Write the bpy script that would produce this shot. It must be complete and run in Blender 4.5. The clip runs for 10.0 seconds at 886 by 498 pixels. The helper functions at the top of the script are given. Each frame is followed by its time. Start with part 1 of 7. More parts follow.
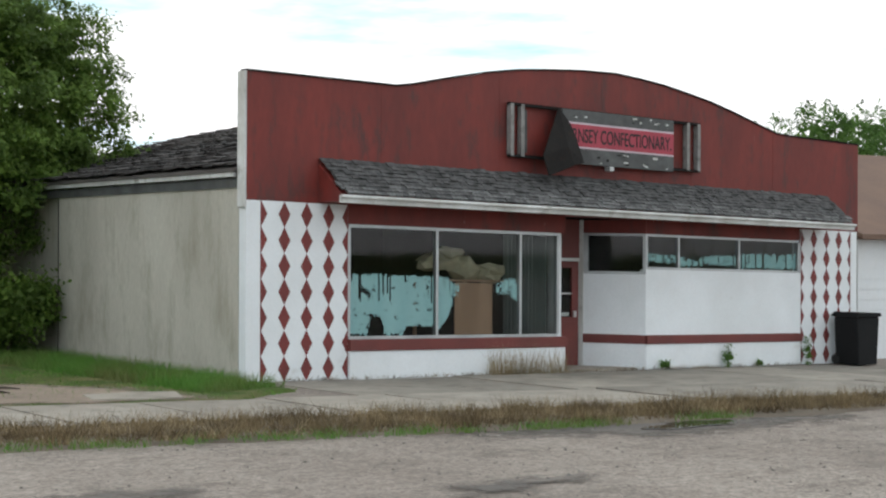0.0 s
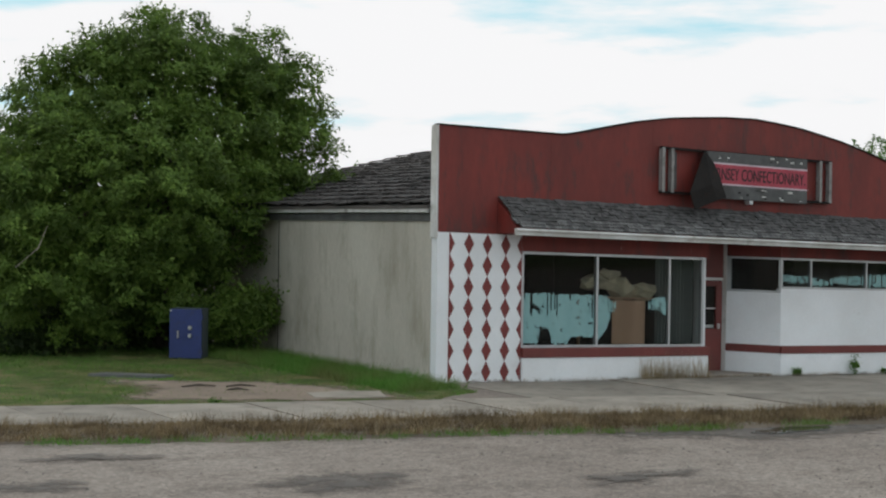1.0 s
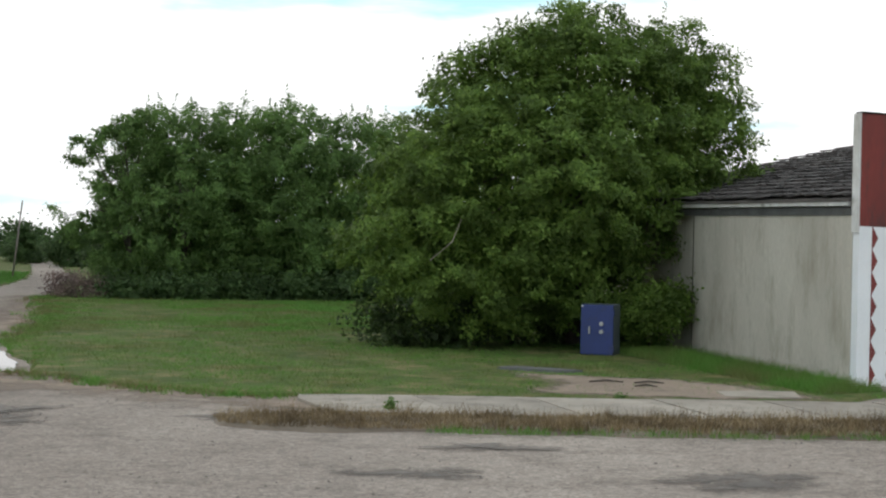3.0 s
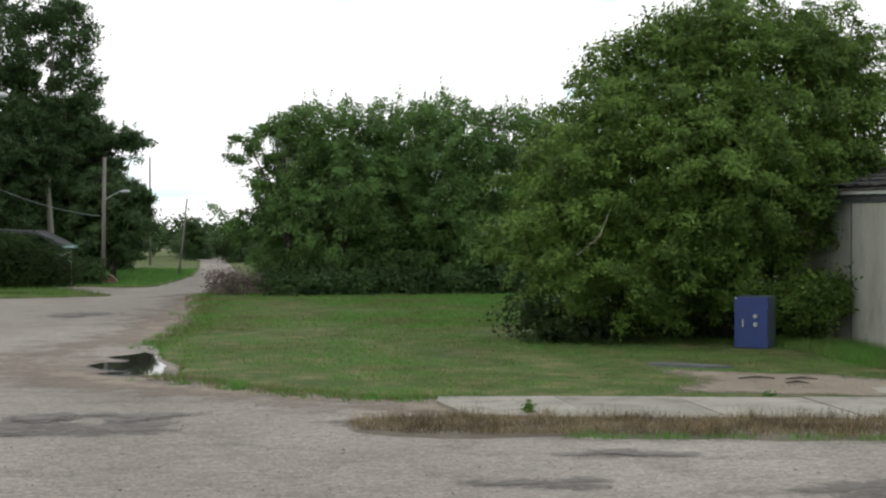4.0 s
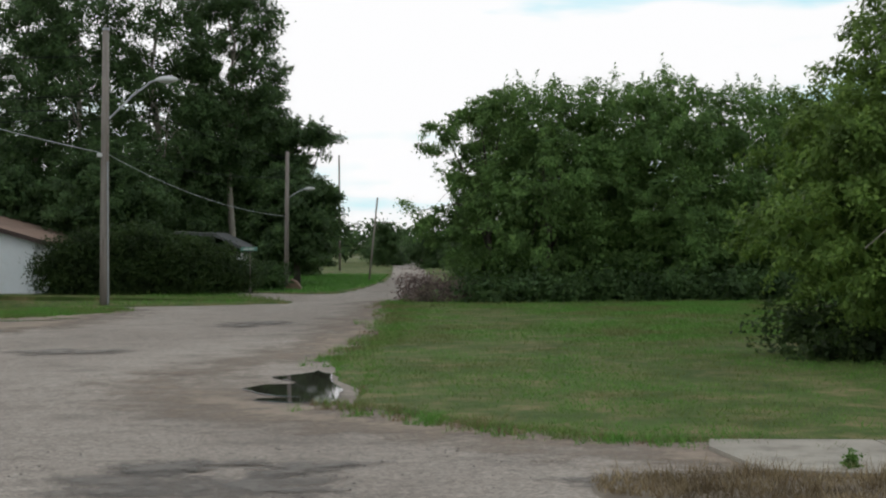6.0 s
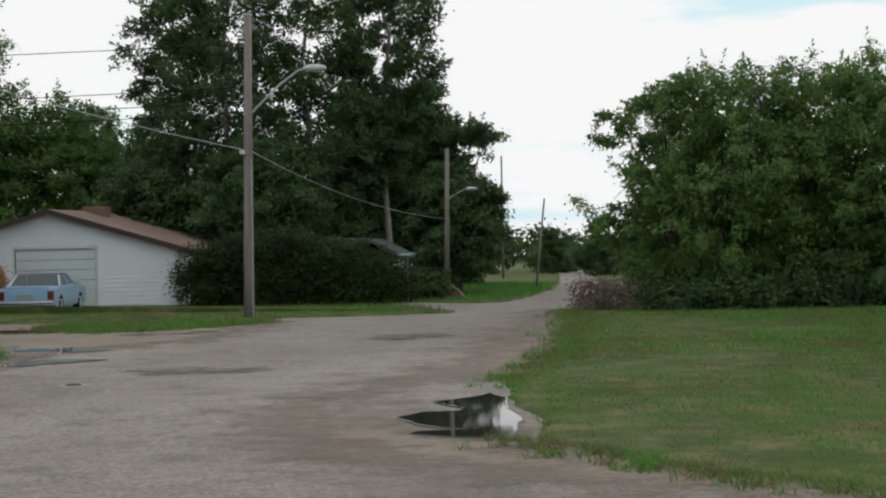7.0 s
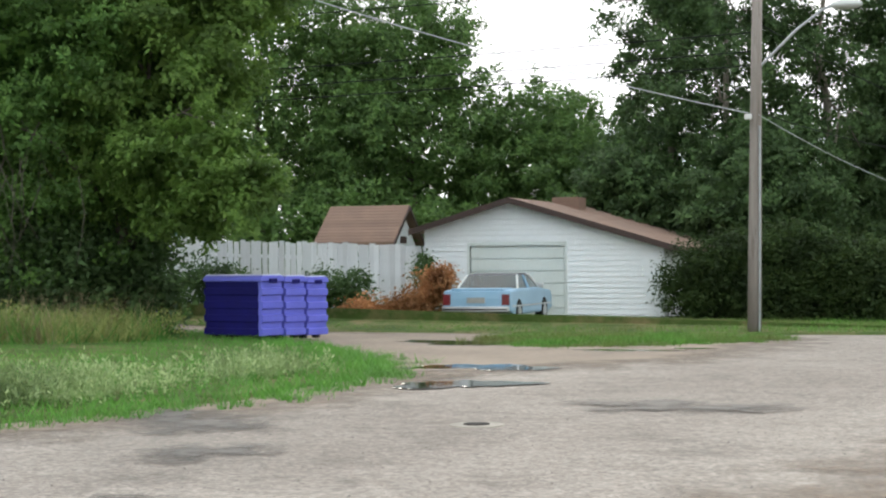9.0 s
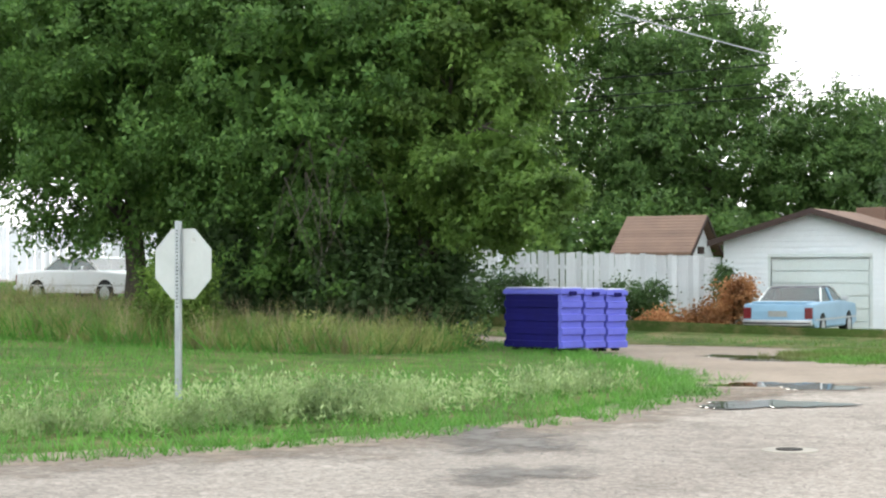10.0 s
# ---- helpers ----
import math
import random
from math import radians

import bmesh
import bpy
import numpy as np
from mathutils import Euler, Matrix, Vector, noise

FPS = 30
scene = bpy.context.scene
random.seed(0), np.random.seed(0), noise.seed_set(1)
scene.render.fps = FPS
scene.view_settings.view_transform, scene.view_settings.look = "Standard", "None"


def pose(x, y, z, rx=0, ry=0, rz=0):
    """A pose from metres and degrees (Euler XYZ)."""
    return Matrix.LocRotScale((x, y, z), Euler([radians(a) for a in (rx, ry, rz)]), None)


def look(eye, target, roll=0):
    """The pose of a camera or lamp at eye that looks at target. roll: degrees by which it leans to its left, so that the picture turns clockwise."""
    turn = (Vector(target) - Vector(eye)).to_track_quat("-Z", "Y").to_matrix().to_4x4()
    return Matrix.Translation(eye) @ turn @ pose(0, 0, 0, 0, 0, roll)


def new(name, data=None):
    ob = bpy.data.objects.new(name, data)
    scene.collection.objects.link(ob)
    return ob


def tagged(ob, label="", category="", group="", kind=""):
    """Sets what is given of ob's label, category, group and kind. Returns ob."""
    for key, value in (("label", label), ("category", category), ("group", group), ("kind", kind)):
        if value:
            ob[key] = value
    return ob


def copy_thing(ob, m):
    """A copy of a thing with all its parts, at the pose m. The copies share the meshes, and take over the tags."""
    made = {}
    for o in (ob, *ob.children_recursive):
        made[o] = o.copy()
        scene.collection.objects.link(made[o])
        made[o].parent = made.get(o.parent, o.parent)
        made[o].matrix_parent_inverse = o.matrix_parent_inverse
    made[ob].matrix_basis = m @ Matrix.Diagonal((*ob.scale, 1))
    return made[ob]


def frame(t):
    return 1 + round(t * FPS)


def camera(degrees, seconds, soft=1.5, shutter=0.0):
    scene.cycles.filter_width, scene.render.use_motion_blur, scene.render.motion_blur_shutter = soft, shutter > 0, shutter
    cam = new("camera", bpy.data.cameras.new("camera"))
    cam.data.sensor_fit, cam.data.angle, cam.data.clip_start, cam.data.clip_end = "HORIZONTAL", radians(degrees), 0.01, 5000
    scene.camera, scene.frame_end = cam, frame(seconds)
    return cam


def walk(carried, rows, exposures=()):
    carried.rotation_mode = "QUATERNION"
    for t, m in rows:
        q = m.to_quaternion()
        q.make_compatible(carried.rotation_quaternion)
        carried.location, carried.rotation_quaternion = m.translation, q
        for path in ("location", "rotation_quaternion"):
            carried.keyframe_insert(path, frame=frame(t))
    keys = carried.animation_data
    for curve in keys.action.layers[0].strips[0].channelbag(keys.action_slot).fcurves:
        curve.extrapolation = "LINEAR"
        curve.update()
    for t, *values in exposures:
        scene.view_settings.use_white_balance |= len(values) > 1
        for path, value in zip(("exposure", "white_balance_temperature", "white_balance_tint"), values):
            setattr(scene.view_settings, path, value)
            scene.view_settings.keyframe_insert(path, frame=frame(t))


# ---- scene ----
# ---- the camera and its walk ----
def eye_pose(x, y, z, yaw, pitch, roll):
    """yaw clockwise from +y, pitch upwards, in degrees"""
    a, b = radians(yaw), radians(pitch)
    way = Vector((math.sin(a) * math.cos(b), math.cos(a) * math.cos(b), math.sin(b)))
    return look((x, y, z), Vector((x, y, z)) + way, roll)


cam = camera(29.29, 10.0, soft=2.2)
PATH = [
    (0.0, -12.790, -23.332, 2.077, 35.365, 0.063, 0.212),
    (0.5, -14.857, -26.591, 2.749, 32.732, -0.692, 0.200),
    (1.0, -15.450, -27.958, 2.942, 29.121, -0.717, 0.812),
    (1.5, -15.032, -27.847, 2.906, 24.668, -0.580, 0.436),
    (2.0, -14.858, -27.576, 2.893, 20.511, -0.613, -0.275),
    (2.5, -15.029, -27.417, 2.644, 17.779, -0.538, 0.848),
    (4.0, -14.243, -27.053, 2.925, 8.905, -1.300, -0.223),
    (4.5, -14.089, -25.072, 2.750, 7.398, -1.245, -0.217),
    (5.0, -13.945, -23.225, 2.622, 6.245, -1.152, -0.098),
    (5.5, -13.926, -21.804, 2.559, 4.512, -1.063, -0.192),
    (7.0, -14.293, -14.697, 2.200, -3.020, -0.482, -1.278),
    (7.5, -14.461, -11.771, 1.901, -6.338, -0.186, -1.317),
    (8.0, -14.588, -8.955, 1.575, -10.565, 0.179, -1.195),
    (8.5, -15.171, -6.243, 1.384, -15.189, 0.512, -0.997),
    (9.0, -16.299, -4.159, 1.523, -19.619, 0.532, -0.450),
    (9.5, -16.461, -4.199, 1.646, -24.461, 0.533, -0.218),
    (10.0, -16.459, -4.217, 1.667, -29.433, 0.780, -0.197),
]
walk(cam, [(t, eye_pose(*p)) for t, *p in PATH],
     [(0.0, 0.2), (0.5, -0.2), (1.0, -0.25), (1.5, -0.33), (2.5, -0.05), (4.0, 0.17), (5.5, -0.1), (7.0, -0.24), (7.5, -0.28), (8.0, -0.06), (8.5, 0.52), (9.0, 0.9), (9.5, 1.03), (10.0, 1.35)])

# ---- world and sun ----
world = bpy.data.worlds.new("sky")
scene.world = world
world.use_nodes = True
wt = world.node_tree
wt.nodes.clear()
SUN_AZ, SUN_EL = radians(-28), radians(14)
sky = wt.nodes.new("ShaderNodeTexSky")
sky.sky_type = 'NISHITA'
sky.sun_disc = False
sky.sun_elevation, sky.sun_rotation = SUN_EL, SUN_AZ
sky.air_density, sky.dust_density = 1.0, 2.0
wcoord = wt.nodes.new("ShaderNodeTexCoord")
wmap = wt.nodes.new("ShaderNodeMapping")
wmap.inputs["Scale"].default_value = (2.0, 2.0, 11.0)
cloud = wt.nodes.new("ShaderNodeTexNoise")
cloud.inputs["Scale"].default_value = 1.7
cloud.inputs["Detail"].default_value = 7
cloud.inputs["Roughness"].default_value = 0.55
ramp = wt.nodes.new("ShaderNodeValToRGB")
ramp.color_ramp.elements[0].position, ramp.color_ramp.elements[1].position = 0.34, 0.5
ramp.color_ramp.elements[0].color = (0.9, 0.9, 0.9, 1)
back_sky = wt.nodes.new("ShaderNodeBackground")
back_sky.inputs["Strength"].default_value = 0.15
back_cloud = wt.nodes.new("ShaderNodeBackground")
back_cloud.inputs["Strength"].default_value = 1.12
tint = wt.nodes.new("ShaderNodeValToRGB")
tint.color_ramp.elements[0].position, tint.color_ramp.elements[1].position = 0.38, 0.48
tint.color_ramp.elements[0].color, tint.color_ramp.elements[1].color = (0.5, 0.84, 0.96, 1), (0.99, 0.99, 1.0, 1)
wt.links.new(cloud.outputs["Fac"], tint.inputs["Fac"])
wt.links.new(tint.outputs["Color"], back_cloud.inputs["Color"])
wmix = wt.nodes.new("ShaderNodeMixShader")
wout = wt.nodes.new("ShaderNodeOutputWorld")
wt.links.new(wcoord.outputs["Generated"], wmap.inputs["Vector"])
wt.links.new(wmap.outputs["Vector"], cloud.inputs["Vector"])
wt.links.new(cloud.outputs["Fac"], ramp.inputs["Fac"])
wt.links.new(sky.outputs["Color"], back_sky.inputs["Color"])
wt.links.new(ramp.outputs["Color"], wmix.inputs["Fac"])
wt.links.new(back_sky.outputs["Background"], wmix.inputs[1])
wt.links.new(back_cloud.outputs["Background"], wmix.inputs[2])
wt.links.new(wmix.outputs["Shader"], wout.inputs["Surface"])

sun_data = bpy.data.lights.new("sun", 'SUN')
sun_data.energy, sun_data.angle, sun_data.color = 0.8, radians(20), (1.0, 0.9, 0.78)
sun = new("sun", sun_data)
sun_way = Vector((math.sin(SUN_AZ) * math.cos(SUN_EL), math.cos(SUN_AZ) * math.cos(SUN_EL), math.sin(SUN_EL)))
sun.matrix_world = look(tuple(sun_way * 50), (0, 0, 0))


# ---- materials ----
def nodes_of(name):
    m = bpy.data.materials.new(name)
    m.use_nodes = True
    t = m.node_tree
    return m, t, t.nodes["Principled BSDF"]


def node(t, kind, **inputs):
    n = t.nodes.new(kind)
    for k, val in inputs.items():
        n.inputs[k.replace("_", " ")].default_value = val
    return n


def mixed(t, fac, a, b, mode='MIX'):
    """a colour mixed from a and b, which are sockets or colours"""
    n = t.nodes.new("ShaderNodeMix")
    n.data_type, n.blend_type = 'RGBA', mode
    for k, val in ((0, fac), (6, a), (7, b)):
        if isinstance(val, bpy.types.NodeSocket):
            t.links.new(val, n.inputs[k])
        else:
            n.inputs[k].default_value = val if k == 0 else (*val, 1)
    return n.outputs[2]


def stepped(t, src, lo, hi):
    n = t.nodes.new("ShaderNodeMapRange")
    n.inputs["From Min"].default_value, n.inputs["From Max"].default_value = lo, hi
    t.links.new(src, n.inputs["Value"])
    return n.outputs["Result"]


def noise_at(t, scale, stretch=(1, 1, 1), detail=5, rough=0.6):
    co = t.nodes.new("ShaderNodeTexCoord")
    mp = t.nodes.new("ShaderNodeMapping")
    mp.inputs["Scale"].default_value = stretch
    n = node(t, "ShaderNodeTexNoise", Scale=scale, Detail=detail, Roughness=rough)
    t.links.new(co.outputs["Object"], mp.inputs["Vector"])
    t.links.new(mp.outputs["Vector"], n.inputs["Vector"])
    return n.outputs["Fac"]


def surface(name, main, other, big=0.8, fine=30.0, rough=0.7, bump=0.3, metal=0.0, grime=None, grime_span=(0.55, 0.72),
            stretch=(1, 1, 1), fine_mix=0.35, spec=0.5, jitter=0.0, bump_size=0.01, big_span=(0.35, 0.65), worn=0.0, worn_span=(0.34, 0.72), faded=0.0, flake=None):
    """Two scales of variation between two colours, optional stains, bump, and a tint by object."""
    m, t, p = nodes_of(name)
    col = mixed(t, stepped(t, noise_at(t, big, stretch), *big_span), main, other)
    f = noise_at(t, fine, stretch, 4)
    dark = tuple(c * 0.55 for c in main)
    col = mixed(t, stepped(t, f, 0.45, 0.9), col, dark) if fine_mix > 0 else col
    if fine_mix > 0:
        col.node.inputs[0].default_value = fine_mix
        mul = t.nodes.new("ShaderNodeMath")
        mul.operation = 'MULTIPLY'
        mul.inputs[1].default_value = fine_mix
        t.links.new(stepped(t, f, 0.4, 0.75), mul.inputs[0])
        t.links.new(mul.outputs[0], col.node.inputs[0])
    if grime:
        g = noise_at(t, big * 2.3, stretch, 8, 0.7)
        col = mixed(t, stepped(t, g, *grime_span), col, grime)
    if flake:
        fl = noise_at(t, 2.6, (3.5, 3.5, 0.7), 9, 0.75)
        col = mixed(t, stepped(t, fl, 0.66, 0.72), col, flake)
    if jitter:
        info = t.nodes.new("ShaderNodeObjectInfo")
        hsv = t.nodes.new("ShaderNodeHueSaturation")
        t.links.new(col, hsv.inputs["Color"])
        mr = t.nodes.new("ShaderNodeMapRange")
        mr.inputs["To Min"].default_value, mr.inputs["To Max"].default_value = 1 - jitter, 1 + jitter
        t.links.new(info.outputs["Random"], mr.inputs["Value"])
        t.links.new(mr.outputs["Result"], hsv.inputs["Value"])
        col = hsv.outputs["Color"]
    t.links.new(col, p.inputs["Base Color"])
    p.inputs["Roughness"].default_value, p.inputs["Metallic"].default_value = rough, metal
    p.inputs["Specular IOR Level"].default_value = spec
    if bump:
        b = node(t, "ShaderNodeBump", Strength=bump, Distance=bump_size)
        t.links.new(f, b.inputs["Height"])
        t.links.new(b.outputs["Normal"], p.inputs["Normal"])
    if faded:
        # loose material thins out towards the rim of its layer
        at = t.nodes.new("ShaderNodeAttribute")
        at.attribute_name = "cover"
        add = t.nodes.new("ShaderNodeMath")
        add.operation = 'ADD'
        t.links.new(at.outputs["Fac"], add.inputs[0])
        big = t.nodes.new("ShaderNodeMapRange")
        big.inputs["From Min"].default_value, big.inputs["From Max"].default_value = 0.25, 0.75
        t.links.new(noise_at(t, faded, (1, 1, 1), 9, 0.78), big.inputs["Value"])
        t.links.new(big.outputs["Result"], add.inputs[1])
        t.links.new(stepped(t, add.outputs[0], 0.72, 1.3), p.inputs["Alpha"])
    if worn:
        t.links.new(stepped(t, noise_at(t, worn, (1, 1, 1), 9, 0.72), *worn_span), p.inputs["Alpha"])
    return m


def leaf_material(name, dark, light, through_part=0.42, patch=1.3, other=None):
    m, t, p = nodes_of(name)
    geo = t.nodes.new("ShaderNodeNewGeometry")
    big = noise_at(t, patch, detail=3)
    col = mixed(t, geo.outputs["Random Per Island"], dark, light)
    col = mixed(t, stepped(t, big, 0.42, 0.62), col, other or tuple((a * 0.7 + b * 0.2) * 0.6 for a, b in zip(dark, light)))
    t.links.new(col, p.inputs["Base Color"])
    p.inputs["Roughness"].default_value = 0.6
    p.inputs["Specular IOR Level"].default_value = 0.25
    tr = t.nodes.new("ShaderNodeBsdfTranslucent")
    t.links.new(col, tr.inputs["Color"])
    mx = t.nodes.new("ShaderNodeMixShader")
    mx.inputs[0].default_value = through_part
    t.links.new(p.outputs[0], mx.inputs[1])
    t.links.new(tr.outputs[0], mx.inputs[2])
    t.links.new(mx.outputs[0], t.nodes["Material Output"].inputs["Surface"])
    return m




def road_material():
    """pale worn asphalt: broad tone, darker traffic stains, single pebbles"""
    m, t, p = nodes_of("worn_gravel_asphalt")
    col = mixed(t, stepped(t, noise_at(t, 0.16, (1, 0.5, 1), 5), 0.36, 0.64), (0.298, 0.259, 0.225), (0.205, 0.173, 0.149))
    col = mixed(t, stepped(t, noise_at(t, 1.1, (0.7, 1, 1), 7, 0.7), 0.5, 0.8), col, (0.115, 0.096, 0.082))
    co = t.nodes.new("ShaderNodeTexCoord")
    for scale, lo, hi in ((34.0, 0.72, 1.3), (13.0, 0.87, 1.14)):
        vo = t.nodes.new("ShaderNodeTexVoronoi")
        vo.inputs["Scale"].default_value = scale
        t.links.new(co.outputs["Object"], vo.inputs["Vector"])
        hs = t.nodes.new("ShaderNodeHueSaturation")
        mr = t.nodes.new("ShaderNodeMapRange")
        mr.inputs["To Min"].default_value, mr.inputs["To Max"].default_value = lo, hi
        sep = t.nodes.new("ShaderNodeSeparateColor")
        t.links.new(vo.outputs["Color"], sep.inputs[0])
        t.links.new(sep.outputs[0], mr.inputs["Value"])
        t.links.new(mr.outputs["Result"], hs.inputs["Value"])
        t.links.new(col, hs.inputs["Color"])
        col = hs.outputs["Color"]
    t.links.new(col, p.inputs["Base Color"])
    p.inputs["Roughness"].default_value = 0.9
    p.inputs["Specular IOR Level"].default_value = 0.3
    b = node(t, "ShaderNodeBump", Strength=0.8, Distance=0.03)
    t.links.new(noise_at(t, 14, detail=6), b.inputs["Height"])
    t.links.new(b.outputs["Normal"], p.inputs["Normal"])
    return m


M_ROAD = road_material()
M_DIRT = surface("brown_dirt", (0.275, 0.215, 0.165), (0.2, 0.154, 0.118), 0.5, 8, 0.95, 0.6, grime=(0.13, 0.1, 0.078), fine_mix=0.6, bump_size=0.03, faded=1.1)
M_DIRT_KERB = surface("kerb_dirt", (0.18, 0.148, 0.113), (0.125, 0.1, 0.076), 0.8, 10, 0.95, 0.6, fine_mix=0.5, bump_size=0.03)
M_PATCH = surface("dark_worn_asphalt", (0.1, 0.088, 0.078), (0.15, 0.13, 0.113), 1.2, 12, 0.85, 0.6, fine_mix=0.5, faded=2.6)
M_PATCH_STONE = surface("dark_road_stone", (0.075, 0.068, 0.062), (0.13, 0.115, 0.1), 3, 20, 0.9, 0.2)
M_LAWN = surface("lawn_soil_and_grass", (0.075, 0.115, 0.028), (0.045, 0.075, 0.018), 0.5, 6, 0.95, 1.0, grime=(0.17, 0.145, 0.07), grime_span=(0.46, 0.66), bump_size=0.05, spec=0.15)
M_CONCRETE = surface("old_sidewalk_concrete", (0.325, 0.293, 0.247), (0.235, 0.21, 0.177), 0.9, 14, 0.9, 0.4, grime=(0.15, 0.134, 0.112), grime_span=(0.5, 0.7), jitter=0.16)
M_STUCCO = surface("weathered_grey_stucco", (0.54, 0.515, 0.45), (0.44, 0.415, 0.355), 0.7, 18, 0.92, 0.5, grime=(0.3, 0.275, 0.215), grime_span=(0.49, 0.74), stretch=(1.15, 1.15, 0.42))
M_WHITE = surface("white_painted_stucco", (0.82, 0.85, 0.88), (0.74, 0.765, 0.785), 0.8, 22, 0.75, 0.25, grime=(0.5, 0.49, 0.46), grime_span=(0.62, 0.85), fine_mix=0.12)
M_RED = surface("faded_red_paint", (0.2, 0.027, 0.02), (0.125, 0.02, 0.016), 1.3, 14, 0.62, 0.25, grime=(0.06, 0.026, 0.024), grime_span=(0.52, 0.68), stretch=(0.9, 0.9, 0.3), fine_mix=0.4, flake=(0.34, 0.2, 0.18))
M_REDTRIM = surface("red_trim_paint", (0.17, 0.035, 0.03), (0.13, 0.03, 0.026), 1.5, 20, 0.55, 0.2, fine_mix=0.2)
M_DIAMOND = surface("dark_red_diamond_paint", (0.2, 0.033, 0.03), (0.15, 0.028, 0.026), 2.0, 20, 0.6, 0.2, fine_mix=0.2)
M_TRIM = surface("weathered_white_wood", (0.72, 0.73, 0.73), (0.45, 0.44, 0.41), 1.5, 25, 0.7, 0.3, grime=(0.25, 0.23, 0.2), stretch=(1, 1, 0.5))
M_FRAME = surface("aluminium_frame", (0.55, 0.57, 0.58), (0.42, 0.44, 0.45), 2.0, 30, 0.4, 0.1, metal=0.7)
M_AWNING = surface("weathered_wood_shingle", (0.15, 0.15, 0.15), (0.03, 0.029, 0.029), 7, 40, 0.9, 0.5, grime=(0.05, 0.049, 0.048), stretch=(1, 1, 1), jitter=0.5)
M_SHINGLE = surface("dark_roof_shingle", (0.085, 0.075, 0.07), (0.055, 0.05, 0.048), 1.2, 25, 0.92, 0.5, jitter=0.5)
M_BROWNROOF = surface("brown_asphalt_shingle", (0.2, 0.125, 0.09), (0.165, 0.105, 0.08), 0.9, 18, 0.9, 0.4, jitter=0.1)
M_DARKTRIM = surface("dark_brown_fascia", (0.055, 0.03, 0.025), (0.04, 0.024, 0.02), 2, 20, 0.7, 0.2)
M_SIDING = surface("white_siding", (0.76, 0.78, 0.8), (0.7, 0.72, 0.74), 0.6, 12, 0.6, 0.1, fine_mix=0.1, grime=(0.58, 0.58, 0.57), grime_span=(0.62, 0.9))
M_GDOOR = surface("pale_grey_door_paint", (0.63, 0.67, 0.65), (0.58, 0.62, 0.6), 1.0, 15, 0.6, 0.1, fine_mix=0.15)
M_FENCE = surface("white_fence_board", (0.72, 0.73, 0.76), (0.62, 0.63, 0.65), 1.2, 18, 0.75, 0.2, jitter=0.12, fine_mix=0.15)
M_POLE = surface("weathered_wood_pole", (0.26, 0.23, 0.205), (0.165, 0.14, 0.122), 1.4, 30, 0.9, 0.5, stretch=(4, 4, 0.25), grime=(0.09, 0.07, 0.06))
M_GALV = surface("galvanised_steel", (0.42, 0.44, 0.45), (0.33, 0.35, 0.36), 3, 25, 0.5, 0.1, metal=0.6)
M_SIGNBACK = surface("bare_aluminium_sign_back", (0.5, 0.51, 0.5), (0.45, 0.46, 0.45), 2, 20, 0.55, 0.05, metal=0.3, fine_mix=0.1)
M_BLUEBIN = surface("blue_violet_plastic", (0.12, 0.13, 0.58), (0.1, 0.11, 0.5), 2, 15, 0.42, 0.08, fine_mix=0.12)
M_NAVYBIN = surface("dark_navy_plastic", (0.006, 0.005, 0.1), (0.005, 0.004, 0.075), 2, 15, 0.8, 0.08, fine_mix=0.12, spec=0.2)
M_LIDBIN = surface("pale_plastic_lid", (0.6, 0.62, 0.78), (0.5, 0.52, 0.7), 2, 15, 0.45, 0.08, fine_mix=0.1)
M_SAFE = surface("blue_enamel_steel", (0.02, 0.04, 0.17), (0.016, 0.032, 0.13), 2, 20, 0.45, 0.1, grime=(0.03, 0.035, 0.08))
M_SAFESIDE = surface("grey_green_steel", (0.07, 0.09, 0.1), (0.055, 0.07, 0.08), 2, 20, 0.6, 0.1)
M_CHROME = surface("dull_chrome", (0.6, 0.6, 0.6), (0.5, 0.5, 0.5), 3, 30, 0.3, 0.0, metal=0.9, fine_mix=0.1)
M_CARBLUE = surface("faded_light_blue_car_paint", (0.25, 0.41, 0.55), (0.2, 0.35, 0.49), 1.5, 20, 0.3, 0.0, fine_mix=0.08)
M_CARWHITE = surface("white_car_paint", (0.78, 0.79, 0.8), (0.74, 0.75, 0.76), 1.5, 20, 0.3, 0.0, fine_mix=0.05)
M_VINYL = surface("grey_vinyl_roof", (0.09, 0.09, 0.1), (0.07, 0.07, 0.08), 2, 30, 0.7, 0.2)
M_RUBBER = surface("tyre_rubber", (0.02, 0.02, 0.02), (0.03, 0.03, 0.03), 3, 30, 0.85, 0.2)
M_TAIL = surface("red_tail_lamp_plastic", (0.16, 0.012, 0.015), (0.12, 0.01, 0.012), 3, 20, 0.25, 0.0, fine_mix=0.1)
M_BLACK = surface("black_plastic", (0.008, 0.009, 0.01), (0.012, 0.012, 0.013), 2, 20, 0.75, 0.1, spec=0.2)
M_DARKMETAL = surface("charred_dark_sheet_metal", (0.012, 0.0105, 0.0105), (0.02, 0.018, 0.017), 1.8, 20, 0.85, 0.2, grime=(0.03, 0.018, 0.013), spec=0.2)
M_GREYSIGN = surface("greyed_sign_board", (0.11, 0.115, 0.115), (0.055, 0.055, 0.056), 2.2, 18, 0.7, 0.2, grime=(0.06, 0.055, 0.05))
M_PINK = surface("faded_pink_red_sign_band", (0.42, 0.055, 0.085), (0.35, 0.045, 0.07), 2, 20, 0.6, 0.05, fine_mix=0.12)
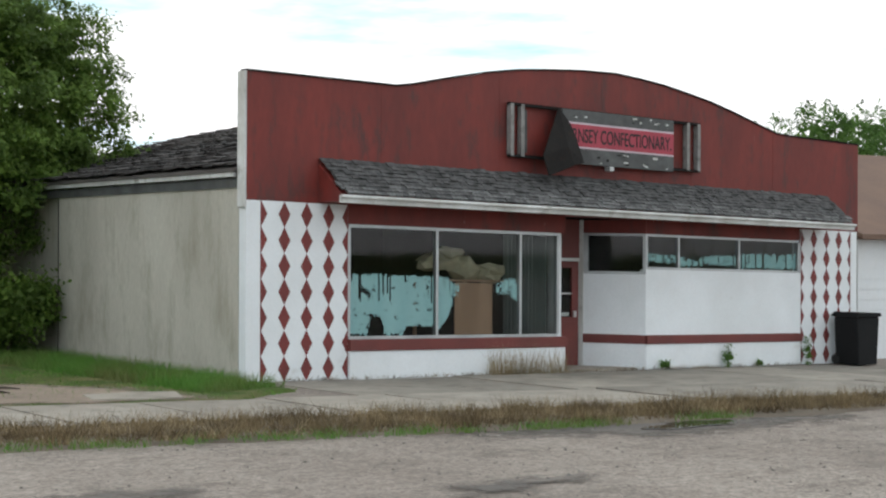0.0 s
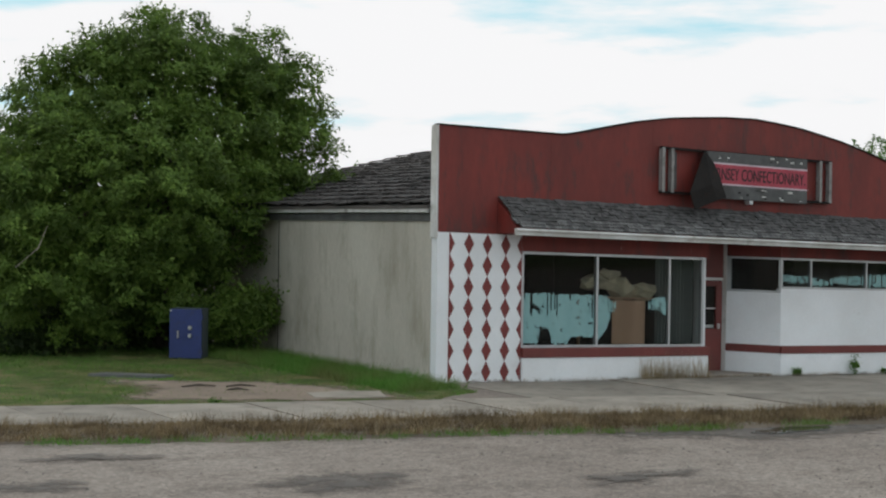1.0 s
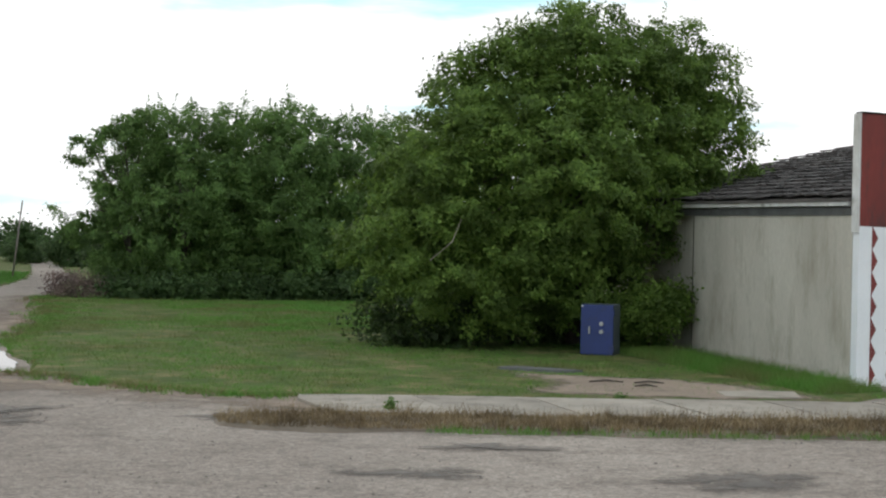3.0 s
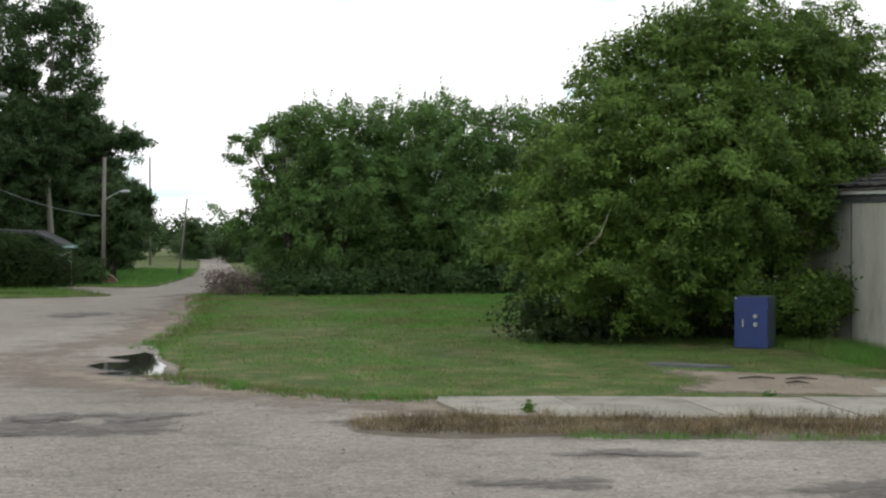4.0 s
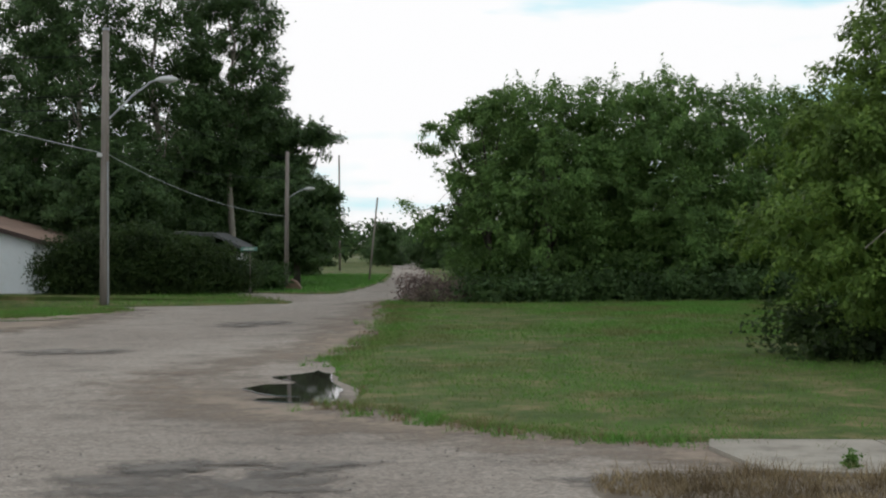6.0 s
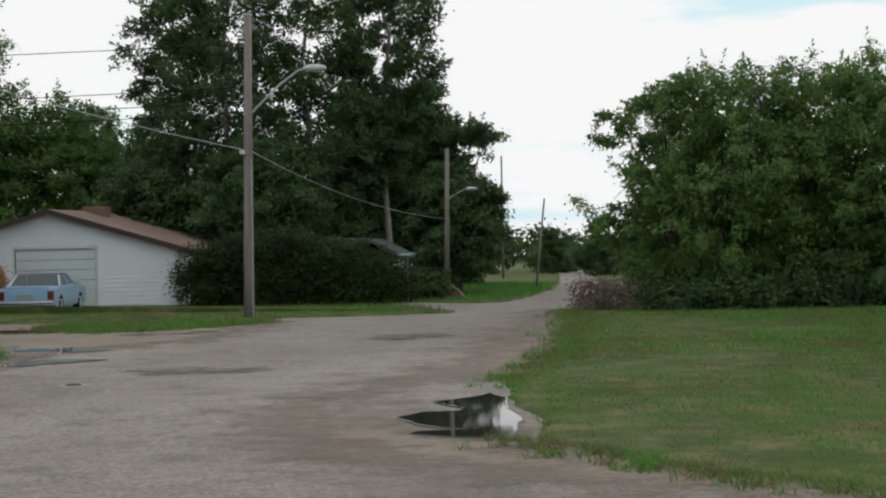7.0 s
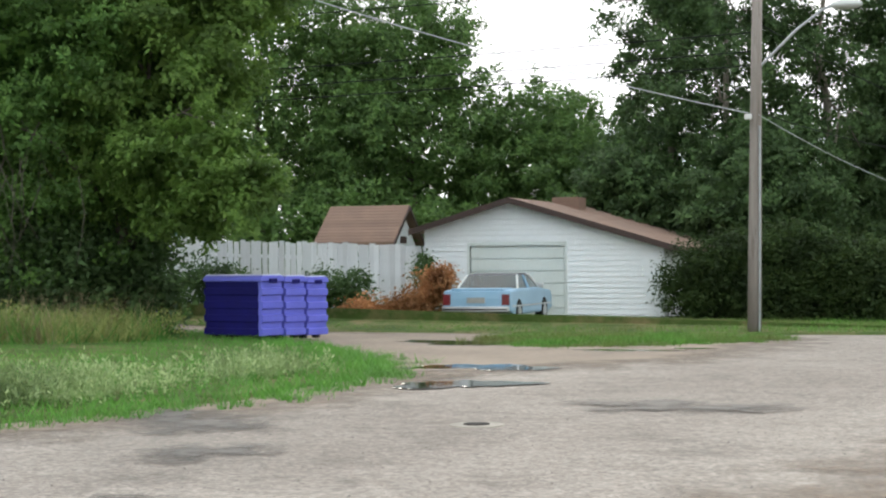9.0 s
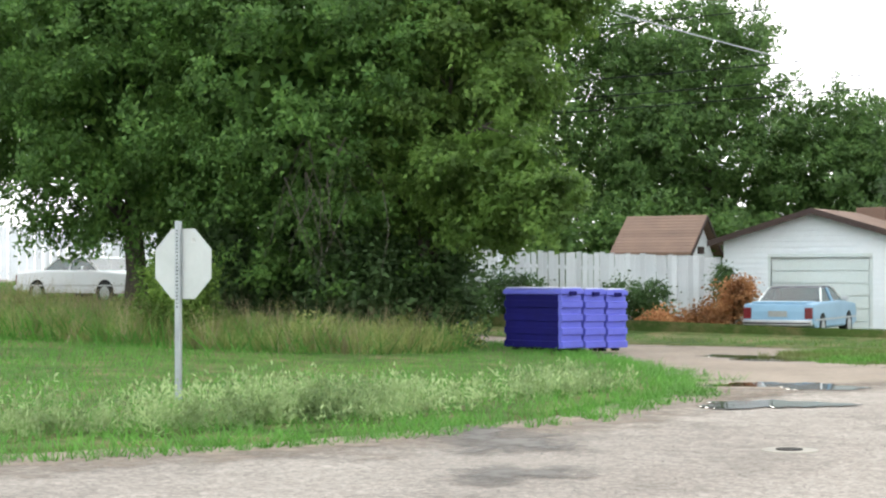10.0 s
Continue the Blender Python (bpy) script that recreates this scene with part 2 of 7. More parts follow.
M_PINKLINE = surface("pale_pink_sign_line", (0.62, 0.5, 0.55), (0.5, 0.42, 0.46), 2, 20, 0.6, 0.05, fine_mix=0.12)
M_LETTER = surface("black_letter_paint", (0.025, 0.012, 0.015), (0.04, 0.015, 0.02), 3, 30, 0.6, 0.0)
M_TURQ = surface("turquoise_paint_on_glass", (0.5, 0.8, 0.84), (0.42, 0.72, 0.77), 1.5, 14, 0.7, 0.1, fine_mix=0.15, stretch=(3, 3, 0.6), worn=4.5, worn_span=(0.385, 0.42))
M_PLYWOOD = surface("brown_plywood", (0.4, 0.245, 0.165), (0.3, 0.18, 0.115), 1.4, 20, 0.8, 0.2, stretch=(3, 3, 0.4))
M_PAPER = surface("yellowed_paper", (0.5, 0.44, 0.32), (0.28, 0.25, 0.18), 4, 14, 0.9, 0.2)
# near-black base carries the darkness of the unlit room
M_INSIDE = surface("darkened_interior", (0.012, 0.013, 0.013), (0.006, 0.007, 0.007), 0.8, 8, 0.9, 0.1)
M_CURTAIN = surface("pale_dusty_curtain", (0.2, 0.235, 0.235), (0.11, 0.135, 0.135), 1.2, 10, 0.9, 0.1, stretch=(6, 6, 0.3))
M_BARK = surface("grey_brown_bark", (0.09, 0.075, 0.06), (0.055, 0.045, 0.037), 2.5, 20, 0.95, 0.8, stretch=(3, 3, 0.5))
M_PALEBARK = surface("pale_poplar_bark", (0.3, 0.27, 0.22), (0.2, 0.18, 0.15), 2.5, 20, 0.95, 0.6, stretch=(2, 2, 0.6))
M_STREETSIGN = surface("green_street_sign", (0.1, 0.24, 0.19), (0.09, 0.2, 0.16), 3, 20, 0.5, 0.0, fine_mix=0.1)
M_PLATE = surface("number_plate", (0.35, 0.36, 0.34), (0.3, 0.3, 0.29), 6, 40, 0.5, 0.0, fine_mix=0.3)
M_LEAF = leaf_material("ash_leaves", (0.1, 0.18, 0.033), (0.215, 0.325, 0.068))
M_LEAF_WOODS = leaf_material("woods_leaves", (0.1, 0.19, 0.052), (0.2, 0.325, 0.09))
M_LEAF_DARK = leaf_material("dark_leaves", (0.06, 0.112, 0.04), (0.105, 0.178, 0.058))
# sunlit and shaded maple tones: the light is put into the leaf colours
M_LEAF_BOUGH = leaf_material("lit_tone_maple_leaves", (0.1, 0.185, 0.036), (0.175, 0.285, 0.06), 0.45)
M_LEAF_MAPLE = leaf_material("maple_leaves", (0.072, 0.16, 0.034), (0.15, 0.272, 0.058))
M_LEAF_BACK = leaf_material("shade_tone_maple_leaves", (0.078, 0.155, 0.04), (0.145, 0.25, 0.062))
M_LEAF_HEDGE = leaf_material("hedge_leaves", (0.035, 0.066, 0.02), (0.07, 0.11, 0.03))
M_LEAF_SILVER = leaf_material("silver_willow_leaves", (0.24, 0.36, 0.13), (0.47, 0.56, 0.28))
M_LEAF_RUST = leaf_material("dried_orange_juniper", (0.38, 0.17, 0.07), (0.6, 0.32, 0.15))
M_LEAF_PURPLE = leaf_material("dry_purple_brown_twigs", (0.17, 0.12, 0.11), (0.32, 0.24, 0.22))
M_GRASS = leaf_material("grass_blades", (0.06, 0.17, 0.024), (0.14, 0.3, 0.052), 0.3, 0.5, (0.148, 0.17, 0.055))
M_GRASS_LOT = leaf_material("rough_lot_grass", (0.065, 0.195, 0.03), (0.15, 0.35, 0.058), 0.3, 0.5, (0.095, 0.225, 0.045))
M_GRASS_TALL = leaf_material("tall_seeding_grass", (0.2, 0.255, 0.062), (0.42, 0.44, 0.17), 0.3)
M_GRASS_DRY = leaf_material("dry_kerb_grass", (0.12, 0.085, 0.045), (0.33, 0.25, 0.14), 0.25)

M_STRAW = leaf_material("pale_straw", (0.3, 0.23, 0.13), (0.46, 0.38, 0.24), 0.25)


def glass_material(name, tint, rough=0.03, gloss=0.4):
    m, t, p = nodes_of(name)
    gl = t.nodes.new("ShaderNodeBsdfGlossy")
    gl.inputs["Roughness"].default_value = rough
    tp = t.nodes.new("ShaderNodeBsdfTransparent")
    tp.inputs["Color"].default_value = (*tint, 1)
    fr = t.nodes.new("ShaderNodeLayerWeight")
    fr.inputs["Blend"].default_value = 0.5
    pw = t.nodes.new("ShaderNodeMath")
    pw.operation = 'POWER'
    pw.inputs[1].default_value = 4.0
    sc = t.nodes.new("ShaderNodeMath")
    sc.operation = 'MULTIPLY_ADD'
    sc.inputs[1].default_value, sc.inputs[2].default_value = gloss, gloss * 0.08
    mx = t.nodes.new("ShaderNodeMixShader")
    t.links.new(fr.outputs["Facing"], pw.inputs[0])
    t.links.new(pw.outputs[0], sc.inputs[0])
    t.links.new(sc.outputs[0], mx.inputs[0])
    t.links.new(tp.outputs[0], mx.inputs[1])
    t.links.new(gl.outputs[0], mx.inputs[2])
    t.links.new(mx.outputs[0], t.nodes["Material Output"].inputs["Surface"])
    return m


M_GLASS = glass_material("dusty_shop_glass", (0.84, 0.86, 0.85), 0.03, 0.28)
M_CARGLASS = glass_material("tinted_car_glass", (0.42, 0.5, 0.49), 0.02, 0.9)


def water_material():
    m, t, p = nodes_of("still_puddle_water")
    p.inputs["Base Color"].default_value = (0.03, 0.026, 0.022, 1)
    p.inputs["Roughness"].default_value = 0.03
    p.inputs["IOR"].default_value = 1.33
    b = node(t, "ShaderNodeBump", Strength=0.03, Distance=0.01)
    t.links.new(noise_at(t, 3.0), b.inputs["Height"])
    t.links.new(b.outputs["Normal"], p.inputs["Normal"])
    return m


M_WATER = water_material()


# ---- building blocks ----
def rise(x, y):
    """height of the ground: it falls gently to the east and rises to the west lot"""
    z = -0.013 * min(max(x, 0.0), 20.0)
    w = min(max((y - 12.0) / 12.0, 0.0), 1.0)
    z -= 0.012 * max(y - 70.0, 0.0)
    return z + (0.036 * min(max(-33.0 - x, 0.0), 30.0) + 0.025 * min(max(-42.0 - x, 0.0), 12.0)) * w


def thing(name, label, category, at=(0, 0, 0), group="", kind=""):
    ob = new(name)
    ob.empty_display_size = 0.2
    ob.location = at
    return tagged(ob, label, category, group, kind)


def offset_of(ob):
    return Matrix.Translation(ob.location) if ob.type == 'EMPTY' else Matrix.Identity(4)


def moved(ob, dx, dy, dz=0.0):
    ob.location += Vector((dx, dy, dz))
    return ob


def mesh_of(name, bm, material, smooth=False):
    me = bpy.data.meshes.new(name)
    bm.to_mesh(me)
    bm.free()
    me.materials.append(material)
    if smooth:
        me.polygons.foreach_set("use_smooth", [True] * len(me.polygons))
    return me


def part(name, bm, material, parent=None, label="", smooth=False, world=True, kind=""):
    me = bm if isinstance(bm, bpy.types.Mesh) else mesh_of(name, bm, material, smooth)
    ob = new(name, me)
    if parent:
        ob.parent = parent
        if world:
            ob.matrix_parent_inverse = offset_of(parent).inverted()
    return tagged(ob, label, kind=kind)


def box(bm, x0, x1, y0, y1, z0, z1, bevel=0.0):
    vs = [bm.verts.new(p) for p in ((x0, y0, z0), (x1, y0, z0), (x1, y1, z0), (x0, y1, z0), (x0, y0, z1), (x1, y0, z1), (x1, y1, z1), (x0, y1, z1))]
    fs = [bm.faces.new([vs[i] for i in f]) for f in ((3, 2, 1, 0), (4, 5, 6, 7), (0, 1, 5, 4), (1, 2, 6, 5), (2, 3, 7, 6), (3, 0, 4, 7))]
    if bevel:
        es = list({e for f in fs for e in f.edges})
        bmesh.ops.bevel(bm, geom=es, offset=bevel, segments=2, affect='EDGES', profile=0.6)
    return vs


def boxed(*a, bevel=0.0):
    bm = bmesh.new()
    box(bm, *a, bevel=bevel)
    return bm


def tube(bm, points, radii, n=8, caps=True):
    """a tapered tube along points"""
    rings = []
    for i, p in enumerate(points):
        p = Vector(p)
        d = Vector(points[min(i + 1, len(points) - 1)]) - Vector(points[max(i - 1, 0)])
        d = d.normalized() if d.length > 1e-6 else Vector((0, 0, 1))
        a = d.orthogonal().normalized() if abs(d.z) < 0.95 else Vector((1, 0, 0)).cross(d).normalized()
        b = d.cross(a)
        rings.append([bm.verts.new(p + (a * math.cos(k * math.tau / n) + b * math.sin(k * math.tau / n)) * radii[i]) for k in range(n)])
    for r, s in zip(rings, rings[1:]):
        for k in range(n):
            bm.faces.new((r[k], r[(k + 1) % n], s[(k + 1) % n], s[k]))
    if caps:
        bm.faces.new(rings[0][::-1])
        bm.faces.new(rings[-1])


def tubed(points, radii, n=8):
    bm = bmesh.new()
    tube(bm, points, radii if isinstance(radii, (list, tuple)) else [radii] * len(points), n)
    return bm


def prism(bm, outline, axis, a, b):
    """an outline of 2D points pushed from a to b along an axis: 'x' takes (y, z), 'y' takes (x, z), 'z' takes (x, y)"""
    def at(p, d):
        return {'x': (d, p[0], p[1]), 'y': (p[0], d, p[1]), 'z': (p[0], p[1], d)}[axis]
    r, s = [bm.verts.new(at(p, a)) for p in outline], [bm.verts.new(at(p, b)) for p in outline]
    bm.faces.new(r)
    bm.faces.new(s[::-1])
    for k in range(len(r)):
        bm.faces.new((r[k], s[k], s[(k + 1) % len(r)], r[(k + 1) % len(r)]))
    bmesh.ops.recalc_face_normals(bm, faces=bm.faces)


def prismed(outline, axis, a, b, bevel=0.0):
    bm = bmesh.new()
    prism(bm, outline, axis, a, b)
    if bevel:
        bmesh.ops.bevel(bm, geom=list(bm.edges), offset=bevel, segments=2, affect='EDGES', profile=0.6)
    return bm


def fast_mesh(name, verts, faces, material, per=4):
    """a mesh from arrays: faces all with the same number of corners"""
    me = bpy.data.meshes.new(name)
    verts, faces = np.asarray(verts, np.float32), np.asarray(faces, np.int32)
    me.vertices.add(len(verts))
    me.vertices.foreach_set("co", verts.ravel())
    me.loops.add(faces.size)
    me.loops.foreach_set("vertex_index", faces.ravel())
    me.polygons.add(len(faces))
    me.polygons.foreach_set("loop_start", np.arange(0, faces.size, per, dtype=np.int32))
    me.update(calc_edges=True)
    me.validate()
    me.materials.append(material)
    return me


RNG = np.random.default_rng(7)


def units(n):
    d = RNG.normal(size=(n, 3))
    return d / np.linalg.norm(d, axis=1)[:, None]


def leaf_mesh(name, blobs, count, size, material, clump=0.35, droop=0.3, per_clump=28, inner=0.35, core=0.16, fine=False):
    """Leaves in clumps over the shells of ellipsoids (x, y, z, rx, ry, rz): folded diamonds of two triangles' size."""
    blobs = np.array(blobs, float)
    area = (blobs[:, 3] * blobs[:, 4] * blobs[:, 5]) ** (2 / 3)
    nc = max(1, count // per_clump)
    which = RNG.choice(len(blobs), nc, p=area / area.sum())
    b = blobs[which]
    rad = 1 - inner * RNG.random(nc) ** 1.5 + 0.12 * RNG.normal(size=nc) ** 2 * 0.4
    cen = b[:, :3] + units(nc) * b[:, 3:] * rad[:, None]
    spread = clump * (0.5 + RNG.random(nc))
    pts = np.repeat(cen, per_clump, 0) + RNG.normal(size=(nc * per_clump, 3)) * np.repeat(spread, per_clump)[:, None] * (1, 1, 0.7) * 0.6
    n = len(pts)
    size = np.full(n, size)
    # oversized inner leaves, added to block light through the gaps
    if core:
        m = int(n * core)
        bc = blobs[RNG.choice(len(blobs), m, p=area / area.sum())]
        pts = np.concatenate([pts, bc[:, :3] + units(m) * bc[:, 3:] * (0.7 * RNG.random(m) ** 0.6)[:, None]])
        size = np.concatenate([size, np.full(m, size[0] * 2.0)])
        n += m
    along = units(n) * (1, 1, 0.6)
    along[:, 2] -= droop
    along /= np.linalg.norm(along, axis=1)[:, None]
    side = np.cross(along, units(n))
    side /= np.linalg.norm(side, axis=1)[:, None] + 1e-9
    s = (size * (0.6 + 0.8 * RNG.random(n)))[:, None]
    keep = pts[:, 2] > 0.03
    if fine:
        v = np.stack([pts - side * s * 0.3, pts + side * s * 0.3, pts + along * s], 1)[keep]
        return fast_mesh(name, v.reshape(-1, 3), np.arange(v.shape[0] * 3).reshape(-1, 3), material, 3)
    v = np.stack([pts, pts + along * s * 0.5 + side * s * 0.28, pts + along * s, pts + along * s * 0.5 - side * s * 0.28], 1)[keep]
    f = np.arange(v.shape[0] * 4).reshape(-1, 4)
    return fast_mesh(name, v.reshape(-1, 3), f, material)


def crown_mesh(name, blobs, count, size, material, clump=0.4, cover=1.1, tips=0.5, core=0.06):
    """Leaves in rounded sprays over the outside of a crown of ellipsoids, with twigs poking out and gaps between."""
    blobs = np.array(blobs, float)
    area = 4 * math.pi * (blobs[:, 3] * blobs[:, 4] * blobs[:, 5]) ** (2 / 3)
    nc = max(6, int(cover * area.sum() / (math.pi * clump ** 2)))
    which = RNG.choice(len(blobs), nc, p=area / area.sum())
    d = units(nc)
    cen = blobs[which, :3] + d * blobs[which, 3:] * (1 - 0.34 * RNG.random(nc) ** 2 + 0.08 * RNG.normal(size=nc))[:, None]
    deep = np.stack([np.linalg.norm((cen - b[:3]) / b[3:], axis=1) for b in blobs], 1)
    deep[np.arange(nc), which] = 9
    keep = (deep.min(1) > 0.78) | (RNG.random(nc) < 0.12)
    cen, d = cen[keep], d[keep]
    nc = len(cen)
    out = d + (0, 0, 0.45)
    out /= np.linalg.norm(out, axis=1)[:, None]
    cs = clump * (0.45 + 0.95 * RNG.random(nc))
    own = RNG.choice(nc, count, p=cs ** 2 / (cs ** 2).sum())
    # each spray follows a twig outwards and droops at its end
    twig = out + 0.65 * RNG.normal(size=(nc, 3)) + (0, 0, -0.1)
    twig /= np.linalg.norm(twig, axis=1)[:, None]
    k = RNG.random(count) * 1.7 - 0.7
    pts = cen[own] + twig[own] * (cs[own] * k * 1.15)[:, None]
    pts += RNG.normal(size=(count, 3)) * (cs[own] * 0.40 * (1.15 - 0.45 * np.abs(k)))[:, None] * (1, 1, 0.62)
    pts[:, 2] -= 0.28 * cs[own] * np.clip(k, 0, 1) ** 2
    nrm = 0.75 * out[own] + (0, 0, 0.4) + 0.5 * RNG.normal(size=(count, 3))
    s = size * (0.55 + 0.8 * RNG.random(count))
    # thin sprays that reach out of the crown
    nt = int(nc * tips)
    ti = RNG.integers(0, nc, nt)
    way = out[ti] + 0.45 * RNG.normal(size=(nt, 3)) + (0, 0, 0.25)
    way /= np.linalg.norm(way, axis=1)[:, None]
    reach = clump * (0.9 + 1.3 * RNG.random(nt))
    k = np.tile(np.linspace(0.2, 1, 22), nt)
    o = np.repeat(np.arange(nt), 22)
    tp = cen[ti][o] + way[o] * (reach[o] * k)[:, None] + RNG.normal(size=(len(o), 3)) * (clump * 0.2 * (1.15 - k))[:, None]
    pts, nrm, s = np.concatenate([pts, tp]), np.concatenate([nrm, RNG.normal(size=tp.shape)]), np.concatenate([s, size * (0.5 + 0.6 * RNG.random(len(tp)))])
    # oversized leaves added deep inside keep the sky from showing through
    m = int(count * core)
    if m:
        bc = blobs[RNG.choice(len(blobs), m, p=area / area.sum())]
        pts = np.concatenate([pts, bc[:, :3] + units(m) * bc[:, 3:] * (0.62 * RNG.random(m) ** 0.5)[:, None]])
        nrm, s = np.concatenate([nrm, units(m)]), np.concatenate([s, np.full(m, size * 2.4)])
    nrm /= np.linalg.norm(nrm, axis=1)[:, None]
    along = np.cross(nrm, units(len(pts))) + (0, 0, -0.25)
    along /= np.linalg.norm(along, axis=1)[:, None] + 1e-9
    side = np.cross(along, nrm) * (s * 0.31)[:, None]
    v = np.stack([pts - side, pts + side, pts + along * s[:, None]], 1)[pts[:, 2] > 0.03]
    return fast_mesh(name, v.reshape(-1, 3), np.arange(v.shape[0] * 3).reshape(-1, 3), material, 3)


def blades_mesh(name, pts, height, width, material, lean=0.35, spread=0.5):
    """Bent grass blades: one slim triangle each, at points (n, 3)."""
    n = len(pts)
    h = height * (1 - spread + 2 * spread * RNG.random(n))[:, None]
    a = RNG.random(n) * math.tau
    side = np.stack([np.cos(a), np.sin(a), np.zeros(n)], 1) * width
    tip = RNG.normal(size=(n, 3)) * lean
    tip[:, 2] = 1
    v = np.stack([pts - side / 2, pts + side / 2, pts + tip * h], 1)
    return fast_mesh(name, v.reshape(-1, 3), np.arange(n * 3).reshape(-1, 3), material, 3)


def limbs(bm, base, height, r, blobs, seed, lean=(0, 0), n_limbs=9, top=0.75):
    """A bent, tapered trunk and limbs that reach into the blobs of the crown."""
    rr = random.Random(seed)
    base = Vector(base)
    pts, rad = [], []
    for i in range(7):
        k = i / 6
        pts.append(base + Vector((lean[0] * k + rr.uniform(-1, 1) * 0.03 * height * k, lean[1] * k + rr.uniform(-1, 1) * 0.03 * height * k, height * top * k - 0.05)))
        rad.append(r * (1.25 if i == 0 else 1) * (1 - 0.75 * k))
    tube(bm, pts, rad, 9)
    for i in range(n_limbs):
        b = blobs[i % len(blobs)]
        k = rr.uniform(0.25, 0.85)
        j = min(int(k * 6), 5)
        s = pts[j].lerp(pts[j + 1], k * 6 - j)
        e = Vector(b[:3]) + Vector((rr.uniform(-.5, .5) * b[3], rr.uniform(-.5, .5) * b[4], rr.uniform(-.2, .6) * b[5]))
        mid = s.lerp(e, 0.5) + Vector((rr.uniform(-.2, .2), rr.uniform(-.2, .2), 0.12 * (e - s).length))
        rb = r * (1 - 0.75 * k) * 0.6
        tube(bm, [s, s.lerp(mid, .5), mid, e], [rb, rb * .8, rb * .55, rb * .2], 6)
        for q in range(2):
            w = mid + Vector((rr.uniform(-1, 1), rr.uniform(-1, 1), rr.uniform(0, .8))) * 0.4 * b[3]
            tube(bm, [mid, mid.lerp(w, .6), w], [rb * .45, rb * .3, rb * .1], 5)


def tree(name, label, at, height, r, blobs, leaves, size, leaf, bark=None, seed=1, lean=(0, 0), clump=0.35, group="", n_limbs=9, inner=0.35, top=0.75, core=0.16, fine=True, per_clump=46):
    """blobs are given relative to the foot of the tree"""
    ob = thing(name, label, "tree", at, group)
    bm = bmesh.new()
    limbs(bm, (0, 0, 0), height, r, blobs, seed, lean, n_limbs, top)
    part("trunk", bm, bark or M_BARK, ob, smooth=True, world=False)
    part("crown", crown_mesh("crown", blobs, leaves, size, leaf, clump, 1.4 - 0.55 * inner, core=core * 0.6), leaf, ob, world=False)
    return ob


def puffs(seed, rx, ry, z0, z1, n, r):
    """blobs that fill an uneven crown, wider below the middle"""
    rr = random.Random(seed)
    out = []
    for i in range(n):
        k = (i + 0.5) / n
        z = z0 + (z1 - z0) * k
        w = math.sin(math.pi * min(max(0.16 + 0.8 * k, 0), 1)) ** 0.7
        a = i * 2.4 + rr.uniform(-.4, .4)
        d = rr.uniform(0.35, 0.75) * w
        q = r * rr.uniform(0.75, 1.2) * (0.65 + 0.5 * w)
        out.append((math.cos(a) * rx * d, math.sin(a) * ry * d, z, q * 1.1, q * 1.1, q * 0.85))
    return out


def ragged(outline, step, amp, seed, closed=True):
    """an outline cut into short steps, each pushed in or out a little"""
    rr = random.Random(seed)
    out = []
    m = len(outline)
    for i in range(m if closed else m - 1):
        a, b = Vector((*outline[i], 0)), Vector((*outline[(i + 1) % m], 0))
        n = max(1, int((b - a).length / step))
        nrm = Vector((-(b - a).y, (b - a).x, 0)).normalized()
        for k in range(n):
            p = a.lerp(b, k / n)
            w = noise.noise(p * 0.7) * amp * 1.6 + rr.uniform(-amp, amp) * 0.5
            p = p + nrm * (w if k else w * 0.3)
            out.append((p.x, p.y))
    return out


def sheet(outline, h, edge=0.12, drop=0.06):
    """A thin raised layer of ground over an outline, its rim sloping down; follows the ground's rise."""
    from mathutils.geometry import tessellate_polygon
    n = len(outline)
    if sum(outline[i][0] * outline[(i + 1) % n][1] - outline[(i + 1) % n][0] * outline[i][1] for i in range(n)) < 0:
        outline = outline[::-1]
    bm = bmesh.new()
    low = [bm.verts.new((x, y, rise(x, y) + h - drop)) for x, y in outline]
    ins = []
    for i in range(n):
        a, b = Vector((*outline[i - 1], 0)), Vector((*outline[(i + 1) % n], 0))
        t = (b - a).normalized()
        p = Vector((*outline[i], 0)) + Vector((-t.y, t.x, 0)) * edge
        ins.append((p.x, p.y))
    top = [bm.verts.new((x, y, rise(x, y) + h)) for x, y in ins]
    for i in range(n):
        bm.faces.new((low[i], low[(i + 1) % n], top[(i + 1) % n], top[i]))
    for tri in tessellate_polygon([[Vector((x, y, 0)) for x, y in ins]]):
        try:
            bm.faces.new([top[k] for k in tri])
        except ValueError:
            pass
    bmesh.ops.recalc_face_normals(bm, faces=bm.faces)
    return bm


